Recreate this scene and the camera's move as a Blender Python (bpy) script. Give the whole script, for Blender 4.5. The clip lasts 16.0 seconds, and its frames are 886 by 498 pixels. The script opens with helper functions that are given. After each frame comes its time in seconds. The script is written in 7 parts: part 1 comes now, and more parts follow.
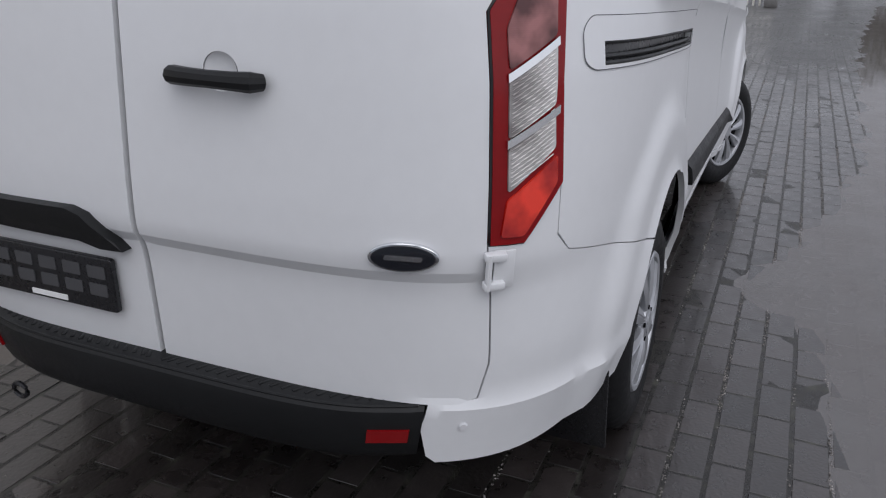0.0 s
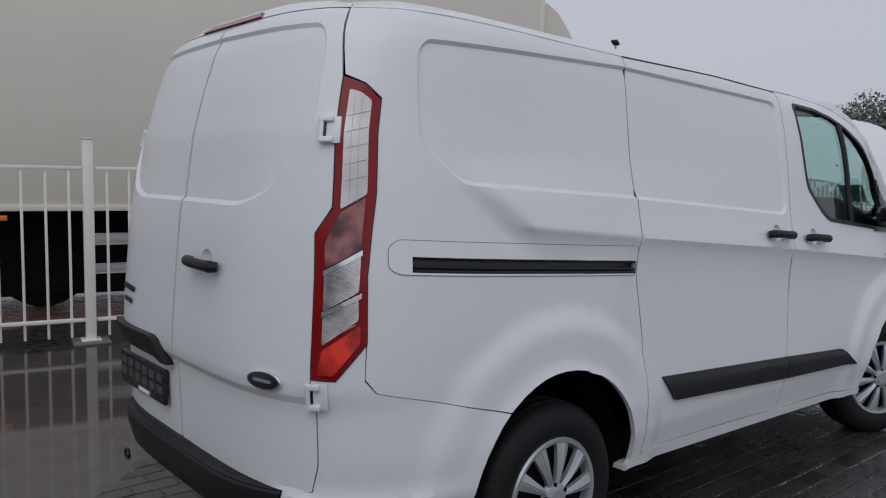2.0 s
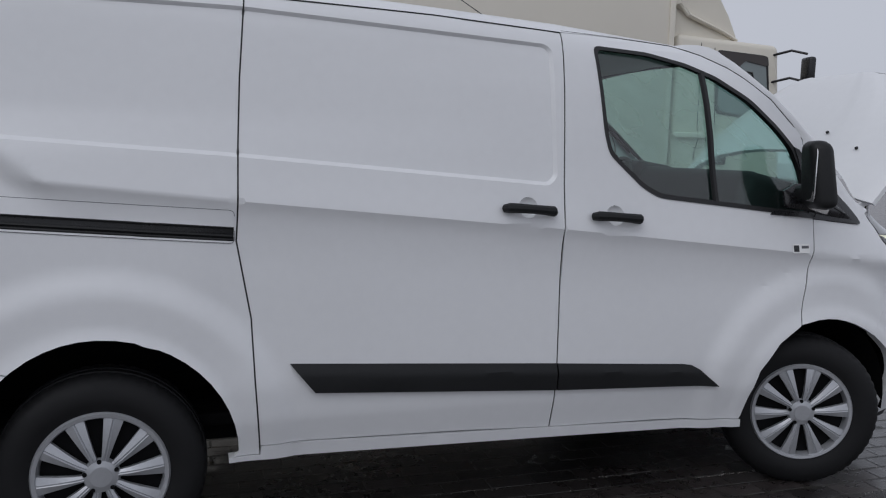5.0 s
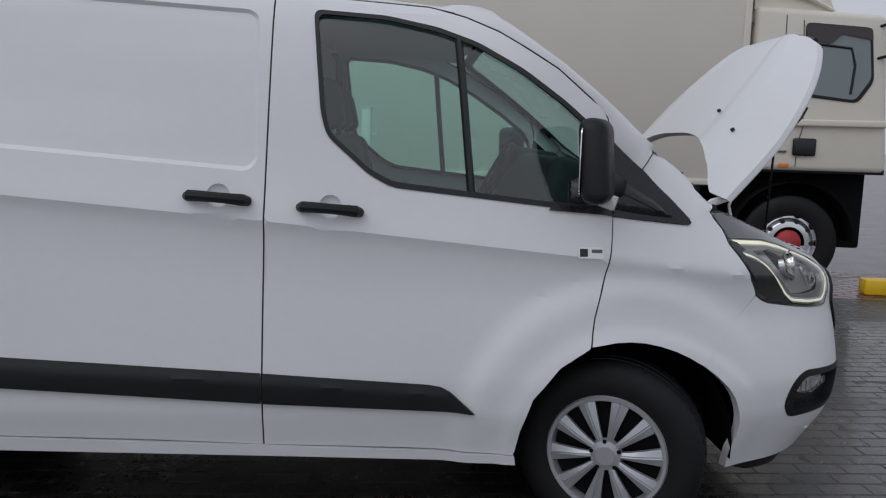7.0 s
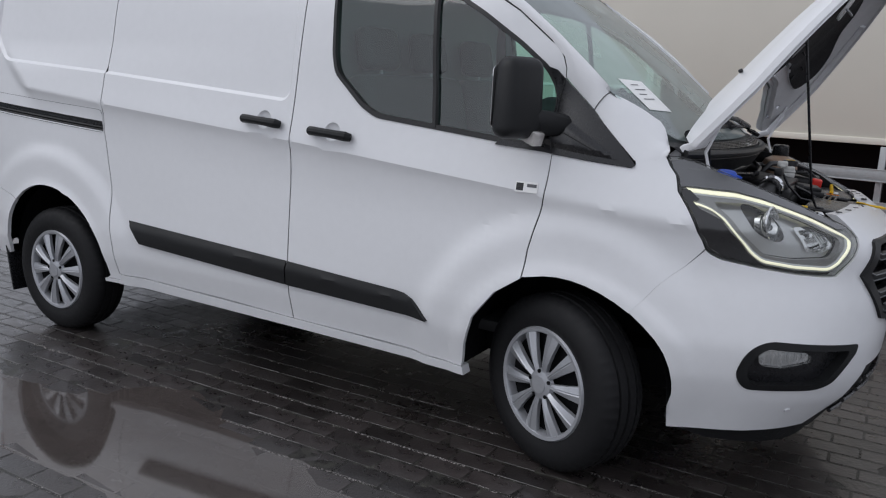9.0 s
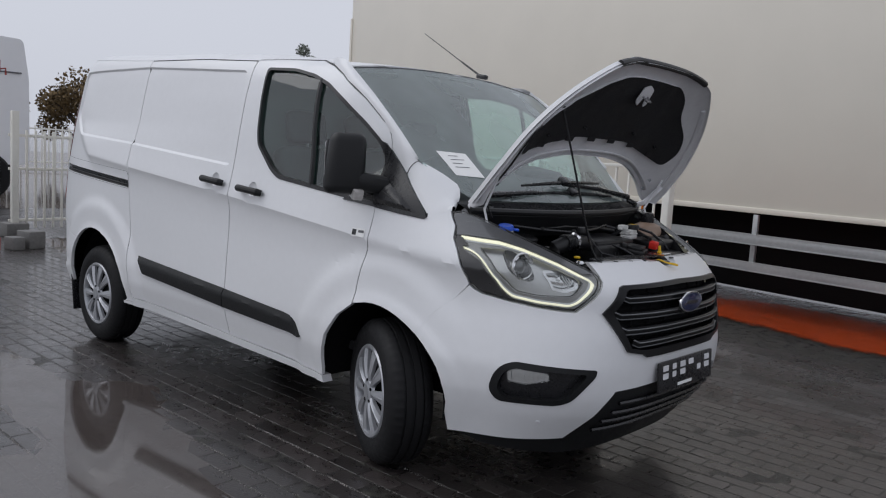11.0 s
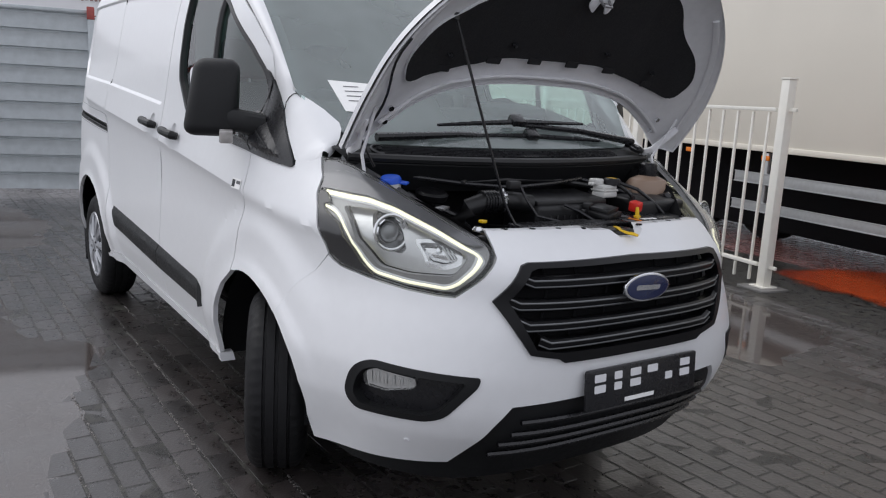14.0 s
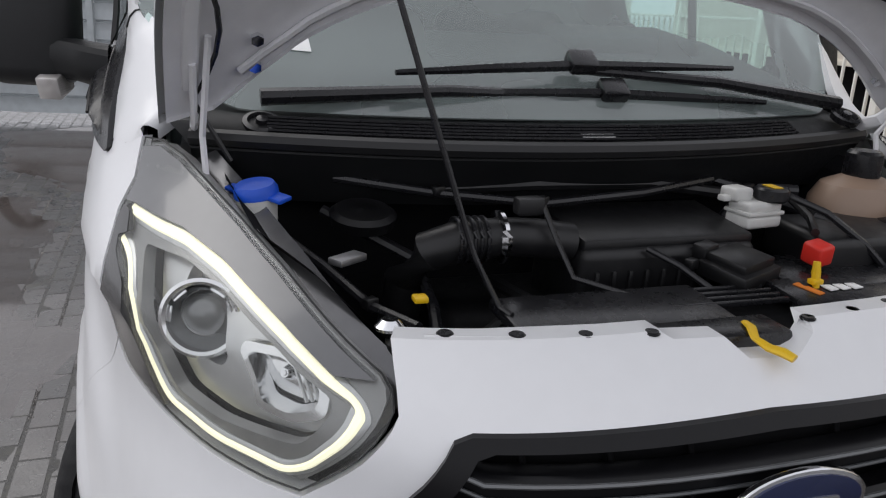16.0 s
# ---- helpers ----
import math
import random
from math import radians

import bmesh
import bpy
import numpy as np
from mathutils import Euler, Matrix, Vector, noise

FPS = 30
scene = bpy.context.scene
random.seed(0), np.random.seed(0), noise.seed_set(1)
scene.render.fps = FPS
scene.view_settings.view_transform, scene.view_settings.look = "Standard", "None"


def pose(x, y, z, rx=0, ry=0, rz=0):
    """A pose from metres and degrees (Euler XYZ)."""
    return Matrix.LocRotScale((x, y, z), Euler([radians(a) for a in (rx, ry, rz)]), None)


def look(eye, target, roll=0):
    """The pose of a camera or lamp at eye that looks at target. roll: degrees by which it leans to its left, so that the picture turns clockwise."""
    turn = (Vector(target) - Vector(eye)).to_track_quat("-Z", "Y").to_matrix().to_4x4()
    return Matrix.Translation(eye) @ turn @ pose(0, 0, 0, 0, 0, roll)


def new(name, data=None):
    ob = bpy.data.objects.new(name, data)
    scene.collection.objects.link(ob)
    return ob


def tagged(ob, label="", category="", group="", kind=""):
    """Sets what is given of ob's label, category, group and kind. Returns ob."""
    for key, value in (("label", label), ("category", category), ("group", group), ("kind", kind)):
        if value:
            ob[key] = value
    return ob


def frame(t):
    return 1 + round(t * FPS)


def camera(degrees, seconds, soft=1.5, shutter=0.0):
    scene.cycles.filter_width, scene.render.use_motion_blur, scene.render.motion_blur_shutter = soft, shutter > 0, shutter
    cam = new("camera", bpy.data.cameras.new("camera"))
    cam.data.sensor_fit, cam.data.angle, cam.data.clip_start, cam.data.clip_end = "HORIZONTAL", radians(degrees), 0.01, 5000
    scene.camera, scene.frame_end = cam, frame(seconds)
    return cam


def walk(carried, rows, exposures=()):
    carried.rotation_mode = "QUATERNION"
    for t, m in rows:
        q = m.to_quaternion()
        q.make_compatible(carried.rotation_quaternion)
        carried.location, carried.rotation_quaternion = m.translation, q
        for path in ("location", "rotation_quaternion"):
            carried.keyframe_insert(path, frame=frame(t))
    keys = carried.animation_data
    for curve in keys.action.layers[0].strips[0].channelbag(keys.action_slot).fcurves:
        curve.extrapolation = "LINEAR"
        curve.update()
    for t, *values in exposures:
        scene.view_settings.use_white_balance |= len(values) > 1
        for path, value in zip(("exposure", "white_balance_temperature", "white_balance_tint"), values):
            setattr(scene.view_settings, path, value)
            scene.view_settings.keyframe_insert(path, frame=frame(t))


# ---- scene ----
cam = camera(58.1, 16.0, soft=1.15)
PATH = [
    (0, (-1.292, -1.234, 1.45), (0.421, -0.495, 0.73), 0.3),
    (0.5, (-1.379, -1.662, 1.471), (0.178, -0.605, 0.793), 0.7),
    (1, (-1.373, -2.084, 1.483), (0.151, -0.849, 1.087), 0.2),
    (1.5, (-1.226, -2.447, 1.505), (0.264, -1.157, 1.168), 0.7),
    (2, (-1.123, -2.816, 1.515), (0.157, -1.291, 1.33), 1.1),
    (2.5, (-0.864, -3.108, 1.505), (0.24, -1.448, 1.349), 1.7),
    (3, (-0.503, -3.308, 1.482), (0.555, -1.616, 1.34), 1.5),
    (3.5, (-0.129, -3.514, 1.523), (0.833, -1.772, 1.326), 1.8),
    (4, (0.299, -3.601, 1.475), (1.16, -1.809, 1.254), 1.9),
    (4.5, (0.856, -3.74, 1.456), (1.558, -1.881, 1.231), 1.5),
    (5, (1.313, -3.747, 1.468), (1.919, -1.856, 1.229), 1.6),
    (7.5, (3.663, -3.635, 1.475), (3.556, -1.657, 1.201), 1.8),
    (8, (4.152, -3.598, 1.45), (3.743, -1.665, 1.137), 2.2),
    (8.5, (4.615, -3.586, 1.532), (3.825, -1.801, 1.097), 2.2),
    (9, (5.041, -3.625, 1.45), (4.072, -1.921, 1.049), 2.6),
    (9.5, (5.501, -3.537, 1.496), (4.481, -1.846, 1.181), 2.9),
    (12, (7.011, -3.266, 1.46), (5.519, -1.948, 1.268), 3.7),
    (12.5, (6.981, -3.044, 1.463), (5.479, -1.735, 1.283), 3.6),
    (13, (6.912, -2.74, 1.464), (5.395, -1.449, 1.289), 3.3),
    (13.5, (6.914, -2.37, 1.477), (5.326, -1.186, 1.207), 3.2),
    (14, (6.824, -1.988, 1.463), (5.201, -0.879, 1.091), 3.1),
    (14.5, (6.682, -1.584, 1.442), (4.977, -0.679, 0.921), 2.9),
    (15, (6.473, -1.229, 1.462), (4.743, -0.386, 0.917), 3.2),
    (15.5, (6.166, -0.96, 1.472), (4.374, -0.279, 0.903), 3.0),
    (16, (5.799, -0.748, 1.483), (3.99, -0.122, 0.903), 2.9),
]
walk(cam, [(t, look(eye, target, roll)) for t, eye, target, roll in PATH], [
    (0, .17, 6250, 11), (.5, .25, 6200, 10), (1, .10, 6150, 10), (1.5, -.18, 6150, 10), (2, -.28, 6150, 10), (2.5, -.52, 6150, 10), (3, -.42, 6150, 10), (3.5, -.35, 6150, 10),
    (5, -.28, 6150, 10), (7.5, -.25, 6200, 10), (8, -.05, 6200, 10), (9, .13, 6200, 10), (9.5, .13, 6200, 10), (12, -.03, 6300, 10), (13, -.05, 6350, 10), (13.5, .22, 6350, 10),
    (14, .5, 6350, 10), (14.5, .68, 6450, 10), (15, .78, 6850, 6), (15.5, .64, 6850, 8), (16, .46, 6550, 10)])


# ---- sky and light: a wet overcast day ----
world = bpy.data.worlds.new("overcast")
scene.world = world
world.use_nodes = True
wn, wl = world.node_tree.nodes, world.node_tree.links
sky = wn.new("ShaderNodeTexSky")
sky.sky_type, sky.sun_disc = "NISHITA", False
sky.sun_elevation, sky.sun_rotation = radians(48), radians(200)
sky.dust_density, sky.air_density = 4.0, 1.0
grey = wn.new("ShaderNodeHueSaturation")
grey.inputs["Saturation"].default_value = .12
cloud = wn.new("ShaderNodeMix")
cloud.data_type = "RGBA"
cloud.inputs[0].default_value = .82
cloud.inputs[7].default_value = (6.3, 6.4, 6.95, 1)
wl.new(sky.outputs[0], grey.inputs["Color"])
wl.new(grey.outputs[0], cloud.inputs[6])
wl.new(cloud.outputs[2], wn["Background"].inputs[0])
wn["Background"].inputs[1].default_value = .105
sun = new("sun", bpy.data.lights.new("sun", "SUN"))
sun.data.energy, sun.data.angle, sun.data.color = .62, radians(50), (1, .97, .94)
sun.matrix_world = look((-15, -9, 20), (0, 0, 0))


# ---- materials ----
def mat(name, color, rough=.5, metal=0.0, coat=0.0, grain=0.0, scale=40.0, bump=0.0, bscale=200.0, spec=.5, vary=0.0, stain=None):
    """A surface with colour variation at two scales, roughness variation and fine relief."""
    m = bpy.data.materials.new(name)
    m.use_nodes = True
    n, l = m.node_tree.nodes, m.node_tree.links
    p = n["Principled BSDF"]
    p.inputs["Base Color"].default_value = (*color, 1)
    p.inputs["Roughness"].default_value = rough
    p.inputs["Metallic"].default_value = metal
    p.inputs["Coat Weight"].default_value = coat
    p.inputs["Coat Roughness"].default_value = .08
    p.inputs["Specular IOR Level"].default_value = spec
    co = n.new("ShaderNodeTexCoord")
    last = None
    if grain or vary or stain:
        a, b = n.new("ShaderNodeTexNoise"), n.new("ShaderNodeTexNoise")
        a.inputs["Scale"].default_value, b.inputs["Scale"].default_value = scale, scale * .07
        a.inputs["Detail"].default_value = b.inputs["Detail"].default_value = 6
        l.new(co.outputs["Object"], a.inputs["Vector"])
        l.new(co.outputs["Object"], b.inputs["Vector"])
        mix = n.new("ShaderNodeMath")
        mix.operation = "ADD"
        l.new(a.outputs[0], mix.inputs[0])
        l.new(b.outputs[0], mix.inputs[1])
        ramp = n.new("ShaderNodeMapRange")
        ramp.inputs[1].default_value, ramp.inputs[2].default_value = .6, 1.4
        ramp.inputs[3].default_value, ramp.inputs[4].default_value = 1 - grain, 1 + grain
        l.new(mix.outputs[0], ramp.inputs[0])
        hsv = n.new("ShaderNodeHueSaturation")
        hsv.inputs["Color"].default_value = (*color, 1)
        if stain:
            sm = n.new("ShaderNodeMix")
            sm.data_type = "RGBA"
            sm.inputs[6].default_value, sm.inputs[7].default_value = (*color, 1), (*stain, 1)
            sr = n.new("ShaderNodeMapRange")
            sr.inputs[1].default_value, sr.inputs[2].default_value = .5, .72
            l.new(b.outputs[0], sr.inputs[0])
            l.new(sr.outputs[0], sm.inputs[0])
            l.new(sm.outputs[2], hsv.inputs["Color"])
        l.new(ramp.outputs[0], hsv.inputs["Value"])
        last = hsv
        if vary:
            info = n.new("ShaderNodeObjectInfo")
            geo = n.new("ShaderNodeNewGeometry")
            add = n.new("ShaderNodeMath")
            add.operation = "ADD"
            l.new(info.outputs["Random"], add.inputs[0])
            l.new(geo.outputs["Random Per Island"], add.inputs[1])
            frac = n.new("ShaderNodeMath")
            frac.operation = "FRACT"
            l.new(add.outputs[0], frac.inputs[0])
            r2 = n.new("ShaderNodeMapRange")
            r2.inputs[3].default_value, r2.inputs[4].default_value = 1 - vary, 1 + vary
            l.new(frac.outputs[0], r2.inputs[0])
            h2 = n.new("ShaderNodeHueSaturation")
            l.new(hsv.outputs[0], h2.inputs["Color"])
            l.new(r2.outputs[0], h2.inputs["Value"])
            last = h2
        l.new(last.outputs[0], p.inputs["Base Color"])
        rr = n.new("ShaderNodeMapRange")
        rr.inputs[1].default_value, rr.inputs[2].default_value = .6, 1.4
        rr.inputs[3].default_value, rr.inputs[4].default_value = max(.02, rough * (1 - grain)), min(1, rough * (1 + grain))
        l.new(mix.outputs[0], rr.inputs[0])
        l.new(rr.outputs[0], p.inputs["Roughness"])
    if bump:
        t = n.new("ShaderNodeTexNoise")
        t.inputs["Scale"].default_value, t.inputs["Detail"].default_value = bscale, 4
        l.new(co.outputs["Object"], t.inputs["Vector"])
        bp = n.new("ShaderNodeBump")
        bp.inputs["Strength"].default_value, bp.inputs["Distance"].default_value = min(1, bump), .002 * max(1, bump)
        l.new(t.outputs[0], bp.inputs["Height"])
        l.new(bp.outputs[0], p.inputs["Normal"])
    return m


def glass(name, tint, gloss=.06, haze=0.0, film=(.8, .84, .83), ior=1.5):
    """Thin pane: tinted see-through with a mirror share that grows at grazing angles."""
    m = bpy.data.materials.new(name)
    m.use_nodes = True
    n, l = m.node_tree.nodes, m.node_tree.links
    n.remove(n["Principled BSDF"])
    tr, gl, mx, fr = n.new("ShaderNodeBsdfTransparent"), n.new("ShaderNodeBsdfGlossy"), n.new("ShaderNodeMixShader"), n.new("ShaderNodeMapRange")
    tr.inputs[0].default_value = (*tint, 1)
    gl.inputs["Roughness"].default_value = gloss
    lw, pw = n.new("ShaderNodeLayerWeight"), n.new("ShaderNodeMath")
    lw.inputs[0].default_value = .5
    pw.operation = "POWER"
    pw.inputs[1].default_value = 5
    l.new(lw.outputs["Facing"], pw.inputs[0])
    l.new(pw.outputs[0], fr.inputs[0])
    fr.inputs[3].default_value, fr.inputs[4].default_value = ((ior - 1) / (ior + 1)) ** 2, 1
    l.new(fr.outputs[0], mx.inputs[0])
    l.new(tr.outputs[0], mx.inputs[1])
    l.new(gl.outputs[0], mx.inputs[2])
    if haze:
        di, m2 = n.new("ShaderNodeBsdfDiffuse"), n.new("ShaderNodeMixShader")
        di.inputs[0].default_value = (*film, 1)
        tl, m3 = n.new("ShaderNodeBsdfTranslucent"), n.new("ShaderNodeMixShader")
        tl.inputs[0].default_value = (*film, 1)
        m3.inputs[0].default_value = .4
        l.new(di.outputs[0], m3.inputs[1])
        l.new(tl.outputs[0], m3.inputs[2])
        no, ma, co = n.new("ShaderNodeTexNoise"), n.new("ShaderNodeMapRange"), n.new("ShaderNodeTexCoord")
        no.inputs["Scale"].default_value, no.inputs["Detail"].default_value = 3, 2
        ma.inputs[3].default_value, ma.inputs[4].default_value = haze * .6, haze * 1.4
        l.new(co.outputs["Object"], no.inputs["Vector"])
        l.new(no.outputs[0], ma.inputs[0])
        l.new(ma.outputs[0], m2.inputs[0])
        l.new(mx.outputs[0], m2.inputs[1])
        l.new(m3.outputs[0], m2.inputs[2])
        mx = m2
    l.new(mx.outputs[0], n["Material Output"].inputs[0])
    return m


def glow(name, color, strength):
    m = bpy.data.materials.new(name)
    m.use_nodes = True
    p = m.node_tree.nodes["Principled BSDF"]
    p.inputs["Base Color"].default_value = (*color, 1)
    p.inputs["Emission Color"].default_value = (*color, 1)
    p.inputs["Emission Strength"].default_value = strength
    return m


WHITE = mat("white_paint", (.775, .78, .795), .34, coat=.3, grain=.02, scale=25, bump=.02, bscale=900)
PLASTIC = mat("black_grained_plastic", (.011, .0115, .0125), .47, spec=.3, grain=.25, scale=90, bump=.25, bscale=700)
SATIN = mat("black_satin_plastic", (.012, .012, .014), .28, grain=.2, scale=60)
GRILLEM = mat("black_gloss_grille", (.006, .006, .007), .33, spec=.25, grain=.15, scale=50)
RUBBER = mat("tyre_rubber", (.010, .010, .011), .6, spec=.25, grain=.3, scale=50, bump=.3, bscale=300)
SEAL = mat("rubber_seal", (.012, .012, .013), .45)
# near-black for liners and frames, and for shade put into hollows as colour
DARK = mat("black_part_and_shade", (.008, .008, .009), .85, spec=.1, grain=.3, scale=20)
SILVER = mat("silver_wheel_paint", (.45, .46, .485), .33, .5, grain=.06, scale=80)
CHROME = mat("chrome", (.75, .76, .78), .12, 1.0)
STEEL = mat("dull_steel", (.35, .35, .36), .42, .9, grain=.2, scale=60)
def lens_mat(name, dark, light, rough, metal, coat, scale=9.0, ribs=260.0, lean=.6):
    """Moulded lamp plastic: reflector gleam as bright and dim colour patches, fine slanting ribs."""
    m = bpy.data.materials.new(name)
    m.use_nodes = True
    n, l = m.node_tree.nodes, m.node_tree.links
    p = n["Principled BSDF"]
    p.inputs["Roughness"].default_value, p.inputs["Metallic"].default_value, p.inputs["Coat Weight"].default_value = rough, metal, coat
    co, no, mr, mx = n.new("ShaderNodeTexCoord"), n.new("ShaderNodeTexNoise"), n.new("ShaderNodeMapRange"), n.new("ShaderNodeMix")
    no.inputs["Scale"].default_value, no.inputs["Detail"].default_value = scale, 3
    l.new(co.outputs["Object"], no.inputs["Vector"])
    mr.inputs[1].default_value, mr.inputs[2].default_value = .36, .64
    l.new(no.outputs[0], mr.inputs[0])
    mx.data_type = "RGBA"
    mx.inputs[6].default_value, mx.inputs[7].default_value = (*dark, 1), (*light, 1)
    l.new(mr.outputs[0], mx.inputs[0])
    l.new(mx.outputs[2], p.inputs["Base Color"])
    mp, wv, bp = n.new("ShaderNodeMapping"), n.new("ShaderNodeTexWave"), n.new("ShaderNodeBump")
    mp.inputs["Rotation"].default_value = (math.atan(lean), 0, 0)
    wv.bands_direction = "Z"
    wv.inputs["Scale"].default_value = ribs / 2.6
    l.new(co.outputs["Object"], mp.inputs["Vector"])
    l.new(mp.outputs[0], wv.inputs["Vector"])
    bp.inputs["Strength"].default_value, bp.inputs["Distance"].default_value = .35 if lean else .08, .001
    l.new(wv.outputs[0], bp.inputs["Height"])
    l.new(bp.outputs[0], p.inputs["Normal"])
    return m


DEEPRED = mat("deep_red_lens", (.235, .004, .006), .16, coat=.1, spec=.3, grain=.12, scale=40)
CLEARL = lens_mat("clear_ribbed_lens", (.22, .20, .195), (.72, .70, .68), .25, .45, .5)
GRIDL = lens_mat("clear_grid_lens", (.56, .53, .53), (.78, .77, .77), .3, .25, .5, 6, 120, 0)
STOPL = lens_mat("bright_red_stop_lens", (.33, .005, .004), (.90, .045, .02), .2, 0, .3, 11)
PINK = lens_mat("smoked_pink_lens", (.09, .028, .028), (.36, .15, .145), .25, .2, .3, 14, 200, 0)
REFLECTOR = mat("lamp_reflector", (.82, .83, .84), .1, 1.0, grain=.05)
SMOKE = mat("lamp_housing_grey", (.13, .13, .135), .2, .6, coat=.4, grain=.2, scale=30)
BLUE = mat("deep_blue_enamel", (.010, .018, .07), .2, coat=.5)
GLASS = glass("green_tinted_glass", (.67, .93, .86), .0, ior=2.0)
# the pale film also puts the sky's reflection into windscreen and lamp lens
SCREEN = glass("windscreen_glass", (.84, .97, .94), .03, .27, (.76, .86, .85), 2.2)
LENS = glass("headlamp_lens", (.93, .94, .93), .03, .05, (.85, .86, .84))
MIRROR = mat("mirror_glass", (.8, .8, .8), .02, 1.0)
CABIN = mat("cabin_dark_trim", (.025, .025, .027), .7, grain=.2, scale=30)
CLOTH = mat("dark_seat_cloth", (.035, .035, .039), .9, grain=.12, scale=60)
PAPER = mat("paper_sheet", (.86, .86, .85), .8, grain=.05)
INK = mat("ink_grey", (.12, .12, .13), .7)
FELT = mat("black_felt_liner", (.012, .012, .014), .95, grain=.4, scale=120, bump=.6, bscale=250)
UNDER = mat("white_primer_metal", (.75, .75, .77), .4, grain=.07, scale=30, coat=.1)
DRL = glow("daytime_light_guide", (1.0, .96, .70), .5)
YELLOW = mat("yellow_plastic", (.80, .50, .01), .4)
REDCAP = mat("red_plastic_cover", (.70, .03, .02), .4)
CAPBLUE = mat("blue_plastic_cap", (.01, .09, .62), .4)
MILK = mat("milky_plastic", (.62, .62, .60), .4, grain=.08)
TANK = mat("tan_translucent_tank", (.30, .21, .155), .4, grain=.1, scale=12)
GREYBOX = mat("grey_engine_plastic", (.0085, .0085, .0095), .42, grain=.3, scale=40)
LABELO = mat("orange_label", (.75, .22, .03), .6)
CREAM = mat("cream_truck_paint", (.715, .672, .588), .42, coat=.15, grain=.05, scale=1.2, stain=(.60, .565, .495))
CREAMC = mat("cream_cab_paint", (.74, .695, .60), .35, coat=.25, grain=.04, scale=4)
ALU = mat("brushed_aluminium", (.46, .47, .475), .42, .6, grain=.12, scale=25)
GALV = mat("galvanised_sheet", (.48, .515, .535), .45, .25, grain=.16, scale=9, stain=(.39, .42, .435))
FENCE = mat("cream_white_fence_paint", (.80, .78, .715), .4, grain=.06, scale=15, stain=(.70, .665, .59))
REDPAINT = mat("worn_red_paint", (.36, .075, .065), .5, grain=.3, scale=30)
HUBRED = mat("red_hub_paint", (.40, .025, .03), .45, grain=.2, scale=30)
DIRTYRIM = mat("dirty_steel_rim", (.035, .035, .035), .6, .2, grain=.4, scale=25)
AMBER = mat("amber_lens", (.8, .22, .02), .25)
TRUCKW = mat("white_truck_paint", (.81, .81, .83), .35, coat=.2, grain=.04, scale=3)
CONC = mat("damp_concrete", (.16, .155, .15), .55, grain=.3, scale=30, bump=.4, bscale=120)
BARK = mat("bark", (.07, .055, .045), .9, grain=.4, scale=20)
# leaf colour lightened in place of the rain haze before the far trees
LEAF = mat("haze_paled_leaves", (.16, .175, .145), .7, grain=.3, scale=3, vary=.35)
LEAF2 = mat("autumn_leaves", (.13, .085, .035), .7, grain=.3, scale=3, vary=.35)
WATERM = glass("puddle_water", (.45, .40, .37), .06, .36, (.25, .214, .20), 3.1)
PAVER = mat("wet_paver", (.034, .0285, .0275), .32, spec=.7, coat=.3, grain=.5, scale=16, bump=1.0, bscale=70, vary=.5, stain=(.024, .022, .021))
REDPAVER = mat("wet_red_paver", (.15, .066, .06), .24, grain=.4, scale=26, bump=.5, bscale=160, vary=.25)
GRIT = mat("wet_grit", (.20, .185, .175), .4, grain=.5, scale=60, vary=.6)
JOINT = mat("wet_joint_sand", (.020, .018, .016), .38, bump=.8, bscale=260, grain=.9, scale=220, stain=(.05, .05, .04))
GROUND = mat("wet_yard_paving", (.04, .038, .037), .16, grain=.5, scale=7, bump=.5, bscale=9, stain=(.035, .034, .033))
ORANGE = mat("orange_road_paint", (.52, .075, .018), .16, grain=.35, scale=9, coat=.4, stain=(.16, .028, .018))
# the paint thins out towards its ragged edge
on, ol = ORANGE.node_tree.nodes, ORANGE.node_tree.links
o_at, o_no, o_add, o_rng, o_tr, o_mx, o_co = (on.new("ShaderNode" + t) for t in ("Attribute", "TexNoise", "Math", "MapRange", "BsdfTransparent", "MixShader", "TexCoord"))
o_at.attribute_name = "cover"
o_no.inputs["Scale"].default_value, o_no.inputs["Detail"].default_value = 5, 6
ol.new(o_co.outputs["Object"], o_no.inputs["Vector"])
ol.new(o_at.outputs["Fac"], o_add.inputs[0])
ol.new(o_no.outputs[0], o_add.inputs[1])
o_rng.inputs[1].default_value, o_rng.inputs[2].default_value = .62, 1.12
ol.new(o_add.outputs[0], o_rng.inputs[0])
ol.new(o_rng.outputs[0], o_mx.inputs[0])
ol.new(o_tr.outputs[0], o_mx.inputs[1])
ol.new(on["Principled BSDF"].outputs[0], o_mx.inputs[2])
ol.new(o_mx.outputs[0], on["Material Output"].inputs[0])


# ---- mesh helpers ----
def part(name, bm, material, parent=None, label="", angle=30, smooth_on=True):
    """Links a bmesh as one mesh object under a thing or a part."""
    me = bpy.data.meshes.new(name)
    bmesh.ops.recalc_face_normals(bm, faces=bm.faces)
    bm.to_mesh(me)
    bm.free()
    for m in material if isinstance(material, (list, tuple)) else [material]:
        me.materials.append(m)
    if smooth_on:
        me.shade_smooth()
        me.set_sharp_from_angle(angle=radians(angle))
    ob = new(name, me)
    ob.parent = parent
    if label:
        tagged(ob, label)
    return ob


def empty(name, x=0, y=0, z=0, rz=0):
    ob = new(name)
    ob.matrix_world = pose(x, y, z, 0, 0, rz)
    ob.empty_display_size = .2
    return ob


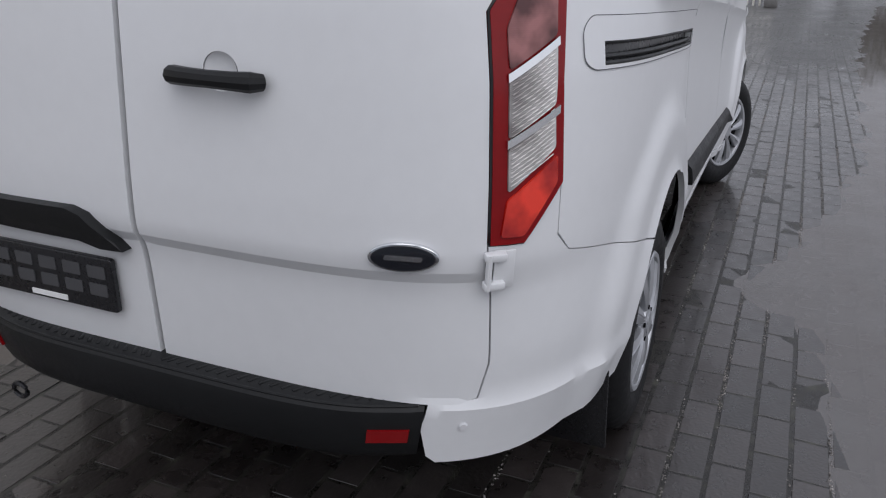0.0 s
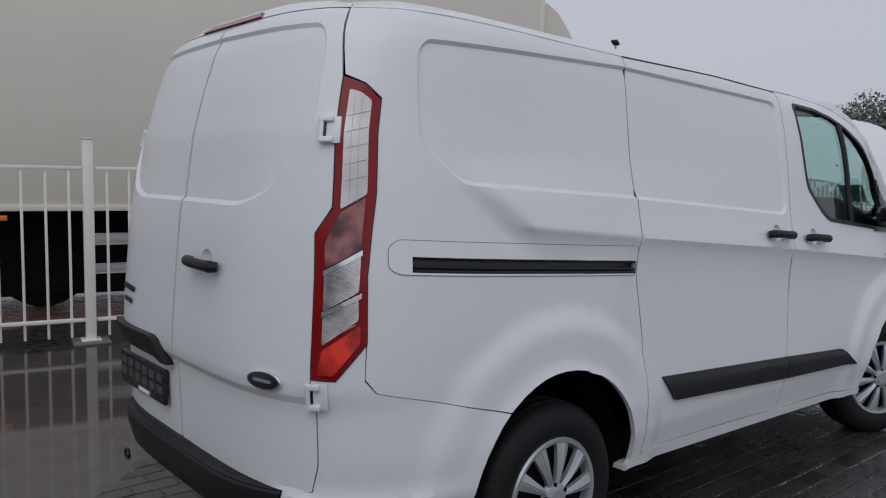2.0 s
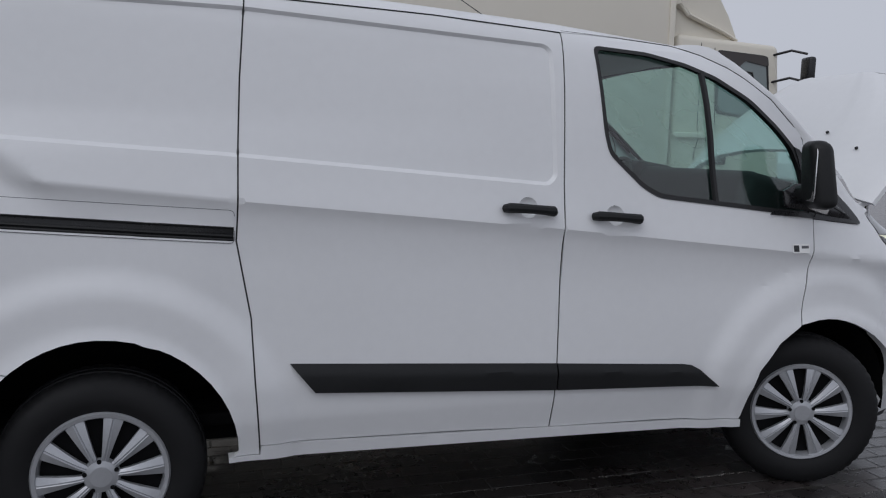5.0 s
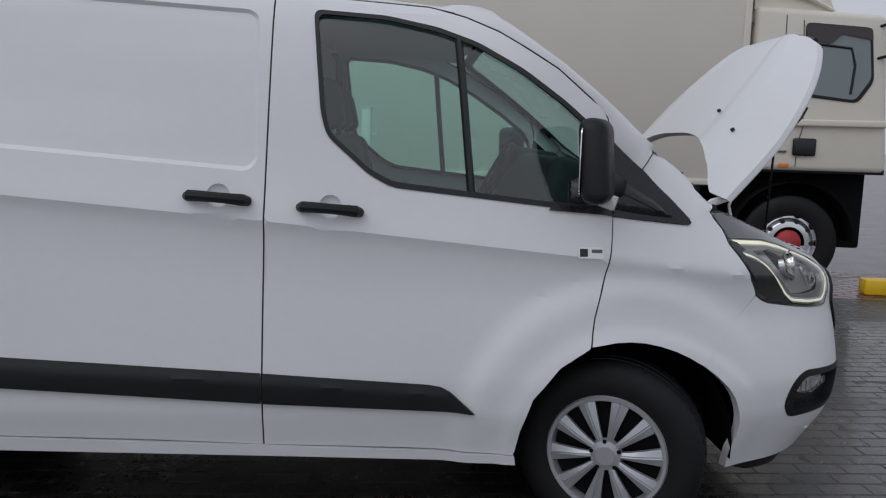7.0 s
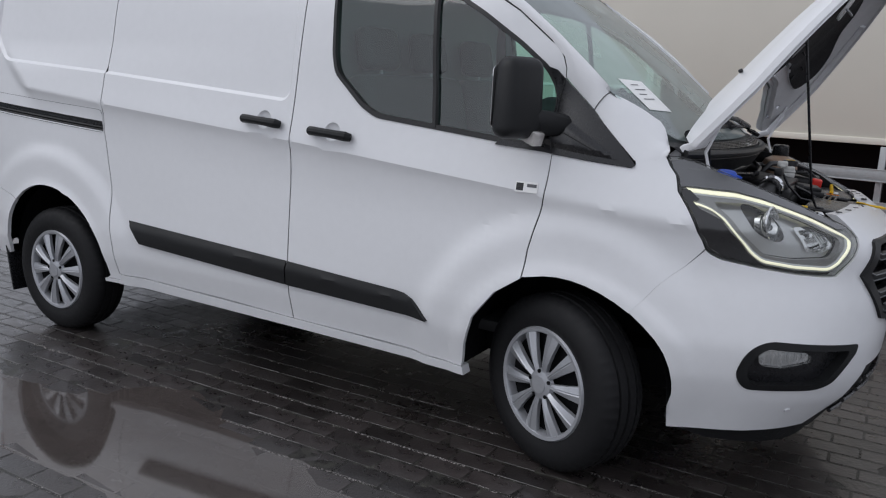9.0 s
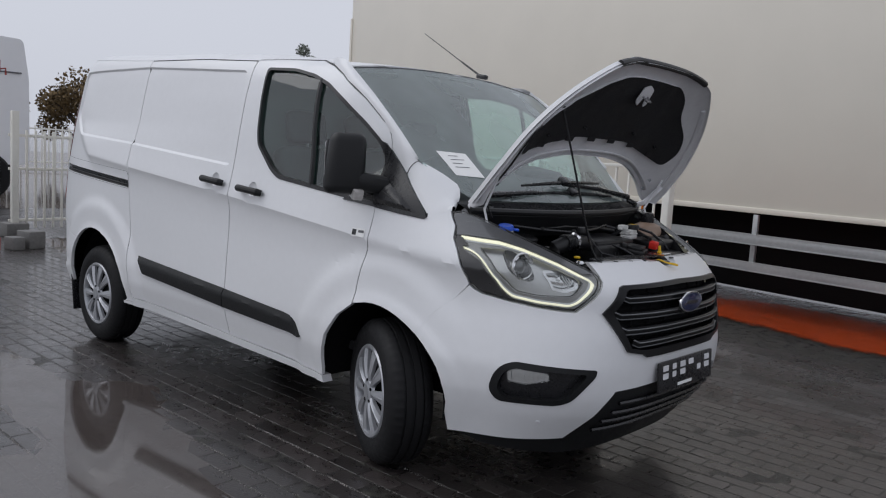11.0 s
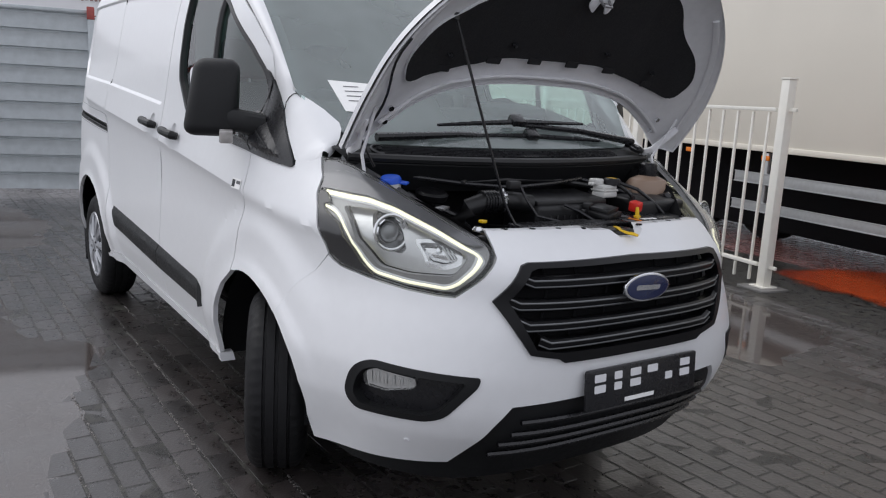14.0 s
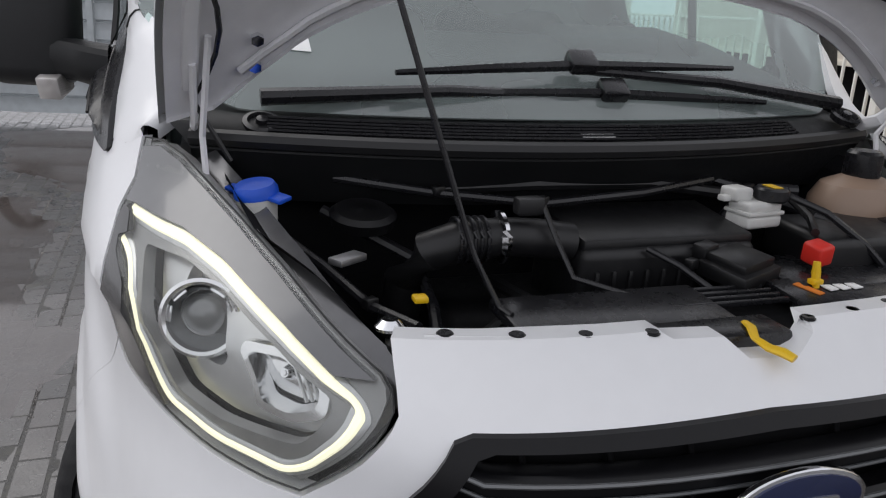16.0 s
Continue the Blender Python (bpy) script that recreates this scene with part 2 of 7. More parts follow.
def add_box(bm, size, m, bevel=0.0, seg=2):
    r = bmesh.ops.create_cube(bm, size=1, matrix=m @ Matrix.Diagonal((*size, 1)))
    if bevel:
        es = {e for v in r["verts"] for e in v.link_edges}
        bmesh.ops.bevel(bm, geom=list(es), offset=bevel, segments=seg, affect="EDGES", profile=.5)
    return bm


def box(size, m, bevel=0.0, seg=2):
    return add_box(bmesh.new(), size, m, bevel, seg)


def add_cyl(bm, r, h, m, seg=24, r2=None, bevel=0.0):
    q = bmesh.ops.create_cone(bm, cap_ends=True, segments=seg, radius1=r, radius2=r if r2 is None else r2, depth=h, matrix=m)
    if bevel:
        es = {e for v in q["verts"] for e in v.link_edges if len([f for f in e.link_faces if len(f.verts) > 4]) == 1}
        bmesh.ops.bevel(bm, geom=list(es), offset=bevel, segments=2, affect="EDGES")
    return bm


def cyl(r, h, m, seg=24, r2=None, bevel=0.0):
    return add_cyl(bmesh.new(), r, h, m, seg, r2, bevel)


def add_lathe(bm, prof, m, seg=48):
    """Turns (radius, height) pairs about the local z axis."""
    rings = []
    for r, h in prof:
        rings.append([bm.verts.new(m @ Vector((r * math.cos(a), r * math.sin(a), h))) for a in np.linspace(0, 2 * math.pi, seg, endpoint=False)])
    for a, b in zip(rings, rings[1:]):
        for i in range(seg):
            j = (i + 1) % seg
            bm.faces.new((a[i], a[j], b[j], b[i]))
    return bm


def add_tube(bm, pts, r, seg=8, closed=False, flat=1.0):
    """A round bar along points."""
    pts = [Vector(p) for p in pts]
    n, rings = len(pts), []
    for i, p in enumerate(pts):
        a = pts[i - 1] if i or closed else pts[0]
        b = pts[(i + 1) % n] if i < n - 1 or closed else pts[-1]
        d = (b - a).normalized()
        u = d.cross(Vector((0, 0, 1)) if abs(d.z) < .9 else Vector((0, 1, 0))).normalized()
        v = d.cross(u)
        rr = r[i] if isinstance(r, (list, tuple)) else r
        rings.append([bm.verts.new(p + rr * (math.cos(q) * u + flat * math.sin(q) * v)) for q in np.linspace(0, 2 * math.pi, seg, endpoint=False)])
    for i in range(n if closed else n - 1):
        a, b = rings[i], rings[(i + 1) % n]
        for k in range(seg):
            j = (k + 1) % seg
            bm.faces.new((a[k], a[j], b[j], b[k]))
    if not closed:
        bm.faces.new(rings[0])
        bm.faces.new(rings[-1])
    return bm


def tube(pts, r, seg=8, closed=False, flat=1.0):
    return add_tube(bmesh.new(), pts, r, seg, closed, flat)


def add_slab(bm, poly, t, m, bevel=0.0):
    """A plate: polygon in local x, y, thick along local z, its edges rounded."""
    lo = [bm.verts.new((x, y, 0)) for x, y in poly]
    f = bm.faces.new(lo)
    r = bmesh.ops.extrude_face_region(bm, geom=[f])
    up = [v for v in r["geom"] if isinstance(v, bmesh.types.BMVert)]
    bmesh.ops.translate(bm, verts=up, vec=(0, 0, t))
    if bevel:
        es = {e for v in up for e in v.link_edges if e.other_vert(v) in up}
        q = bmesh.ops.bevel(bm, geom=list(es), offset=bevel, segments=3, affect="EDGES", profile=.5)
        vs = {v for v in lo} | {v for fc in q["faces"] for v in fc.verts}
        stack, seen = list(vs), set(vs)
        while stack:
            for e in stack.pop().link_edges:
                for v in e.verts:
                    if v not in seen:
                        seen.add(v)
                        stack.append(v)
        vs = seen
    else:
        vs = set(lo) | set(up)
    bmesh.ops.transform(bm, matrix=m, verts=list(vs))
    return bm


def slab(poly, t, m, bevel=0.0):
    return add_slab(bmesh.new(), poly, t, m, bevel)


def rounded(poly, r, seg=4):
    """Rounds a polygon's corners."""
    out, n = [], len(poly)
    for i in range(n):
        p, a, b = (Vector(poly[k]) for k in (i, i - 1, (i + 1) % n))
        u, v = a - p, b - p
        k = min(r, u.length * .45, v.length * .45)
        s, e = p + u.normalized() * k, p + v.normalized() * k
        for t in np.linspace(0, 1, seg + 1):
            q = s * (1 - t) ** 2 + p * 2 * t * (1 - t) + e * t * t
            out.append((q.x, q.y))
    return out


def oval(a, b, seg=32):
    return [(a * math.cos(t), b * math.sin(t)) for t in np.linspace(0, 2 * math.pi, seg, endpoint=False)]


def dense(poly, step):
    out = []
    for (ax, ay), (bx, by) in zip(poly, poly[1:] + poly[:1]):
        n = max(1, int(math.hypot(bx - ax, by - ay) / step + .5))
        out += [(ax + (bx - ax) * k / n, ay + (by - ay) * k / n) for k in range(n)]
    return out


def inside(poly, P):
    x, y = P[:, 0], P[:, 1]
    res = np.zeros(len(P), bool)
    for (ax, ay), (bx, by) in zip(poly, poly[1:] + poly[:1]):
        if ay != by:
            res ^= ((ay > y) != (by > y)) & (x < (bx - ax) * (y - ay) / (by - ay) + ax)
    return res


def near_line(poly, P):
    best = np.full(len(P), 9.0)
    for (ax, ay), (bx, by) in zip(poly, poly[1:] + poly[:1]):
        dx, dy = bx - ax, by - ay
        t = np.clip(((P[:, 0] - ax) * dx + (P[:, 1] - ay) * dy) / max(dx * dx + dy * dy, 1e-12), 0, 1)
        best = np.minimum(best, np.hypot(P[:, 0] - ax - t * dx, P[:, 1] - ay - t * dy))
    return best


def skin(outline, place, holes=(), step=.04, depth=.02, cell=None, lines=()):
    """A curved sheet: a flat outline with holes, filled with a net and laid on place(u, v, push); its rims are turned in by depth."""
    from mathutils.geometry import delaunay_2d_cdt
    loops = [dense(list(outline), step)] + [dense(list(h), step) for h in holes]
    P = [p for lp in loops for p in lp]
    E, k = [], 0
    for lp in loops:
        E += [(k + i, k + (i + 1) % len(lp)) for i in range(len(lp))]
        k += len(lp)
    for ln in lines:
        E += [(k + i, k + i + 1) for i in range(len(ln) - 1)]
        P += list(ln)
        k += len(ln)
    A = np.array(loops[0])
    cu, cv = cell or (step, step)
    g = np.stack(np.meshgrid(np.arange(A[:, 0].min(), A[:, 0].max(), cu), np.arange(A[:, 1].min(), A[:, 1].max(), cv)), -1).reshape(-1, 2)
    ok = inside(loops[0], g) & (near_line(loops[0], g) > .35 * min(cu, cv))
    for h in loops[1:]:
        ok &= ~inside(h, g) & (near_line(h, g) > .35 * min(cu, cv))
    for ln in lines:
        ok &= near_line(list(ln), g) > .3 * min(cu, cv)
    P += [tuple(p) for p in g[ok]]
    vs, es, fs, ov, oe, of = delaunay_2d_cdt([Vector(p) for p in P], E, [], 0, 1e-6)
    V = np.array([(v.x, v.y) for v in vs])
    F = np.array([f for f in fs])
    C = V[F].mean(1)
    keep = inside(loops[0], C)
    for h in loops[1:]:
        keep &= ~inside(h, C)
    F = F[keep]
    bm = bmesh.new()
    made = {}
    for i in set(F.ravel().tolist()):
        made[i] = bm.verts.new(place(V[i][0], V[i][1], 0.0))
    for f in F:
        try:
            bm.faces.new([made[i] for i in f])
        except ValueError:
            pass
    if depth:
        rim = [e for e in bm.edges if len(e.link_faces) == 1]
        back = {v: i for i, v in made.items()}
        low = {}
        for e in rim:
            for v in e.verts:
                if v not in low:
                    i = back[v]
                    low[v] = bm.verts.new(place(V[i][0], V[i][1], -depth))
        for e in rim:
            a, b = e.verts
            bm.faces.new((a, b, low[b], low[a]))
    return bm

# ---- body skin: s runs round the right half of the plan, from rear centre to front centre; z is the height ----
def eased(zs, vs, sigma):
    """A dense, softened table of a profile."""
    z = np.arange(0.0, 2.3, .004)
    v = np.interp(z, zs, vs)
    k = np.arange(-20, 21)
    g = np.exp(-.5 * (k * .004 / sigma) ** 2)
    return np.convolve(np.pad(v, 20, mode="edge"), g / g.sum(), "valid")


HALF = eased((.2, .30, .38, .50, .62, .80, 1.0, 1.08, 1.14, 1.175, 1.2, 1.30, 1.37, 1.5, 1.75, 1.9, 1.96, 2.0, 2.03, 2.045, 2.055),
             (.85, .868, .886, .92, .931, .924, .915, .9155, .9195, .926, .936, .914, .901, .882, .842, .815, .795, .772, .735, .69, .62), .0025)
PLAIN = eased((.2, .30, .38, .50, .62, 1.0, 1.2, 1.5, 1.75, 1.9, 1.96, 2.0, 2.03, 2.045, 2.055),
              (.85, .868, .886, .92, .932, .929, .920, .882, .842, .815, .795, .772, .735, .69, .62), .012)
REAR = eased((.3, .5, .75, .798, .824, .85, .95, 1.2, 1.34, 1.64, 1.8, 1.95, 2.03, 2.1), (.045, .032, .022, .017, -.001, -.006, -.002, .018, .03, .07, .112, .16, .205, .29), .005)
NOSE = eased((.2, .3, .42, .5, .62, .75, .92, .97, 1.0, 1.05, 1.1, 1.2, 1.25, 1.3, 1.4), (4.88, 4.95, 5.04, 5.065, 5.075, 5.08, 5.075, 5.05, 5.01, 4.95, 4.86, 4.70, 4.66, 4.6, 4.5), .012)
BOW = eased((.3, .6, .86, .95, 1.05, 1.14, 1.25, 1.4), (3.2, 3.2, 2.55, 2.6, 2.8, 2.65, 2.42, 2.3), .03)
XCR, XCF, NR = 1.2, 3.9, 4.5


def at(table, z):
    k = min(max(z / .004, 0), len(table) - 1.001)
    i = int(k)
    return float(table[i] + (table[i + 1] - table[i]) * (k - i))


def _arc(a, w, n):
    ph = np.linspace(0, math.pi / 2, 1500)
    rx, ry = np.sin(ph) ** (2 / n), np.cos(ph) ** (2 / n)
    return np.r_[0, np.cumsum(np.hypot(a * np.diff(rx), w * np.diff(ry)))], ph


AR, PR = _arc(1.18, .93, NR)
AF, PF = _arc(1.15, .93, 2.7)
S0, S1 = XCR - AR[-1], XCF + AF[-1]
LID_CORNERS = [(.41, 1.62), (.57, 1.483), (1.474, 1.435), (2.655, 1.352), (2.69, 1.385), (2.685, 1.88), (2.655, 1.905), (1.49, 1.958), (.41, 1.95), (.375, 1.91)]
LIDR_CORNERS = [(-1.2, 1.405), (-.25, 1.40), (-.11, 1.445), (.035, 1.60), (.06, 1.70), (.055, 1.94), (.02, 1.995), (-1.2, 2.02)]
LID, LIDR = rounded(LID_CORNERS, .05, 3), rounded(LIDR_CORNERS, .05, 3)


def smooth(a, b, v):
    t = min(1, max(0, (v - a) / (b - a)))
    return t * t * (3 - 2 * t)


def inset(poly, x, y):
    """How far (x, y) lies within a polygon; 0 outside."""
    inside, near = False, 9.0
    for (ax, ay), (bx, by) in zip(poly, poly[1:] + poly[:1]):
        if (ay > y) != (by > y) and x < (bx - ax) * (y - ay) / (by - ay) + ax:
            inside = not inside
        dx, dy = bx - ax, by - ay
        t = min(1, max(0, ((x - ax) * dx + (y - ay) * dy) / (dx * dx + dy * dy)))
        near = min(near, math.hypot(x - ax - t * dx, y - ay - t * dy))
    return near if inside else 0.0


def crease(x):
    return 1.243 - .034 * x if x < 0 else float(np.interp(x, (0, .7, 1.47, 2.72, 3.88, 4.6), (1.42, 1.355, 1.285, 1.185, 1.077, 1.0)))


def top(x):
    return float(np.interp(x, (0, .3, .7, 1.5, 2.0, 2.75, 3.3, 3.6), (2.075, 2.095, 2.085, 2.06, 2.05, 2.012, 1.965, 1.93)))


def middle(x):
    return .085 * (1 - x / 5)


def body(s, z, push=0.0):
    """The place on the right flank, push metres proud of the skin."""
    zz = z
    if z > 1.7:
        zz = z + (2.055 - top(s)) * smooth(1.7, 1.9, z)
    fold = smooth(1.30, 1.47, s)
    w = at(PLAIN, zz)
    if s > .55 and z < 1.6:
        # the shoulder: behind the sliding door it only swells out of the plain side, from a slanting edge on
        d = crease(s) - 1.2
        zc = z - d * smooth(.75, 1.05, z) * (1 - smooth(1.42, 1.6, z))
        gain = at(HALF, zc) - w
        w += gain * fold + max(0, gain) * (1 - fold) * smooth(-.03, .13, s - .57 - (1.483 - z) * 1.28)
    if .2 < s < 4.8:
        bulge = 0.0
        for hx, hz in ((1.02, .385), (4.02, .36)):
            r = math.hypot(s - hx, (z - hz) * (1.0 if z > hz else .25))
            bulge = max(bulge, .024 * (1 - smooth(.575, .68, r)) + .012 * (1 - smooth(.43, .48, r)))
        w += bulge * smooth(.15, .4, s) * (1 - smooth(4.3, 4.6, s))
        if 1.3 < z < 2.0 and s < 2.8:
            w -= .014 * min(1, inset(LID, s, z) / .013)
    if s > 3.55 and z > 1.2:
        w -= .055 * smooth(3.55, 3.95, s) * smooth(1.22, 1.5, z)
    ledge = .010 * (1 - smooth(.492, .512, z)) * smooth(-.12, -.03, s) * (1 - smooth(.45, .72, s))
    w += ledge
    if s < XCR:
        ph = float(np.interp(XCR - s, AR, PR))
        rx, ry = math.sin(ph) ** (2 / NR), max(0, math.cos(ph)) ** (2 / NR)
        xr = at(REAR, z) - ledge
        if s < .3 and z > 1.35:
            xr += .014 * min(1, inset(LIDR, s, z) / .014)
        a = XCR - xr
        x, y = XCR - a * rx, w * ry - middle(XCR - a * rx) * (1 - ry)
        nx, ny = -rx ** (NR - 1) / a, ry ** (NR - 1) / w
    elif s > XCF:
        n = at(BOW, z)
        ph = float(np.interp(s - XCF, AF, PF))
        rx, ry = math.sin(ph) ** (2 / n), max(0, math.cos(ph)) ** (2 / n)
        a = at(NOSE, z) - XCF
        x, y = XCF + a * rx, w * ry
        nx, ny = rx ** (n - 1) / a, ry ** (n - 1) / w
    else:
        x, y, nx, ny = s, w, 0.0, 1.0
    q = math.hypot(nx, ny) or 1
    return (x + push * nx / q, -(y + push * ny / q), z)


def s_front(y, z):
    """The s at which the nose has this distance from the middle."""
    n = at(BOW, z)
    return XCF + float(np.interp(math.acos(min(1, (abs(y) / at(PLAIN, z)) ** (n / 2))), PF, AF))


def s_rear(y, z):
    return XCR - float(np.interp(math.acos(min(1, (abs(y) / at(PLAIN, z)) ** (NR / 2))), PR, AR))

# ---- the van ----
def far_y(x, y):
    """The mirrored distance on the left flank; the left half of the nose is a little wider."""
    return 2 * middle(x) - y * (1 + (.05 + .05 * min(1, abs(y) / .9) ** 2) * smooth(4.0, 4.7, x))


def wrap(s, z, push=0.0):
    """The skin all round: past the middle of the nose or tail it goes on to the left flank."""
    if s > S1:
        x, y, z = body(2 * S1 - s, z, push)
        return (x, far_y(x, y), z)
    if s < S0:
        x, y, z = body(2 * S0 - s, z, push)
        return (x, 2 * middle(x) - y, z)
    return body(s, z, push)


def flank(left=False, lift=0.0):
    def place(s, z, push):
        x, y, z = wrap(s, z, push + lift)
        return (x, far_y(x, y), z) if left else (x, y, z)
    return place


def both(name, outline, material, holes=(), step=.04, depth=.02, lift=0.0, label="", cell=None, parent=None, lines=(), angle=30):
    """The same panel on the right and the left flank."""
    return [part(name, skin(outline, flank(left, lift), holes, step, depth, cell, lines), material, parent[left] if parent else van, label, angle) for left in (False, True)]


def on_skin(s, z, push=0.0, left=False):
    """A frame on the skin: x along s, y up, z outwards."""
    f = flank(left)
    p, a, b = Vector(f(s, z, push)), Vector(f(s + .01, z, push)), Vector(f(s, z + .01, push))
    u, v = (a - p).normalized(), (b - p).normalized()
    if left:
        u = -u
    n = u.cross(v).normalized()
    v = n.cross(u)
    return Matrix.Translation(p) @ Matrix((u, v, n)).transposed().to_4x4()


van = tagged(empty("panel_van", 2.5, 0, 0), "white panel van with its bonnet propped open on wet paving", "van")
van.matrix_world = Matrix.Identity(4)

ARCH_R = [(1.02 + (.42 if a > 1.58 else .455) * math.cos(a), .385 + .44 * math.sin(a)) for a in np.linspace(math.pi, 0, 25)]
ARCH_F = [(4.00 + .385 * math.cos(a), .36 + .425 * math.sin(a)) for a in np.linspace(math.pi, 0, 25)]
TAIL = [(.09, .884), (.16, .882), (.247, .995), (.24, 1.2), (.263, 1.45), (.264, 1.745), (.207, 1.79), (.137, 1.812), (.137, 1.405), (.087, 1.332)]
C_SEAM = [(1.505, 2.005), (1.485, 1.71), (1.475, 1.43), (1.472, 1.23), (1.468, 1.145), (1.518, .87), (1.529, .652), (1.548, .40)]
B_SEAM = [(2.733, 1.962), (2.727, 1.696), (2.718, 1.364), (2.71, .95), (2.707, .665), (2.706, .372)]
F_SEAM = [(3.866, .765), (3.876, .866), (3.92, 1.061), (3.958, 1.222)]
WINDOW = rounded([(2.868, 1.915), (3.119, 1.903), (3.30, 1.868), (3.441, 1.819), (3.601, 1.732), (3.759, 1.625), (3.87, 1.535), (3.945, 1.42), (3.93, 1.236), (3.716, 1.252), (3.149, 1.309), (3.07, 1.35), (2.922, 1.48), (2.90, 1.56)], .03)
G = .003


def shift(pts, ds, dz=0.0):
    return [(s + ds, z + dz) for s, z in pts]


def shrunk(poly, d):
    """A polygon moved inwards by d."""
    out, n = [], len(poly)
    for i in range(n):
        p, a, b = (Vector(poly[k]) for k in (i, i - 1, (i + 1) % n))
        u, v = (p - a).normalized(), (b - p).normalized()
        m = Vector((-u.y - v.y, u.x + v.x)).normalized()
        k = max(.35, m.dot(Vector((-u.y, u.x))))
        q = p + m * (d / k)
        out.append((q.x, q.y))
    return out


def loop(poly, step=.02):
    p = dense(poly, step)
    return p + p[:1]


LIDS = [loop(LID), loop(shrunk(LID, .0135))]
LIDRS = [loop(LIDR), loop(shrunk(LIDR, .0145))]


def fold_lines(s0, s1):
    """Edges of the net along the shoulder crease."""
    n = int((s1 - s0) / .02)
    return [[(s, crease(s) + d) for s in np.linspace(s0, s1, n)] for d in (-.03, -.010, 0, .010)]


def ring_at(s, z, r, n=24):
    return [(s + r * math.cos(a), z + r * math.sin(a)) for a in np.linspace(0, 2 * math.pi, n, endpoint=False)]


GRIPS = {"slide": (2.56, 1.256), "front": (2.94, 1.226), "rear": (s_rear(.152 + .09, 1.19), 1.192)}

# rear quarter, behind the sliding door
quarter = C_SEAM[::-1]
quarter = shift(quarter, -G) + [(.55, 2.045), (.30, 2.052), (.115, 2.055), (.109, 1.988), (.12, 1.907), (.139, 1.822), (.21, 1.797), (.27, 1.75), (.267, 1.45), (.244, 1.2), (.250, 1.0), (.249, .885), (.285, .8405), (.513, .7825), (.7485, .7215)]
quarter += [p for p in ARCH_R if p[0] > .757] + [(1.455, .37), (1.546, .37)]
SLOT = [(.383, 1.260), (.383, 1.211), (1.46, 1.144), (1.46, 1.194)]
both("rear_quarter_panel", quarter, WHITE, holes=[SLOT], label="white pressed side panel with a recessed upper field", step=.022, lines=LIDS[:2] + fold_lines(.84, 1.44) + [[(.575 + d + k * .0192, 1.475 - k * .015) for k in range(11)] for d in (-.02, .01, .04, .07, .10, .13)], angle=30)
# rear corner below the lamp, part of the bumper
corner = [(-.034, .5035), (-.044, .439), (-.022, .36), (.0, .342), (.206, .346), (.321, .352), (.453, .366), (.55, .374), (.587, .388), (.603, .44), (.611, .49), (.627, .54), (.648, .59), (.674, .635), (.707, .68), (.7447, .7172), (.513, .7798), (.283, .838), (.2468, .88), (.2468, .988), (.16, .878), (.0885, .88), (.0875, .60), (.0695, .511)]
both("bumper_corner", corner, WHITE, label="white painted rear bumper corner", step=.03, lines=[[(s, z) for s in np.linspace(-.0, .55, 26)] for z in (.49, .514)])
# rear doors
door_r = [(S0 + .0009, .495), (-.3, .50), (.03, .503), (.066, .515), (.083, .60), (.085, .87), (.081, 1.33), (.131, 1.41), (.131, 1.81), (.112, 1.907), (.101, 1.988), (.107, 2.044), (.05, 2.05), (-.2, 2.054), (S0 + .0009, 2.056)]
LOWLINE = [[(s, z) for s in np.linspace(S0 + .02, .07, 44)] for z in (.798, .811, .824, .845)]
rear_doors = [part("rear_door", skin(door_r, flank(left), [] if left else [ring_at(GRIPS["rear"][0], GRIPS["rear"][1] + .012, .040)], .022, .02, None, LIDRS + LOWLINE), WHITE, van, "white windowless rear cargo door", 15) for left in (False, True)]
# sliding door and its blind twin on the far flank
slider = shift(C_SEAM, G) + [(1.552, .405), (2.3, .388)] + shift(B_SEAM[::-1], -G) + [(2.2, 1.992)]
sliders = both("sliding_door", slider, WHITE, holes=[ring_at(2.56, 1.268, .040)], label="white sliding side door", step=.022, lines=LIDS + fold_lines(1.50, 2.47) + fold_lines(2.63, 2.70), angle=15)
# front doors
fdoor = shift(B_SEAM, G) + [(3.2, .362), (3.606, .346), (3.612, .36), (3.626, .447), (3.665, .57), (3.757, .687), (3.86, .757)] + shift(F_SEAM, -G) + [(3.963, 1.30), (3.965, 1.44), (3.984, 1.50), (3.98, 1.535), (3.95, 1.568), (3.86, 1.629), (3.73, 1.734), (3.60, 1.81), (3.515, 1.859), (3.40, 1.908), (3.27, 1.945), (3.0, 1.957)]
fdoors = both("front_door", fdoor, WHITE, holes=[WINDOW, ring_at(2.94, 1.238, .040)], label="white front cab door", step=.028, lines=fold_lines(2.73, 2.87) + fold_lines(3.01, 3.89), angle=15)
# front wings
fender = shift(F_SEAM, G) + [(4.0, 1.221), (4.178, 1.209), (4.38, 1.196), (4.41, 1.207), (4.418, 1.225), (4.50, 1.224), (4.572, 1.243), (4.567, 1.181), (4.516, 1.130), (4.491, 1.056), (4.490, .997), (4.506, .943), (4.448, .8757), (4.348, .7995), (4.235, .70)] + [p for p in ARCH_F[::-1] if p[0] < 4.24 and p[0] > 3.872]
both("front_wing", fender, WHITE, label="white front wing", step=.025)
# sills
sill = [(1.44, .366), (1.44, .348), (2.7, .325), (3.618, .306), (3.612, .342), (2.706, .369), (1.553, .401), (1.55, .366)]
both("sill", sill, WHITE, step=.04, lift=.006, depth=.06, label="white sill, splashed with dirt")
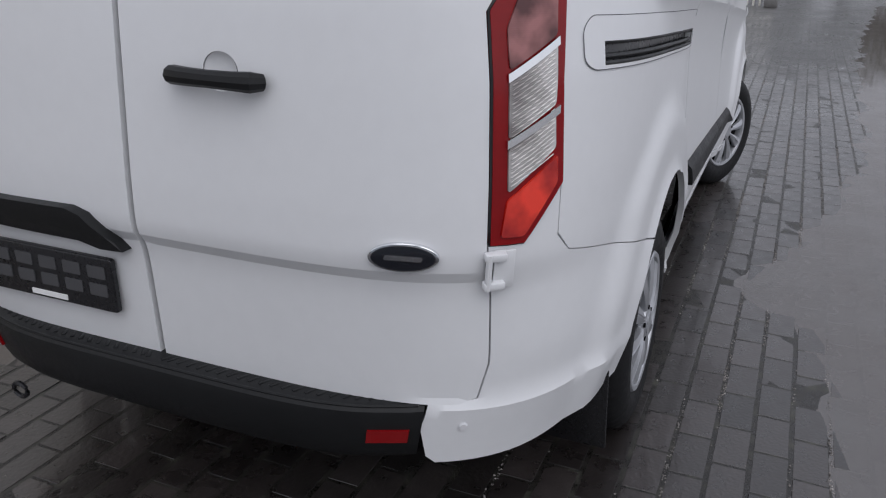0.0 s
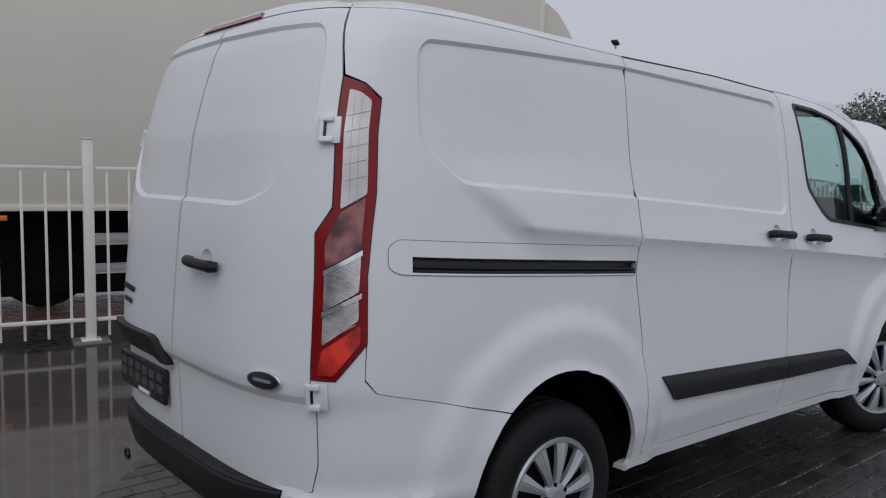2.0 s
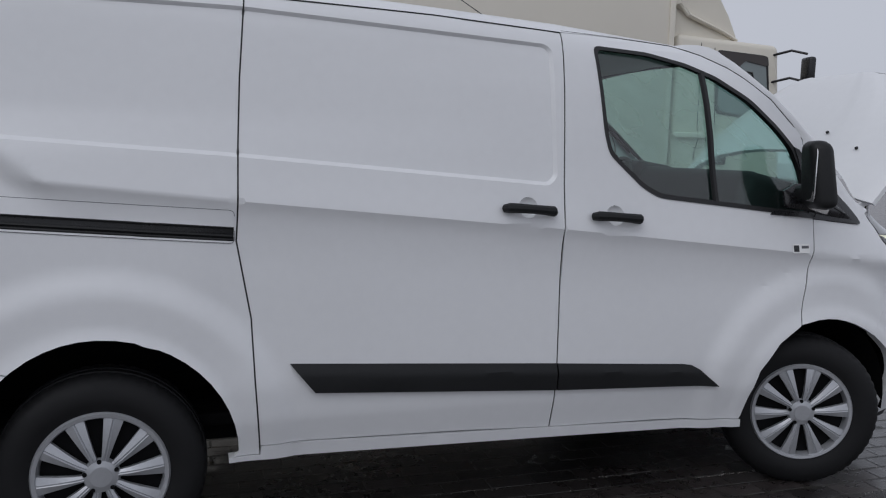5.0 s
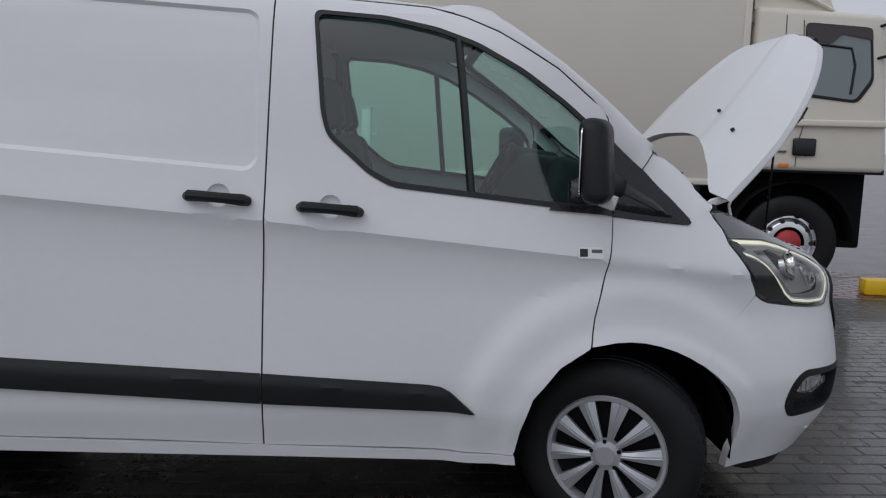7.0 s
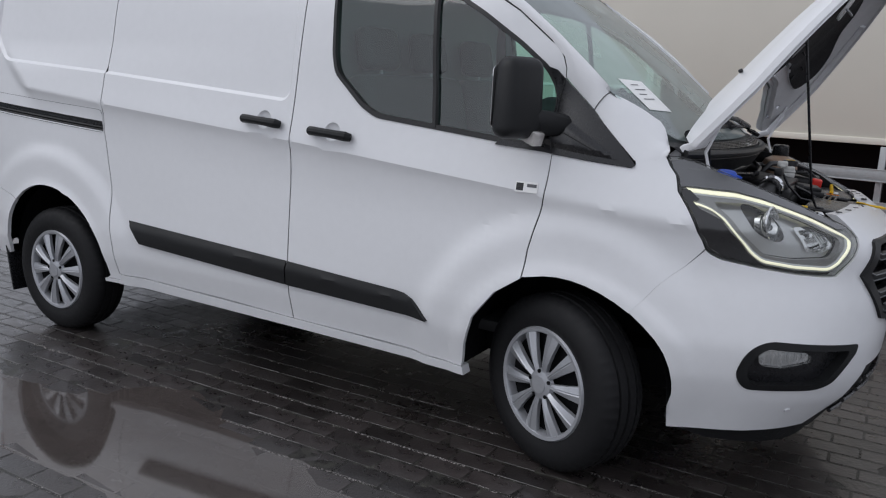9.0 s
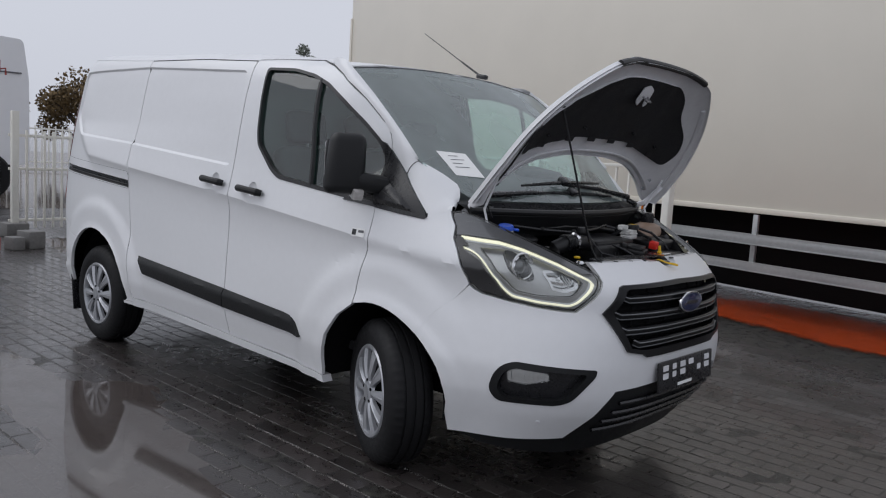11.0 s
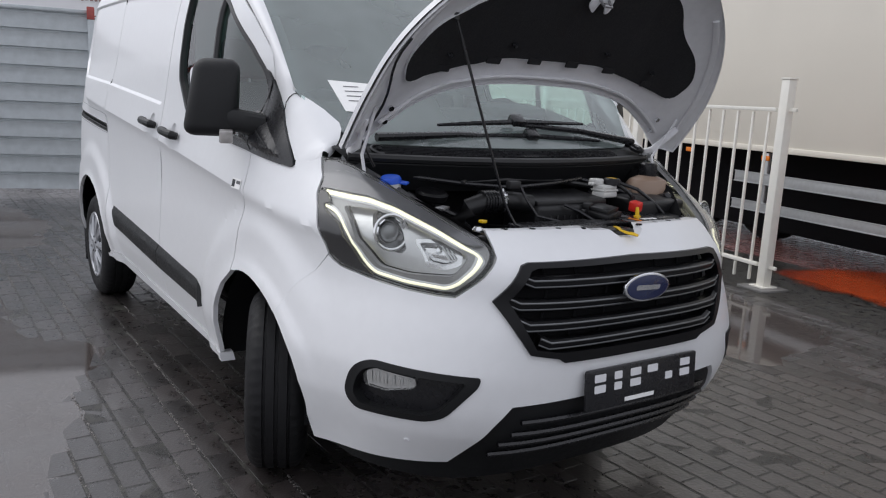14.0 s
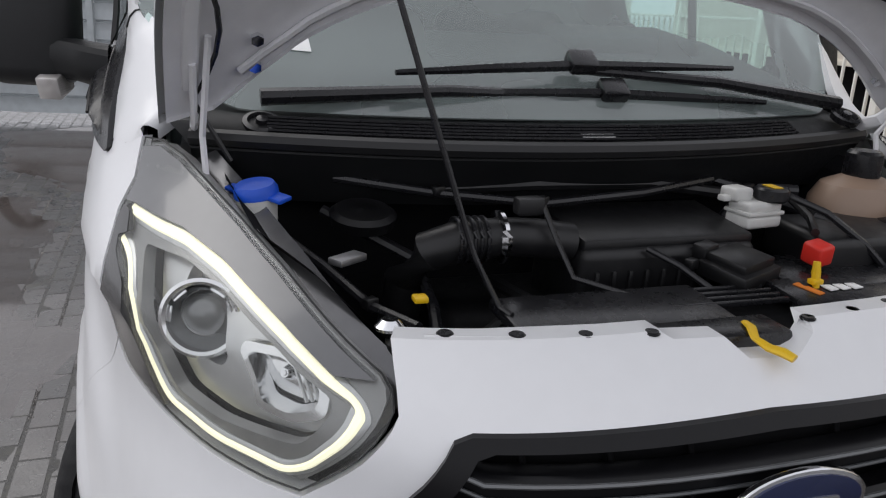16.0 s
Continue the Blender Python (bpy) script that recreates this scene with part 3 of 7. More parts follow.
# black rub strips on the doors
for left in (False, True):
    def strip_on(z0, z1, s0, s1, left=left):
        f = flank(left)

        def place(s, z, q):
            head = (z0 + (z1 - z0) * (s - s0) / (s1 - s0) - z) / .105
            return f(s, z, q + .003 + .017 * smooth(0, .32, head))
        return place
    strip = [(1.652, .703), (1.742, .594), (2.7025, .541), (2.7025, .648)]
    part("rub_strip", skin(strip, strip_on(.703, .648, 1.652, 2.70), (), .018, .02), PLASTIC, sliders[left], "black grained rub strip")
    strip = [(2.7095, .647), (3.29, .613), (3.335, .606), (3.37, .588), (3.458, .513), (2.7095, .540)]
    part("rub_strip", skin(strip, strip_on(.647, .610, 2.711, 3.33), (), .018, .02), PLASTIC, fdoors[left], "black grained rub strip")

# rubber seals that double as black filler, putting shade into the door gaps
DOOR_TOP = [(2.74, 1.9645), (3.0, 1.9595), (3.27, 1.948), (3.40, 1.9115), (3.515, 1.8625), (3.60, 1.8135), (3.73, 1.7375), (3.86, 1.6325), (3.953, 1.5715), (3.984, 1.537), (3.988, 1.50)]
for left in (False, True):
    for line, owner in ((B_SEAM, fdoors), (C_SEAM, sliders), (F_SEAM, fdoors), (DOOR_TOP, fdoors), ([(1.51, 2.0005), (2.2, 1.9865), (2.728, 1.958)], sliders)):
        ln = [(a[0] + (b[0] - a[0]) * k / 6, a[1] + (b[1] - a[1]) * k / 6) for a, b in zip(line, line[1:]) for k in range(6)] + [line[-1]]
        part("seam_shade_seal", tube([flank(left)(s, z, -.0065 if line[0][0] != 1.51 else .001) for s, z in ln], .0042 if line[0][0] != 1.51 else .003, 6), SEAL, owner[left], "black rubber door seal that fills the gap with shade")

# added near-black sheet behind the gaps, standing in for their shade
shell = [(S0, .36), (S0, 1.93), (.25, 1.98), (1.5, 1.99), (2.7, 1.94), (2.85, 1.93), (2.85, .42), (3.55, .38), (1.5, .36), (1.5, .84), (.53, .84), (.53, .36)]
both("gap_shade_shell", shell, DARK, step=.09, depth=0, lift=-.035)

# wheel wells
for hx, r, name in ((1.02, .47, "wheel_well"), (4.0, .43, "wheel_well")):
    for sgn in (-1, 1):
        bm = bmesh.new()
        rows = []
        for a in np.linspace(-.12, math.pi + .12, 22):
            rows.append([bm.verts.new((hx + r * math.cos(a), middle(hx) + sgn * (.93 - d), .375 + r * math.sin(a) * .97)) for d in (.02, .2, .46)])
        for a, b in zip(rows, rows[1:]):
            for k in range(2):
                bm.faces.new((a[k], a[k + 1], b[k + 1], b[k]))
        bm.faces.new([w[2] for w in rows])
        part(name, bm, DARK, van, "black wheel arch liner")

# roof, cant rails and pillars
def roof_at(u, v, push=0.0):
    """u along the van, v across, -1 to 1."""
    t = abs(v)
    zt = top(u)
    x, y, z = body(u, zt - .035)
    half = -y
    h = zt - .035 + .05 * (1 - t ** 3.2) + (.012 * math.cos(v * 22) * smooth(.3, .6, u) * (1 - smooth(2.4, 2.8, u)) * (1 - smooth(.6, .75, t)))
    return (x if u < .4 and t > .98 else u, middle(x) + v * half, h + push)


roof_out = [(.42, -1), (.37, -.92), (.33, -.6), (.315, 0), (.33, .6), (.37, .92), (.42, 1), (3.34, 1), (3.47, .93), (3.53, .5), (3.55, 0), (3.53, -.5), (3.47, -.93), (3.34, -1)]
part("roof", skin(roof_out, roof_at, (), .05, .03, (.07, .05)), WHITE, van, "white ribbed van roof")
cant = [(.12, 2.048), (.30, 2.046), (.55, 2.039), (1.5, 2.002), (2.2, 1.988), (2.733, 1.960), (3.0, 1.960), (3.27, 1.950), (3.36, 1.93), (3.36, 1.955), (3.3, 1.968)] + [(u, top(u) - .002) for u in (2.75, 2.2, 1.5, .9, .6, .4, .3, .2, .13)]
both("cant_rail", [(s, min(z, top(s) - .004)) for s, z in cant], WHITE, step=.03, depth=.03, lift=.0025)
# rear header with the brake lamp
hdr = [(S0 + .001, 2.0595), (-.2, 2.0575), (.05, 2.0535), (.112, 2.049), (.125, 2.07), (.06, 2.09), (-.2, 2.10), (S0 + .001, 2.102)]
both("rear_header", hdr, WHITE, step=.03, lift=.004, depth=.05)
bl = [(S0 - .30, 2.062), (S0 - .27, 2.088), (S0 + .27, 2.088), (S0 + .30, 2.062)]
part("high_brake_lamp", skin(bl, flank(False, .016), (), .03, .03), DEEPRED, van, "dark red high-level brake lamp")

# windscreen: corners and middle line, curved across
WT, WB = Vector((3.545, 0, 1.95)), Vector((4.40, 0, 1.285))


def screen_at(u, v, push=0.0):
    """u 0 at the top, 1 at the bottom; v -1 to 1 across."""
    p = WT.lerp(WB, u)
    bow = v * v
    half = .777 + .06 * u
    n = Vector((.62, 0, .785))
    q = Vector((p.x - .02 * bow * (1 - u) - .13 * bow * u, v * half + middle(p.x), p.z - .05 * bow * (1 - u) + .01 * bow * u + .03 * math.sin(math.pi * u)))
    return tuple(q + n * push)


SCR = [(0, -1), (.76, -1), (.90, -.90), (1, -.80), (1, .80), (.90, .90), (.76, 1), (0, 1)]
scr = rounded(SCR, .05)
ws = part("windscreen", skin(scr, screen_at, (), .06, .0), SCREEN, van, "tinted windscreen wet with rain, sky sheen put into its pale film")
ws.visible_shadow = False
fr = bmesh.new()
ring = [(u, -1) for u in np.linspace(.68, .04, 12)] + [(0, v) for v in np.linspace(-.97, .97, 30)] + [(u, 1) for u in np.linspace(.04, .68, 12)]
add_tube(fr, [screen_at(u, v, -.008) for u, v in ring], .011, 6)
part("screen_seal", fr, SEAL, ws)
frit = rounded([(.045, -.945), (.76, -.945), (.87, -.86), (.965, -.76), (.965, .76), (.87, .86), (.76, .945), (.045, .945)], .04)
part("screen_frit", skin(scr, lambda u, v, q: screen_at(u, v, q - .004), [frit[::-1]], .05, 0), mat("black_frit", (.022, .023, .024), .4), ws, "black printed border of the windscreen")
# A-pillars: between the screen's edge and the door
for left in (False, True):
    bm = bmesh.new()
    f = flank(left)
    line = [(3.30, 1.952, -.05), (3.40, 1.915, 0), (3.515, 1.866, .05), (3.58, 1.828, .12), (3.73, 1.741, .3), (3.86, 1.636, .48), (3.957, 1.574, .6), (3.99, 1.535, .65), (3.992, 1.50, .69), (4.12, 1.446, .75)]
    pairs = [(Vector(f(s, z, 0)), Vector(screen_at(u, 1.0 if left else -1.0, .012))) for s, z, u in line]
    k = 1 if left else -1
    # the top of the wing, from the pillar joint forward to the lamp
    for s, z, x, y, h in ((4.245, 1.391, 4.095, -.79, 1.452), (4.30, 1.343, 4.15, -.765, 1.428), (4.357, 1.291, 4.20, -.738, 1.400), (4.411, 1.223, 4.262, -.708, 1.358), (4.45, 1.222, 4.280, -.708, 1.336), (4.52, 1.226, 4.296, -.722, 1.305), (4.575, 1.243, 4.310, -.745, 1.275), (4.579, 1.2425, 4.322, -.775, 1.254)):
        pairs.append((Vector(f(s, z, 0)), Vector((x, 2 * middle(x) - y if left else y, h))))
    rows = []
    for a, b in pairs:
        c = (a + b) / 2 + Vector((.006, .012 * k, .014))
        rows.append([bm.verts.new(q) for q in (a, a.lerp(c, .5) + Vector((.002, .004 * k, .004)), c, c.lerp(b, .5) + Vector((.002, .003 * k, .004)), b, b + Vector((-.01, 0, -.02)))])
    joint = [v.co + Vector((.001, .001 * k, .0005)) for v in rows[10][:5]]
    for p, q in zip(rows, rows[1:]):
        for j in range(5):
            bm.faces.new((p[j], p[j + 1], q[j + 1], q[j]))
    pil = part("windscreen_pillar", bm, WHITE, van, angle=60)
    part("pillar_joint", tube(joint, .0018, 6), SEAL, pil)

# cab windows with rubber and divider
for left in (False, True):
    inner = rounded([(2.882, 1.90), (3.119, 1.888), (3.295, 1.853), (3.435, 1.804), (3.592, 1.718), (3.75, 1.611), (3.855, 1.525), (3.925, 1.41), (3.91, 1.256), (3.716, 1.271), (3.155, 1.328), (3.082, 1.364), (2.937, 1.486), (2.915, 1.56)], .03)
    rim = skin(WINDOW, flank(left, .004), [inner], .03, .03)
    part("window_rubber", rim, SEAL, fdoors[left], "black rubber window surround")
    pane = part("side_window", skin(inner, flank(left, -.014), (), .06, 0), GLASS, fdoors[left], "green-tinted cab window")
    pane.visible_shadow = False
    f = flank(left)
    bar = [f(3.372 + .056 * k, 1.836 - .55 * k, -.006) for k in np.linspace(0, 1, 9)]
    part("window_divider", tube(bar, .014, 6), SEAL, fdoors[left])
    # black mirror patch running on into the wing
    tri = [(3.865, 1.537), (3.93, 1.515), (3.985, 1.496), (4.12, 1.444), (4.245, 1.389), (4.357, 1.289), (4.40, 1.226), (4.405, 1.207), (4.385, 1.199), (4.178, 1.212), (3.96, 1.226), (3.70, 1.244), (3.72, 1.262), (3.905, 1.25), (3.935, 1.41)]
    part("mirror_patch", skin(tri, flank(left, .008), (), .03, .02), SATIN, fdoors[left], "glossy black triangular corner trim")
    ridge = [(3.78, 1.275), (3.78, 1.345), (3.86, 1.378), (3.99, 1.372), (4.12, 1.33), (4.24, 1.282), (4.33, 1.222), (4.18, 1.232), (3.98, 1.25)]

    def swell(s, z, q, g=flank(left)):
        return g(s, z, q + .010 + .016 * min(1, inset(ridge, s, z) / .022))
    part("mirror_foot", skin(ridge, swell, (), .014, .012), SATIN, fdoors[left], "black moulded mirror foot")
    part("foot_groove", tube([flank(left)(s, z, .0275) for s, z in ((3.80, 1.318), (3.9, 1.325), (4.0, 1.316), (4.12, 1.286), (4.22, 1.252))], .003, 6), SEAL, fdoors[left])
    part("patch_joint", tube([flank(left)(s, z, d) for s, z, d in ((3.988, 1.497, .008), (3.966, 1.44, .009), (3.964, 1.375, .016), (3.964, 1.36, .0275), (3.964, 1.30, .0275), (3.963, 1.262, .0275), (3.96, 1.235, .009))], .0022, 6), SEAL, fdoors[left])
    # door mirror
    k = 1 if left else -1
    y0 = middle(3.9) * (2 if left else 0)
    head = bmesh.new()
    add_box(head, (.10, .18, .285), pose(3.84, y0 + k * 1.015, 1.42, 0, 0, k * 24), .042, 4)
    for v in head.verts:
        h = (v.co.z - 1.42) / .14
        v.co.y = y0 + k * 1.02 + (v.co.y - y0 - k * 1.02) * (1.02 - .12 * h) - k * .016 * h
        v.co.x -= .012 * max(0, h)
    mir = part("door_mirror", head, PLASTIC, van, "large black door mirror")
    part("mirror_glass", slab(rounded([(-.066, -.11), (.066, -.11), (.066, .11), (-.066, .11)], .025), .004, pose(3.792, y0 + k * 1.022, 1.42, 90, 0, -90 + k * 24)), MIRROR, mir)
    arm = bmesh.new()
    rows = []
    for yy, x0, x1, z0, z1 in ((1.0, 3.80, 3.90, 1.30, 1.385), (.965, 3.81, 3.92, 1.298, 1.385), (.94, 3.818, 3.945, 1.294, 1.382), (.915, 3.825, 3.965, 1.288, 1.378), (.87, 3.835, 3.985, 1.28, 1.372)):
        rows.append([arm.verts.new(((x0 + x1) / 2 + (x1 - x0) / 2 * math.copysign(abs(math.cos(a)) ** .6, math.cos(a)), y0 + k * yy, (z0 + z1) / 2 + (z1 - z0) / 2 * math.copysign(abs(math.sin(a)) ** .6, math.sin(a)))) for a in np.linspace(0, 2 * math.pi, 16, endpoint=False)])
    for a, b in zip(rows, rows[1:]):
        for q in range(16):
            arm.faces.new((a[q], a[(q + 1) % 16], b[(q + 1) % 16], b[q]))
    part("mirror_arm", arm, PLASTIC, mir)
    part("side_repeater", box((.07, .05, .05), pose(3.885, y0 + k * .985, 1.287, 0, 18, k * 20), .006, 2), CLEARL, mir, "clear side repeater lamp")

# grip handles
def handle(s, z, width, parent, left=False, slope=-.07):
    m = on_skin(s, z, 0, left) @ pose(0, 0, 0, 0, 0, math.degrees(math.atan(slope)) * (-1 if left else 1))
    bm = bmesh.new()
    pts = [(-width / 2, 0, .008), (-width / 2 + .012, 0, .030), (-width * .25, 0, .040), (0, 0, .042), (width * .25, 0, .040), (width / 2 - .014, 0, .032), (width / 2, 0, .010)]
    add_tube(bm, [m @ Vector(p) for p in pts], [.016, .020, .019, .018, .019, .021, .017], 10)
    h = part("door_handle", bm, PLASTIC, parent, "black grip door handle")
    cup = bmesh.new()
    add_lathe(cup, [(.0402, -.0005), (.0385, -.0025), (.034, -.008), (.025, -.013), (.012, -.0155), (.0001, -.016)], m @ pose(0, .012, 0), 32)
    part("handle_cup", cup, WHITE, parent, "round finger recess")
    return h


for left in (False, True):
    handle(2.56, 1.256, .205, sliders[left], left)
    handle(2.94, 1.226, .205, fdoors[left], left)
handle(s_rear(.152 + .09, 1.19), 1.192, .215, rear_doors[0], False, -.02)

# sliding-door rail in its pressed cover
for left in (False, True):
    f = flank(left, .002)
    cov = rounded([(1.462, 1.252), (.335, 1.314), (.304, 1.29), (.306, 1.225), (.34, 1.206), (1.462, 1.137)], .02)
    slot = SLOT
    sp = part("rail_cover", skin(cov, flank(left, .0025), [slot], .03, .006), WHITE, van, "white rail cover")
    bm = skin(slot, flank(left, -.022), (), .05, 0)
    part("rail_back", bm, SATIN, sp)
    bm = bmesh.new()
    add_tube(bm, [f(s, 1.2575 - .0625 * (s - .385) + .0, -.006) for s in np.linspace(.385, 1.456, 12)], .006, 6)
    add_tube(bm, [f(s, 1.2275 - .0625 * (s - .385), -.010) for s in np.linspace(.385, 1.456, 12)], .007, 6)
    add_tube(bm, [f(s, 1.2155 - .0625 * (s - .385), -.004) for s in np.linspace(.385, 1.456, 12)], .005, 6)
    part("slide_rail", bm, PLASTIC, sp, "black slide rail")
    part("cover_seam", tube([flank(left)(s, z, .0022) for s, z in dense(cov, .03)[:-1]], .0011, 5), INK, sp)

# tail lamps
for left in (False, True):
    base = part("tail_lamp", skin(TAIL, flank(left, .006), (), .025, .03), DEEPRED, van, "tall red and clear tail lamp")
    edge = dense(TAIL, .03)
    part("lamp_gasket", tube([flank(left)(s, z, .0) for s, z in edge], .0045, 6, True), SEAL, base)
    bits = [("reverse_lens", [(.158, 1.405), (.236, 1.452), (.236, 1.74), (.20, 1.765), (.162, 1.775)], GRIDL, "clear gridded lens"),
            ("smoked_lens", [(.116, 1.30), (.158, 1.395), (.232, 1.442), (.222, 1.285), (.118, 1.225)], PINK, "smoked pink lens"),
            ("indicator_lens", [(.116, 1.205), (.222, 1.268), (.217, 1.155), (.117, 1.095)], CLEARL, "clear ribbed lens"),
            ("lower_lens", [(.117, 1.078), (.217, 1.138), (.220, 1.07), (.118, .99)], CLEARL, "clear ribbed lens"),
            ("stop_lens", [(.108, .90), (.155, .898), (.228, 1.0), (.226, 1.055), (.118, .975)], STOPL, "bright red stop lens")]
    for name, poly, m, lab in bits:
        lens = part(name, skin(rounded(poly, .008), flank(left, .011), (), .02, .008), m, base, lab)
    for z in (1.50, 1.55, 1.60, 1.65, 1.70):
        part("lens_rib", tube([flank(left)(s, z + .25 * (s - .2), .0125) for s in np.linspace(.166, .232, 4)], .0011, 5), GRIDL, base)
    for s in (.182, .205):
        part("lens_rib", tube([flank(left)(s, z, .0125) for z in np.linspace(1.43, 1.755, 6)], .0011, 5), GRIDL, base)
    for za, zb in ((1.21, 1.275), (1.085, 1.145)):
        part("lens_divider", skin([(.114, za - .008), (.114, za + .008), (.226, zb + .008), (.226, zb - .008)], flank(left, .0135), (), .03, .006), REFLECTOR, base)
    for k in range(24):
        z = 1.0 + k * .0088
        part("lens_rib", tube([flank(left)(s, z + .6 * (s - .117), .012) for s in np.linspace(.122, .213, 3)], .0011, 4), CLEARL, base)

# rear hinges
for left in (False, True):
    for z in (.832, 1.645):
        m = on_skin(.098 + (.02 if left else 0) if z < 1 else .108, z, 0, left)
        k = -1 if left else 1
        bm = bmesh.new()
        add_box(bm, (.046, .086, .008), m @ pose(k * .020, 0, .005), .003)
        for d in (-.033, .033):
            add_box(bm, (.046, .018, .020), m @ pose(k * -.002, d, .012), .004)
        h = part("door_hinge", bm, WHITE, van, "white exposed door hinge")
        part("hinge_pin", cyl(.007, .082, m @ pose(k * -.016, 0, .016, 90), 12), WHITE, h)
        part("hinge_gap", box((.016, .046, .006), m @ pose(k * -.012, 0, .006), .002), SATIN, h)

# badges: plain ovals
def badge(m, a, b, parent, field=BLUE):
    o = part("oval_badge", slab(oval(a, b), .010, m, .003), CHROME, parent, "oval blue badge with chrome rim")
    part("badge_field", slab(oval(a * .9, b * .86), .003, m @ pose(0, 0, .0095), .001), field, o)
    part("badge_stroke", slab(rounded([(-a * .55, -b * .12), (a * .5, -b * .2), (a * .55, b * .12), (-a * .5, b * .22)], b * .14), .0015, m @ pose(0, 0, .0125)), CHROME, o)


badge(on_skin(-.07, .862, 0), .073, .031, rear_doors[0], mat("dark_badge_enamel", (.010, .011, .016), .2, coat=.5))
# rear writing as plain bars, plate and its hood on the left door
LD = rear_doors[1]
for z0, w, h in ((1.02, .19, .024), (.968, .13, .02)):
    q = on_skin(S0 + .50, z0, .002, True)
    part("letter_bar", slab(rounded([(-w / 2, -h / 2), (w / 2, -h / 2), (w / 2, h / 2), (-w / 2, h / 2)], .008), .004, q @ pose(0 if w > .2 else .03, 0, 0), .001), SATIN, LD, "dark lettering shown as a bar")
hood_p = [(S0 + .03, .775), (S0 + .10, .772), (S0 + .16, .785), (S0 + .64, .785), (S0 + .68, .79), (S0 + .69, .835), (S0 + .65, .862), (S0 + .16, .872), (S0 + .12, .86)]
part("plate_hood", skin(hood_p, flank(True, .03), (), .03, .035), PLASTIC, LD, "black plate-lamp hood")
pm = Matrix.Translation((.014, .43, .672)) @ Matrix(((0, 0, -1), (-1, 0, 0), (0, 1, 0))).to_4x4()
pl = part("plate_holder", slab(rounded([(-.25, -.07), (.25, -.07), (.25, .07), (-.25, .07)], .01), .014, pm, .004), SATIN, LD, "empty black number-plate holder")
for i in range(6):
    for j in range(2):
        part("holder_cell", slab(rounded([(-.028, -.016), (.028, -.016), (.028, .016), (-.028, .016)], .004), .003, pm @ pose(-.2 + i * .08, .032 - j * .046, .0135)), mat("holder_cell_grey", (.07, .07, .075), .5), pl)
part("letter_bar", slab([(-.06, -.008), (.06, -.008), (.06, .006), (-.06, .006)], .002, pm @ pose(.03, -.054, .0145)), PAPER, pl)

# rear bumper step
SA, SB = -.042, 2 * S0 + .042


def step_at(t, z, push):
    """A place on the step: t across from right (0) to left (1)."""
    out = .058 * (1 - abs(2 * t - 1) ** 5) + .004
    return wrap(SA + (SB - SA) * t, z, out + push)


bm = bmesh.new()
prof = [(.505, -.09), (.502, -.03), (.498, -.012), (.488, -.003), (.472, 0), (.42, -.004), (.37, -.012), (.345, -.03), (.335, -.12)]
rows = [[bm.verts.new(step_at(t, z, q)) for z, q in prof] for t in np.linspace(0, 1, 41)]
for a, b in zip(rows, rows[1:]):
    for k in range(len(prof) - 1):
        bm.faces.new((a[k], a[k + 1], b[k + 1], b[k]))
bump = part("rear_bumper", bm, PLASTIC, van, "black grained rear bumper with tread step")
part("step_edge", tube([step_at(t, .499, -.012) for t in np.linspace(0.01, .99, 41)], .004, 6), PLASTIC, bump)
for t in np.linspace(.04, .96, 44):
    x, y, z = step_at(t, .502, -.042)
    part("tread_rib", box((.034, .010, .002), pose(x + .004, y, .5025, 0, 0, 28 * (1 if t > .5 else -1)), .002), PLASTIC, bump)
for t in (.050, .950):
    f2 = [(t - .032, .406), (t + .032, .406), (t + .032, .440), (t - .032, .440)]
    part("rear_reflector", skin(f2, lambda u, v, q: step_at(u, v, .003 + q), (), .02, .01), DEEPRED, bump, "red rear reflector")
part("towing_eye", tube([(-.02, .56 + .025 * math.cos(a), .31 + .02 * math.sin(a)) for a in np.linspace(0, 6.28, 13)[:-1]], .007, 6, True), SATIN, bump)
for left in (False, True):
    q = on_skin(.045, .445, .0, left)
    part("parking_sensor", cyl(.011, .006, q @ pose(0, 0, .002), 20, None, .002), UNDER, bump)
    # mud flap
    k = -1 if not left else 1
    yy = middle(.6) * (2 if left else 0) + k * .83
    part("mud_flap", box((.012, .19, .27), pose(.562, yy + k * -.012, .285, 0, -10, 0), .004), SATIN, van, "black mud flap")
# underside
part("chassis", box((4.3, 1.3, .16), pose(2.5, .04, .40), .03), DARK, van)
part("load_floor", box((2.4, 1.5, .05), pose(1.75, .05, .44), .01), DARK, van)

# side sticker
q = on_skin(3.852, 1.098, .002)
st = part("dealer_sticker", slab(rounded([(-.045, -.02), (.045, -.02), (.045, .02), (-.045, .02)], .004), .001, q), PAPER, fdoors[0], "small grey and black sticker")
part("sticker_mark", slab([(-.040, -.014), (-.012, -.014), (-.012, .014), (-.040, .014)], .001, q @ pose(0, 0, .001)), SATIN, st)
part("letter_bar", slab([(.002, .0), (.04, .0), (.04, .012), (.002, .012)], .001, q @ pose(0, 0, .001)), INK, st)


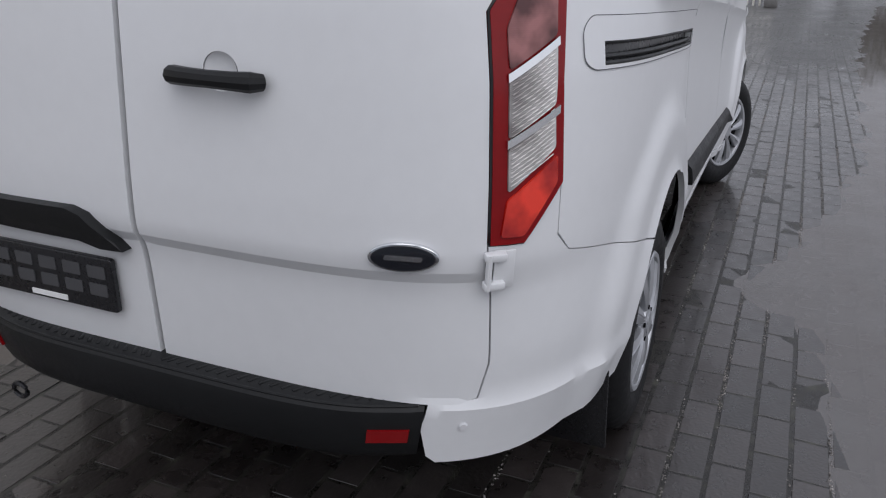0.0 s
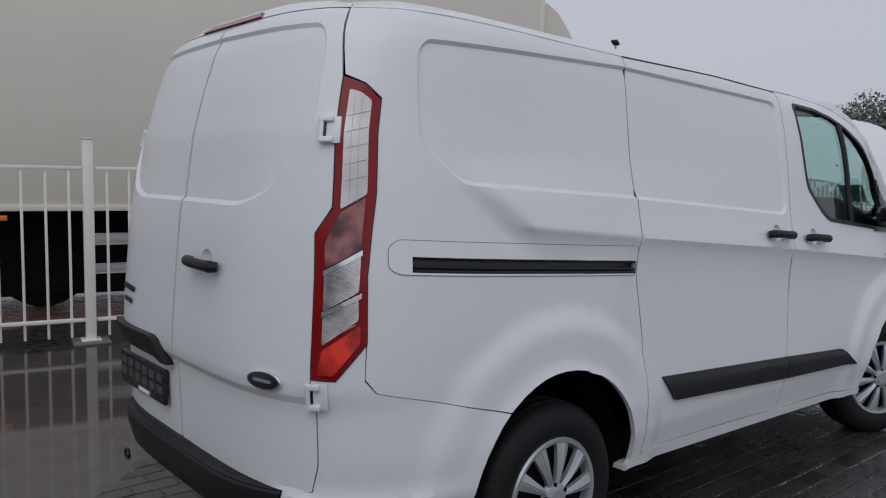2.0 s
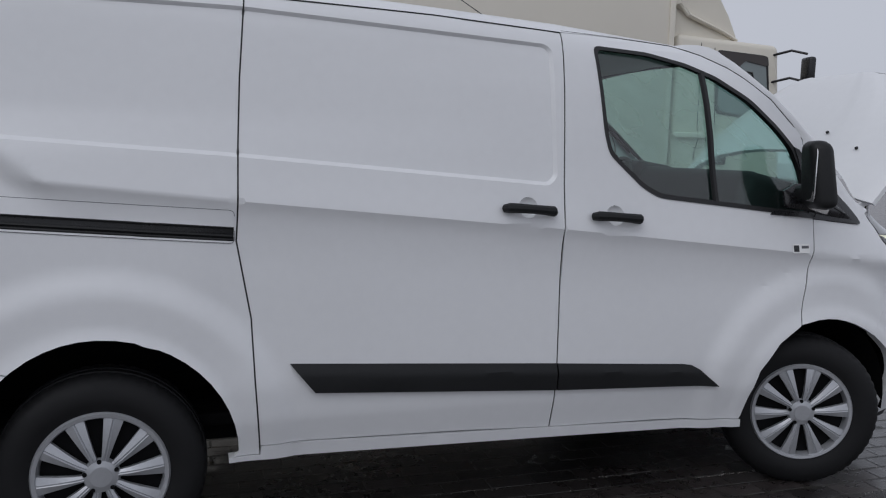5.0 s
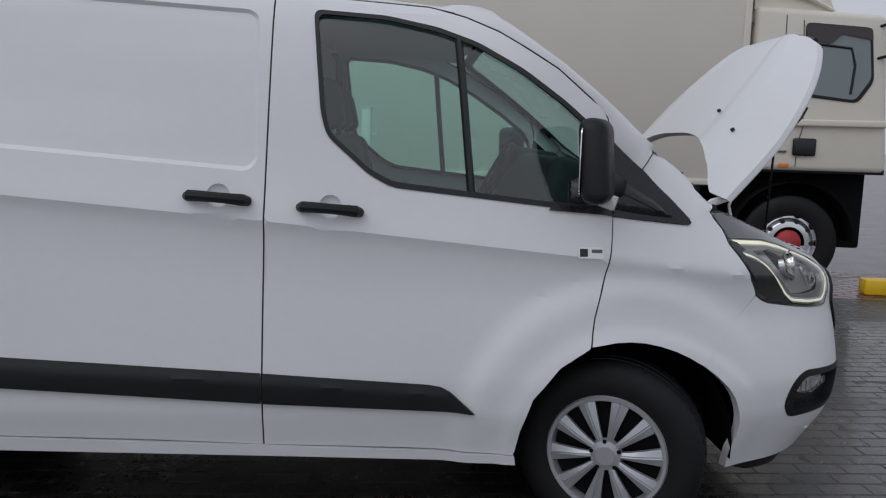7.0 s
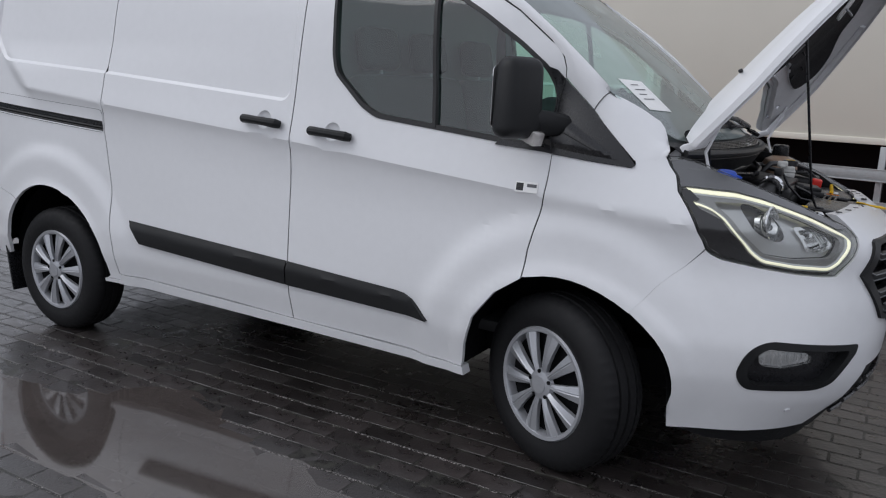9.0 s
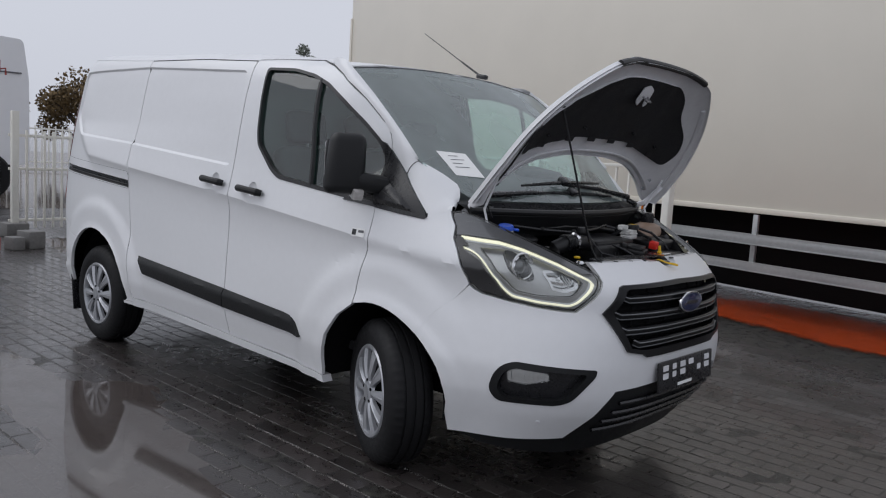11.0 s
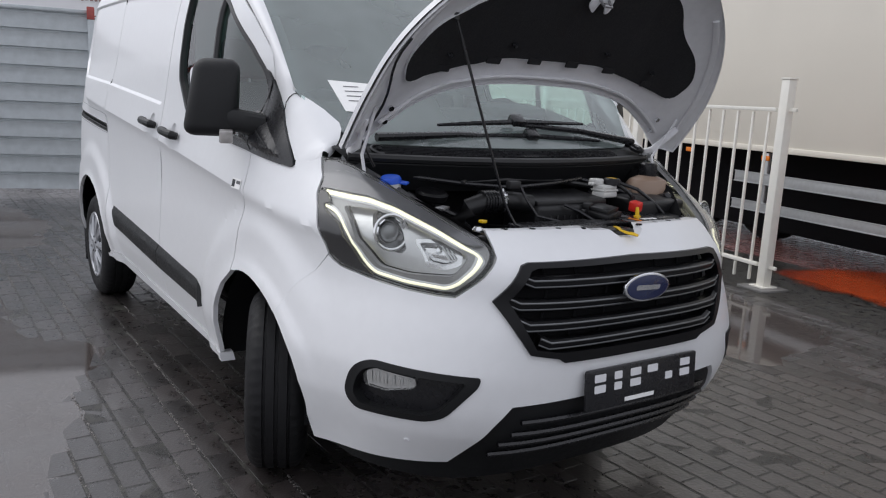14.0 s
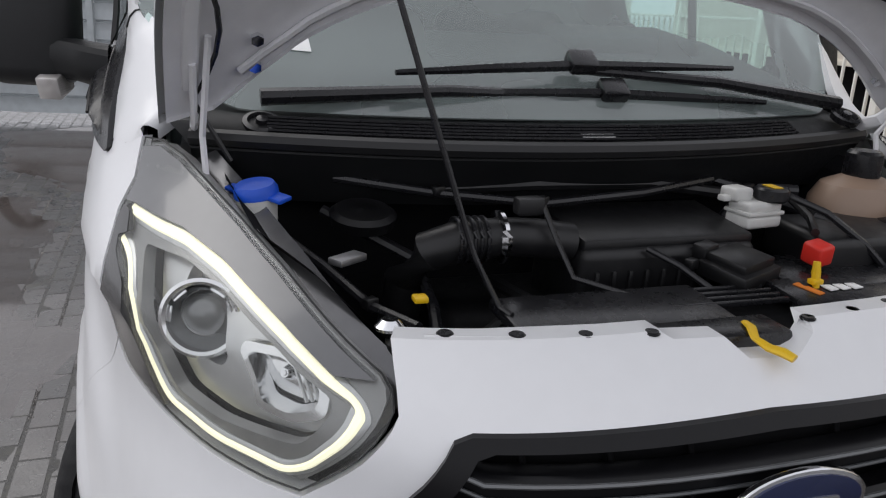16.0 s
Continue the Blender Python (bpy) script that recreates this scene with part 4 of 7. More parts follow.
# ---- wheels ----
def wheel(x, y, z, steer, left):
    w = empty("wheel")
    w.parent = van
    base = pose(x, y, z, 90, 0, steer if not left else 180 + steer)
    bm = bmesh.new()
    R, hw = .348, .108
    prof = [(.215, .088), (.222, .10), (.25, .113), (.29, .112), (.32, .100), (.337, .084), (.345, .07), (.347, .05), (.338, .048), (.338, .040), (.348, .038), (.348, .008), (.339, .006), (.339, -.006), (.348, -.008), (.348, -.038), (.338, -.040), (.338, -.048), (.347, -.05), (.345, -.07), (.337, -.084), (.32, -.1), (.29, -.112), (.25, -.113), (.222, -.1), (.215, -.088)]
    rings = []
    turn = base @ pose(0, 0, -.105)
    for r, h in prof:
        cut = .004 if .045 < abs(h) < .09 and r > .33 else 0
        rings.append([bm.verts.new(turn @ Vector(((r - cut * (i % 3 == 0)) * math.cos(a), (r - cut * (i % 3 == 0)) * math.sin(a), h))) for i, a in enumerate(np.linspace(0, 2 * math.pi, 156, endpoint=False))])
    for a, b in zip(rings, rings[1:]):
        for i in range(156):
            bm.faces.new((a[i], a[(i + 1) % 156], b[(i + 1) % 156], b[i]))
    part("tyre", bm, RUBBER, w, "wet black tyre")
    bm = bmesh.new()
    add_lathe(bm, [(.222, -.02), (.224, -.005), (.218, .004), (.205, .002), (.2, -.008), (.195, -.05)], base, 64)
    part("rim_ring", bm, SILVER, w, "silver rim")
    part("brake_disc", cyl(.19, .02, base @ pose(0, 0, -.07), 40), STEEL, w)
    bm = bmesh.new()
    add_lathe(bm, [(.0, .012), (.028, .012), (.032, .009), (.036, .011), (.055, .006), (.062, -.012)], base, 40)
    cover = part("wheel_cover", bm, SILVER, w, "silver ten-spoke wheel cover", angle=30)
    for k in range(10):
        c = k * math.pi / 5 + .1
        bm = bmesh.new()
        ring = []
        for r, half, h in ((.045, .010, .006), (.09, .015, .011), (.14, .0225, .009), (.185, .030, .004), (.203, .033, .001), (.205, .033, -.008), (.214, .035, -.008)):
            sec = [(-half, h - .024), (-half, h - .007), (-.004, h), (0, h - .004), (.004, h), (half, h - .007), (half, h - .024)]
            ring.append([bm.verts.new(base @ Vector((r * math.cos(c) - e * math.sin(c), r * math.sin(c) + e * math.cos(c), d))) for e, d in sec])
        for a, b in zip(ring, ring[1:]):
            for q in range(6):
                bm.faces.new((a[q], a[q + 1], b[q + 1], b[q]))
        part("spoke", bm, SILVER, cover, angle=30)
    # near-black disc that puts shade into the slots between the spokes
    part("slot_shade_disc", cyl(.2, .004, base @ pose(0, 0, -.04), 40), DARK, w)
    part("centre_cap", cyl(.036, .006, base @ pose(0, 0, .011), 32, None, .002), SILVER, w)
    for k in range(5):
        a = k * math.pi * .4 + .1 + math.pi / 10
        # near-black discs on the surface stand in for the shaded lug holes
        part("lug_recess", cyl(.0075, .006, base @ pose(.053 * math.cos(a), .053 * math.sin(a), .0075), 16), DARK, w)
    return w


wheel(1.02, -.925, .345, 0, False)
wheel(1.02, .99, .345, 0, True)
wheel(3.953, -.905, .345, -24, False)
wheel(3.953, .94, .345, -24, True)

# ---- nose ----
def mirror_s(pts):
    return [(2 * S1 - s, z) for s, z in pts[::-1]]


LAMP = [(4.58, 1.241), (4.573, 1.18), (4.522, 1.129), (4.497, 1.056), (4.496, .997), (4.512, .945), (4.53, .929), (4.56, .915), (4.699, .892), (4.802, .878), (4.899, .870), (4.953, .869), (5.038, .934), (5.107, .992), (5.119, 1.012), (5.11, 1.028), (5.04, 1.071), (4.965, 1.118), (4.88, 1.162), (4.80, 1.197), (4.725, 1.227), (4.65, 1.243)]
GRILLE = [(5.066, .862), (5.172, .972), (5.20, .98), (S1, .988), (S1, .665), (5.36, .668), (5.335, .682), (5.23, .70)]
FOG = rounded([(4.64, .628), (4.70, .65), (5.09, .63), (5.085, .60), (4.975, .492), (4.91, .472), (4.62, .468), (4.575, .52), (4.60, .59)], .035, 4)
half_bumper = [(4.235, .6994), (4.348, .7988), (4.448, .875), (4.508, .938), (4.526, .924), (4.56, .909), (4.699, .886), (4.802, .872), (4.899, .864), (4.957, .863), (5.044, .931), (5.113, .990), (5.127, 1.015), (5.13, 1.062), (S1 - .115, 1.066), (S1 - .10, 1.058), (S1 - .02, 1.056), (S1 + .0, 1.034)]
right = [p for p in ARCH_F if p[0] > 4.245]
low = [(S1, .545), (5.45, .538), (5.21, .53), (5.15, .46), (5.03, .30), (4.73, .285), (4.42, .278)]
full = half_bumper + mirror_s(half_bumper[:-5] + [(5.13, 1.062), (5.40, 1.066), (S1 - .128, 1.066), (S1 - .119, 1.052), (S1 - .075, 1.031)]) + mirror_s(right) + mirror_s(low[1:]) + low + right[::-1]
g_full = GRILLE[:4] + mirror_s(GRILLE[:3]) + mirror_s(GRILLE[5:]) + GRILLE[5:]
nose = part("front_bumper", skin(full, flank(False), [g_full, FOG, mirror_s(FOG)], .025, .04), WHITE, van, "white front bumper and nose panel")
# flat ledge under the bonnet edge
ledges = []
for y0, y1 in ((-.445, -.118), (.130, .445)):
    bm = bmesh.new()
    rows = []
    for y in np.linspace(y0, y1, 19):
        x = flank()(s_front(y, 1.062), 1.062, 0)[0]
        deep = max(.012, x - (4.917 - .36 * y * y))
        rows.append([bm.verts.new(q) for q in ((x + .004, y, 1.058), (x - deep * .5, y, 1.064), (x - deep, y, 1.060), (x - deep, y, 1.045))])
    for a, b in zip(rows, rows[1:]):
        for k in range(3):
            bm.faces.new((a[k], a[k + 1], b[k + 1], b[k]))
    ledges.append(part("lock_panel_cover", bm, WHITE, van, "white cover strip behind the grille"))
for y in (-.415, -.32, -.226, -.129, .142, .24, .33, .41):
    x = 4.912 - .36 * y * y + .012
    part("clip", cyl(.012, .006, pose(x, y, 1.063), 16, None, .002), SATIN, ledges[y > 0], "black plastic clip")

# grille
gr_in = [(5.115, .864), (5.195, .957), (5.22, .965), (S1, .972)] + mirror_s([(5.115, .864), (5.195, .957), (5.22, .965)]) + mirror_s([(5.33, .702), (5.245, .716)]) + [(5.33, .702), (5.245, .716)]
grille = part("grille", skin(g_full, flank(False, .012), [gr_in], .025, .05), GRILLEM, van, "black hexagonal grille")
part("grille_back", skin(gr_in, flank(False, -.05), (), .06, 0), DARK, grille)
for z, s0 in ((.915, 5.165), (.845, 5.125), (.780, 5.17), (.722, 5.26)):
    pts = [(s0 - .012, z + .016)] + [(s, z + .004 * math.sin((s - s0) / (S1 - s0) * 1.5)) for s in np.linspace(s0 + .03, S1, 8)]
    pts = pts + [(2 * S1 - s, zz) for s, zz in pts[-2::-1]]
    bm = bmesh.new()
    f = flank(False)
    rows = [[bm.verts.new(f(s, zz + dz, dp)) for dz, dp in ((.020, -.03), (.020, -.002), (.014, .006), (-.010, .0), (-.018, -.012), (-.018, -.03))] for s, zz in pts]
    for a, b in zip(rows, rows[1:]):
        for k in range(5):
            bm.faces.new((a[k], a[k + 1], b[k + 1], b[k]))
    part("grille_bar", bm, GRILLEM, grille, "black grille blade")
    part("grille_edge", tube([f(s, zz + .012, .007) for s, zz in pts], .0035, 6), mat("grey_blade_edge", (.16, .165, .17), .35, .4), grille)
    part("grille_edge", tube([f(s, zz - .008, .003) for s, zz in pts], .003, 6), mat("grey_blade_edge", (.10, .105, .11), .35, .4), grille)
for y in (-.36, -.24, -.12, .12, .24, .36):
    s = s_front(y, .85)
    s = s if y < 0 else 2 * S1 - s
    part("grille_web", tube([flank()(s, z, -.035) for z in (.70, .8, .9, .965)], .005, 6), DARK, grille)
bx = Matrix.Translation((5.098, .0, .893)) @ Matrix(((0, 0, 1), (1, 0, 0), (0, 1, 0))).to_4x4()
badge(bx, .105, .048, grille)

# number-plate holder
pm = Matrix.Translation((5.088, .04, .563)) @ Matrix(((0, 0, 1), (1, 0, 0), (0, 1, 0))).to_4x4() @ pose(0, 0, 0, -4)
pf = part("front_plate_holder", slab(rounded([(-.265, -.068), (.265, -.068), (.265, .068), (-.265, .068)], .008), .010, pm, .003), SATIN, van, "empty black number-plate holder with white cells")
for i, wdt in enumerate((.05, .035, .05, .05, .035, .05)):
    for j in range(2):
        if (i + j) % 5 != 4:
            part("holder_cell", slab(rounded([(-wdt / 2, -.013), (wdt / 2, -.013), (wdt / 2, .013), (-wdt / 2, .013)], .004), .002, pm @ pose(-.205 + i * .082, .038 - j * .036, .0095)), UNDER, pf)
part("letter_bar", slab([(-.07, -.007), (.07, -.007), (.07, .007), (-.07, .007)], .0015, pm @ pose(-.02, -.05, .0105)), PAPER, pf)

# lower intake
intake = [(5.03, .29), (5.15, .452), (5.215, .522), (5.45, .53), (S1, .537)] + mirror_s([(5.03, .29), (5.15, .452), (5.215, .522), (5.45, .53)]) + mirror_s([(5.4, .238), (5.2, .245)]) + [(5.4, .238), (5.2, .245)]
ib = part("lower_intake", skin(intake, flank(False, -.012), (), .03, .06), PLASTIC, van, "black lower air intake")
for z, s0 in ((.47, 5.25), (.425, 5.22), (.38, 5.19), (.335, 5.17)):
    pts = [(s, z) for s in np.linspace(s0, S1, 6)]
    pts += [(2 * S1 - s, z) for s, z in pts[-2::-1]]
    part("intake_slat", tube([flank()(s, zz, .0) for s, zz in pts], .009, 6), SATIN, ib)
splash = [(4.44, .274), (4.73, .281), (5.03, .288), (5.2, .243), (S1, .235), (S1, .20), (5.1, .205), (4.6, .235)]
both("front_lip", splash, PLASTIC, step=.04, lift=-.02, depth=.03)

# fog lamp pockets
for left in (False, True):
    m0 = flank(left)
    inner = rounded([(4.665, .612), (4.71, .628), (5.04, .612), (5.03, .59), (4.955, .512), (4.90, .494), (4.65, .490), (4.615, .525), (4.635, .58)], .03, 4)
    pk = part("fog_surround", skin(FOG, flank(left, .004), [inner], .025, .05), PLASTIC, van, "black fog-lamp surround")
    part("fog_pocket", skin(inner, flank(left, -.035), (), .04, 0), SATIN, pk)
    lp = [(4.66, .60), (4.70, .615), (4.86, .605), (4.865, .578), (4.75, .555), (4.665, .56)]
    part("fog_reflector", skin(rounded(lp, .012), flank(left, -.022), (), .02, .012), REFLECTOR, pk, "fog-lamp reflector")
    lens = part("fog_lens", skin(rounded(lp, .012), flank(left, -.006), (), .03, .01), LENS, pk)
    lens.visible_shadow = False
    for k in range(6):
        part("fog_rib", tube([m0(4.68 + k * .032, z, -.010) for z in (.562 + k * .003, .602)], .0022, 5), REFLECTOR, pk)
    q = on_skin(4.845, .385, .0, left)
    part("parking_sensor", cyl(.011, .006, q @ pose(0, 0, .002), 20, None, .002), UNDER, van)

# headlamps
BROW = mat("brow_grey", (.12, .122, .127), .22, .3, coat=.8, grain=.06, scale=30)
LAMPBLACK = mat("lamp_black_panel", (.02, .02, .021), .25, coat=.5, grain=.1, scale=40)
LAMPSILVER = mat("lamp_silver_bezel", (.55, .555, .56), .3, .75, grain=.08, scale=60)
LAMPCHROME = mat("lamp_chrome", (.74, .745, .75), .14, 1.0, grain=.05)
PROJECTOR = mat("projector_glass", (.16, .165, .17), .04, .5, coat=1)
RIMGREY = mat("lens_rim_grey", (.30, .30, .305), .3, .2, coat=.5)
G_UP = [(4.588, 1.134), (4.665, 1.129), (4.76, 1.124), (4.851, 1.103), (4.91, 1.079), (4.968, 1.052), (5.035, 1.012)]
G_LOW = [(5.058, .984), (5.02, .951), (4.957, .902), (4.926, .888), (4.80, .896), (4.69, .912), (4.655, .94), (4.634, .975), (4.606, 1.055), (4.59, 1.078), (4.556, 1.092)]
G_PATH = rounded([(4.50, 1.14)] + G_UP + [(5.056, .998)] + G_LOW + [(4.5, 1.1)], .02, 4)[5:-5]


def ribbon(line, w0, w1, place):
    """A flat band along a line on the skin, from width w0 to w1."""
    bm, rows, n = bmesh.new(), [], len(line)
    for i, (a, b) in enumerate(line):
        p, q = Vector(line[max(0, i - 1)]), Vector(line[min(n - 1, i + 1)])
        d = (q - p).normalized()
        w = (w0 + (w1 - w0) * smooth(.30, .55, i / (n - 1))) / 2
        o = Vector((-d.y, d.x)) * w
        rows.append([bm.verts.new(place(a + o.x * e, b + o.y * e, h)) for e, h in ((-1, -.012), (-1, 0), (-.5, .003), (.5, .003), (1, 0), (1, -.012))])
    for p, q in zip(rows, rows[1:]):
        for k in range(5):
            bm.faces.new((p[k], p[k + 1], q[k + 1], q[k]))
    return bm


for left in (False, True):
    f = flank(left)
    k = 1 if left else -1
    hl = part("headlamp", skin(LAMP, flank(left, -.075), (), .03, 0), SMOKE, van, "large swept-back headlamp, daytime light on")
    part("lamp_wall", skin(LAMP, flank(left, -.004), [shrunk(LAMP[::-1], .007)[::-1]], .03, .075), RIMGREY, hl, "grey lens rim")
    part("lamp_gasket", tube([f(s, z, -.004) for s, z in dense(LAMP, .03)], .0016, 6, True), SEAL, hl)
    brow = [(4.587, 1.228), (4.579, 1.178), (4.55, 1.147), (4.60, 1.148), (4.76, 1.138), (4.855, 1.116), (4.97, 1.066), (5.045, 1.022), (5.10, 1.022), (5.035, 1.063), (4.96, 1.11), (4.877, 1.154), (4.797, 1.189), (4.72, 1.219), (4.65, 1.234)]
    part("lamp_brow", skin(brow, flank(left, .0012), (), .03, .012), BROW, hl, "smoked grey lamp brow")
    side = [(4.548, 1.14), (4.525, 1.122), (4.505, 1.056), (4.504, .998), (4.519, .95), (4.565, .924), (4.69, .902), (4.66, .925), (4.642, .94), (4.622, .975), (4.594, 1.048), (4.545, 1.08), (4.545, 1.10), (4.58, 1.108), (4.575, 1.135)]
    part("side_panel", skin(side, flank(left, .0012), (), .02, .012), LAMPBLACK, hl, "dark outer lamp panel")
    part("light_guide", ribbon(G_PATH, .0145, .0095, flank(left, -.008)), DRL, hl, "lit pale yellow daytime light guide")
    part("guide_bezel", ribbon(G_PATH, .029, .021, flank(left, -.012)), LAMPSILVER, hl, "chrome bezel")
    axis = Vector((.95, k * .22, .12)).normalized()
    u = Vector((0, 0, 1)).cross(axis).normalized()
    q = Matrix.Translation(Vector(f(4.768, 1.034, -.052))) @ Matrix((u, axis.cross(u), axis)).transposed().to_4x4()
    web = rounded([(4.625, 1.10), (4.76, 1.10), (4.85, 1.080), (4.95, 1.036), (5.025, .99), (4.945, .925), (4.80, .92), (4.70, .932), (4.657, .985), (4.635, 1.06)], .02)
    tray = rounded([(4.872, 1.026), (4.951, 1.028), (5.010, .995), (4.978, .956), (4.919, .938), (4.858, .946)], .014)
    hole = rounded([(4.884, 1.016), (4.948, 1.018), (4.992, .992), (4.968, .966), (4.917, .950), (4.870, .957)], .012)
    part("lamp_floor", skin(shrunk(LAMP, .009), flank(left, -.014), [web], .025, .02), mat("lamp_floor_grey", (.26, .26, .26), .3, .4, grain=.1, scale=50), hl, "smoky grey lamp floor")
    part("inner_bezel", skin(web, flank(left, -.048), [ring_at(4.768, 1.034, .060), tray], .02, .03), LAMPSILVER, hl, "silver inner bezel")
    bm = bmesh.new()
    add_lathe(bm, [(.060, .030), (.055, .033), (.050, .030), (.045, .012), (.040, .004), (.036, .0), (.034, -.02)], q, 40)
    part("lamp_bowl", bm, LAMPCHROME, hl, "chrome projector ring")
    bm = bmesh.new()
    add_lathe(bm, [(.034, -.006), (.030, .010), (.022, .018), (.010, .022), (.0001, .023)], q, 36)
    part("projector_lens", bm, PROJECTOR, hl, "round projector lens")
    for a in (.35, 1.0, 2.3, 3.0):
        part("bowl_facet", box((.024, .012, .004), q @ pose(.047 * math.cos(a), .047 * math.sin(a), .024, 0, 0, math.degrees(a) + 90) @ pose(0, 0, 0, 35, 0, 0), .001), REFLECTOR, hl)
    part("tray_rim", skin(tray, flank(left, -.036), [hole], .015, .03), LAMPCHROME, hl, "chrome main-beam frame")
    part("tray_bowl", skin(hole, lambda s, z, p: f(s, z, p - .062 - .3 * abs(z - .987)), (), .012, 0), LAMPCHROME, hl, "stepped main-beam reflector")
    part("tray_bulb", cyl(.012, .02, on_skin(4.925, .993, -.055, left), 16, .006, .002), REFLECTOR, hl)
    for j in range(3):
        part("tray_step", tube([f(s, z, -.05) for s, z in ((4.955 + j * .011, 1.008 - j * .004), (4.945 + j * .011, .965 + j * .003))], .003, 6), LAMPSILVER, hl)
    lens = part("headlamp_lens", skin(LAMP, flank(left, .0), (), .04, .012), LENS, hl, "clear headlamp lens")
    lens.visible_shadow = False

# ---- bonnet, propped open ----
HINGE = Vector((4.43, 0, 1.30))
UP = Vector((.52, 0, .854)).normalized()
OUT = Vector((-.854, 0, .52))


def hood_at(u, v, push=0.0):
    """u 0 at the hinges, 1 at the leading edge; v -1 to 1 across."""
    half = .778 - .36 * max(0, u) ** 3
    half *= 1 + (.13 - .09 * min(1, max(0, u))) * smooth(.1, .6, v)
    length = .745 * u + .02
    side = float(np.interp(length, (-.03, .1, .24, .5, .76, .82), (.03, .008, -.013, -.03, -.046, -.062)))
    arch = float(np.interp(length, (0, .24, .5, .66, .74, .82), (.125, .118, .095, .075, .06, .035)))
    crown = side + arch * (1 - abs(v) ** 3.5) + .008 * smooth(.45, .5, abs(v)) * (1 - smooth(.7, .75, abs(v))) + .05
    p = HINGE + UP * length + OUT * (crown + push - .05) + Vector((0, v * half + middle(4.6), 0))
    return tuple(p)


def arch_u(v):
    return max(-.07, .262 * (1 - (abs(v) / .82) ** 3.0))


edge_r = [(arch_u(v), v) for v in np.linspace(-1, 1, 41)]
edge_f = [(1.045 - .035 * abs(v) ** 2.4 - .045 * abs(v) ** 14, v) for v in np.linspace(1, -1, 25)]
h_out = edge_r + [(.2, 1), (.5, 1), (.75, 1), (.9, 1)] + edge_f + [(.9, -1), (.75, -1), (.5, -1), (.2, -1)]
hood = part("bonnet", skin(h_out, lambda u, v, q: hood_at(u, v, q), (), .04, .022, (.04, .05)), WHITE, van, "white bonnet propped open")
inner_cut = rounded([(.42, -.30), (.42, .30), (.34, .55), (.27, .80), (.42, .87), (.56, .84), (.68, .72), (.84, .70), (.91, .58), (.92, .2), (.92, -.2), (.90, -.42), (.74, -.62), (.60, -.84), (.42, -.87), (.27, -.80), (.34, -.55)], .06)
fr_in = [(u + (.01 if u < .5 else -.01), v * .985) for u, v in h_out]
part("bonnet_frame", skin(fr_in, lambda u, v, q: hood_at(u, v, -.024 + q ), [inner_cut], .04, .012, (.04, .05)), UNDER, hood, "white pressed inner frame")
part("insulation", skin([(u, v) for u, v in inner_cut], lambda u, v, q: hood_at(u, v, -.034 + q), (), .05, 0), FELT, hood, "black felt insulation")
for v0 in (-.62, -.3, .3, .62):
    part("felt_clip", cyl(.012, .006, Matrix.Translation(hood_at(.42 if abs(v0) > .4 else .5, v0, -.04)) @ pose(0, 0, 0, 0, 58, 0), 14), SATIN, hood)
for v0 in (-.62, -.36, -.12, .12, .36, .62):
    part("felt_tab", slab(rounded([(-.03, -.012), (.03, -.012), (.03, .012), (-.03, .012)], .004), .004, Matrix.Translation(hood_at(.415 - .22 * max(0, abs(v0) - .3), v0, -.036)) @ Matrix((Vector((0, 1, 0)), UP, -OUT)).transposed().to_4x4()), FELT, hood)
part("frame_rib", tube([hood_at(arch_u(v) + .05, v, -.03) for v in np.linspace(-.83, .83, 37)], .016, 8, False, .5), UNDER, hood, "pressed stiffening bead")
for sg in (-1, 1):
    part("frame_rib", tube([hood_at(u, sg * .935, -.029) for u in np.linspace(.02, .8, 14)], .014, 8, False, .5), UNDER, hood)
part("front_seal", tube([hood_at(1.03 - .035 * abs(v) ** 2.4 - .03 * abs(v) ** 14, v, -.02) for v in np.linspace(-.93, .93, 21)], .016, 8), SEAL, hood, "black rubber edge seal")
latch = bmesh.new()
lm = Matrix.Translation(hood_at(.80, .05, -.048)) @ Matrix((Vector((0, 1, 0)), UP, -OUT)).transposed().to_4x4()
add_slab(latch, rounded([(-.055, -.03), (-.025, -.055), (-.01, -.01), (.015, -.01), (.03, -.055), (.05, -.04), (.045, .04), (.0, .06), (-.045, .045)], .012), .006, lm, .002)
lt = part("bonnet_latch", latch, UNDER, hood, "white latch plate")
part("striker", tube([lm @ Vector(p) for p in ((-.02, .0, .004), (-.018, -.01, .035), (.018, -.01, .035), (.02, .0, .004))], .005, 8), STEEL, lt)
for u, v in ((.30, -.72), (.42, -.42)):
    part("washer_jet", box((.016, .012, .014), Matrix.Translation(hood_at(u, v, .008)) @ pose(0, 0, 0, 0, -30, 0), .004), SATIN, hood)
# hinges and prop
for sg in (-1, 1):
    y = middle(4.4) + sg * .725
    bm = tube([(4.30, y, 1.22), (4.36, y, 1.27), (4.42, y, 1.29), hood_at(.10, sg * .93, -.03)], .007, 8, False, 2.2)
    arm = part("bonnet_hinge", bm, UNDER, van, "white bonnet hinge")
    for u in (.05, .13):
        part("bolt", cyl(.011, .010, Matrix.Translation(hood_at(u, sg * .80, -.034)) @ Matrix((Vector((0, 1, 0)), UP, -OUT)).transposed().to_4x4(), 6), CHROME, arm)
    part("hinge_stay", tube([(4.45, y * .98, 1.19), (4.43, y * .985, 1.26), hood_at(.16, sg * .9, -.03)], .006, 6), UNDER, van)
prop = [(4.80, -.29, 1.055), (4.775, -.30, 1.06), (4.762, -.315, 1.09), (4.752, -.339, 1.14), (4.715, -.436, 1.445), (4.681, -.524, 1.725)]
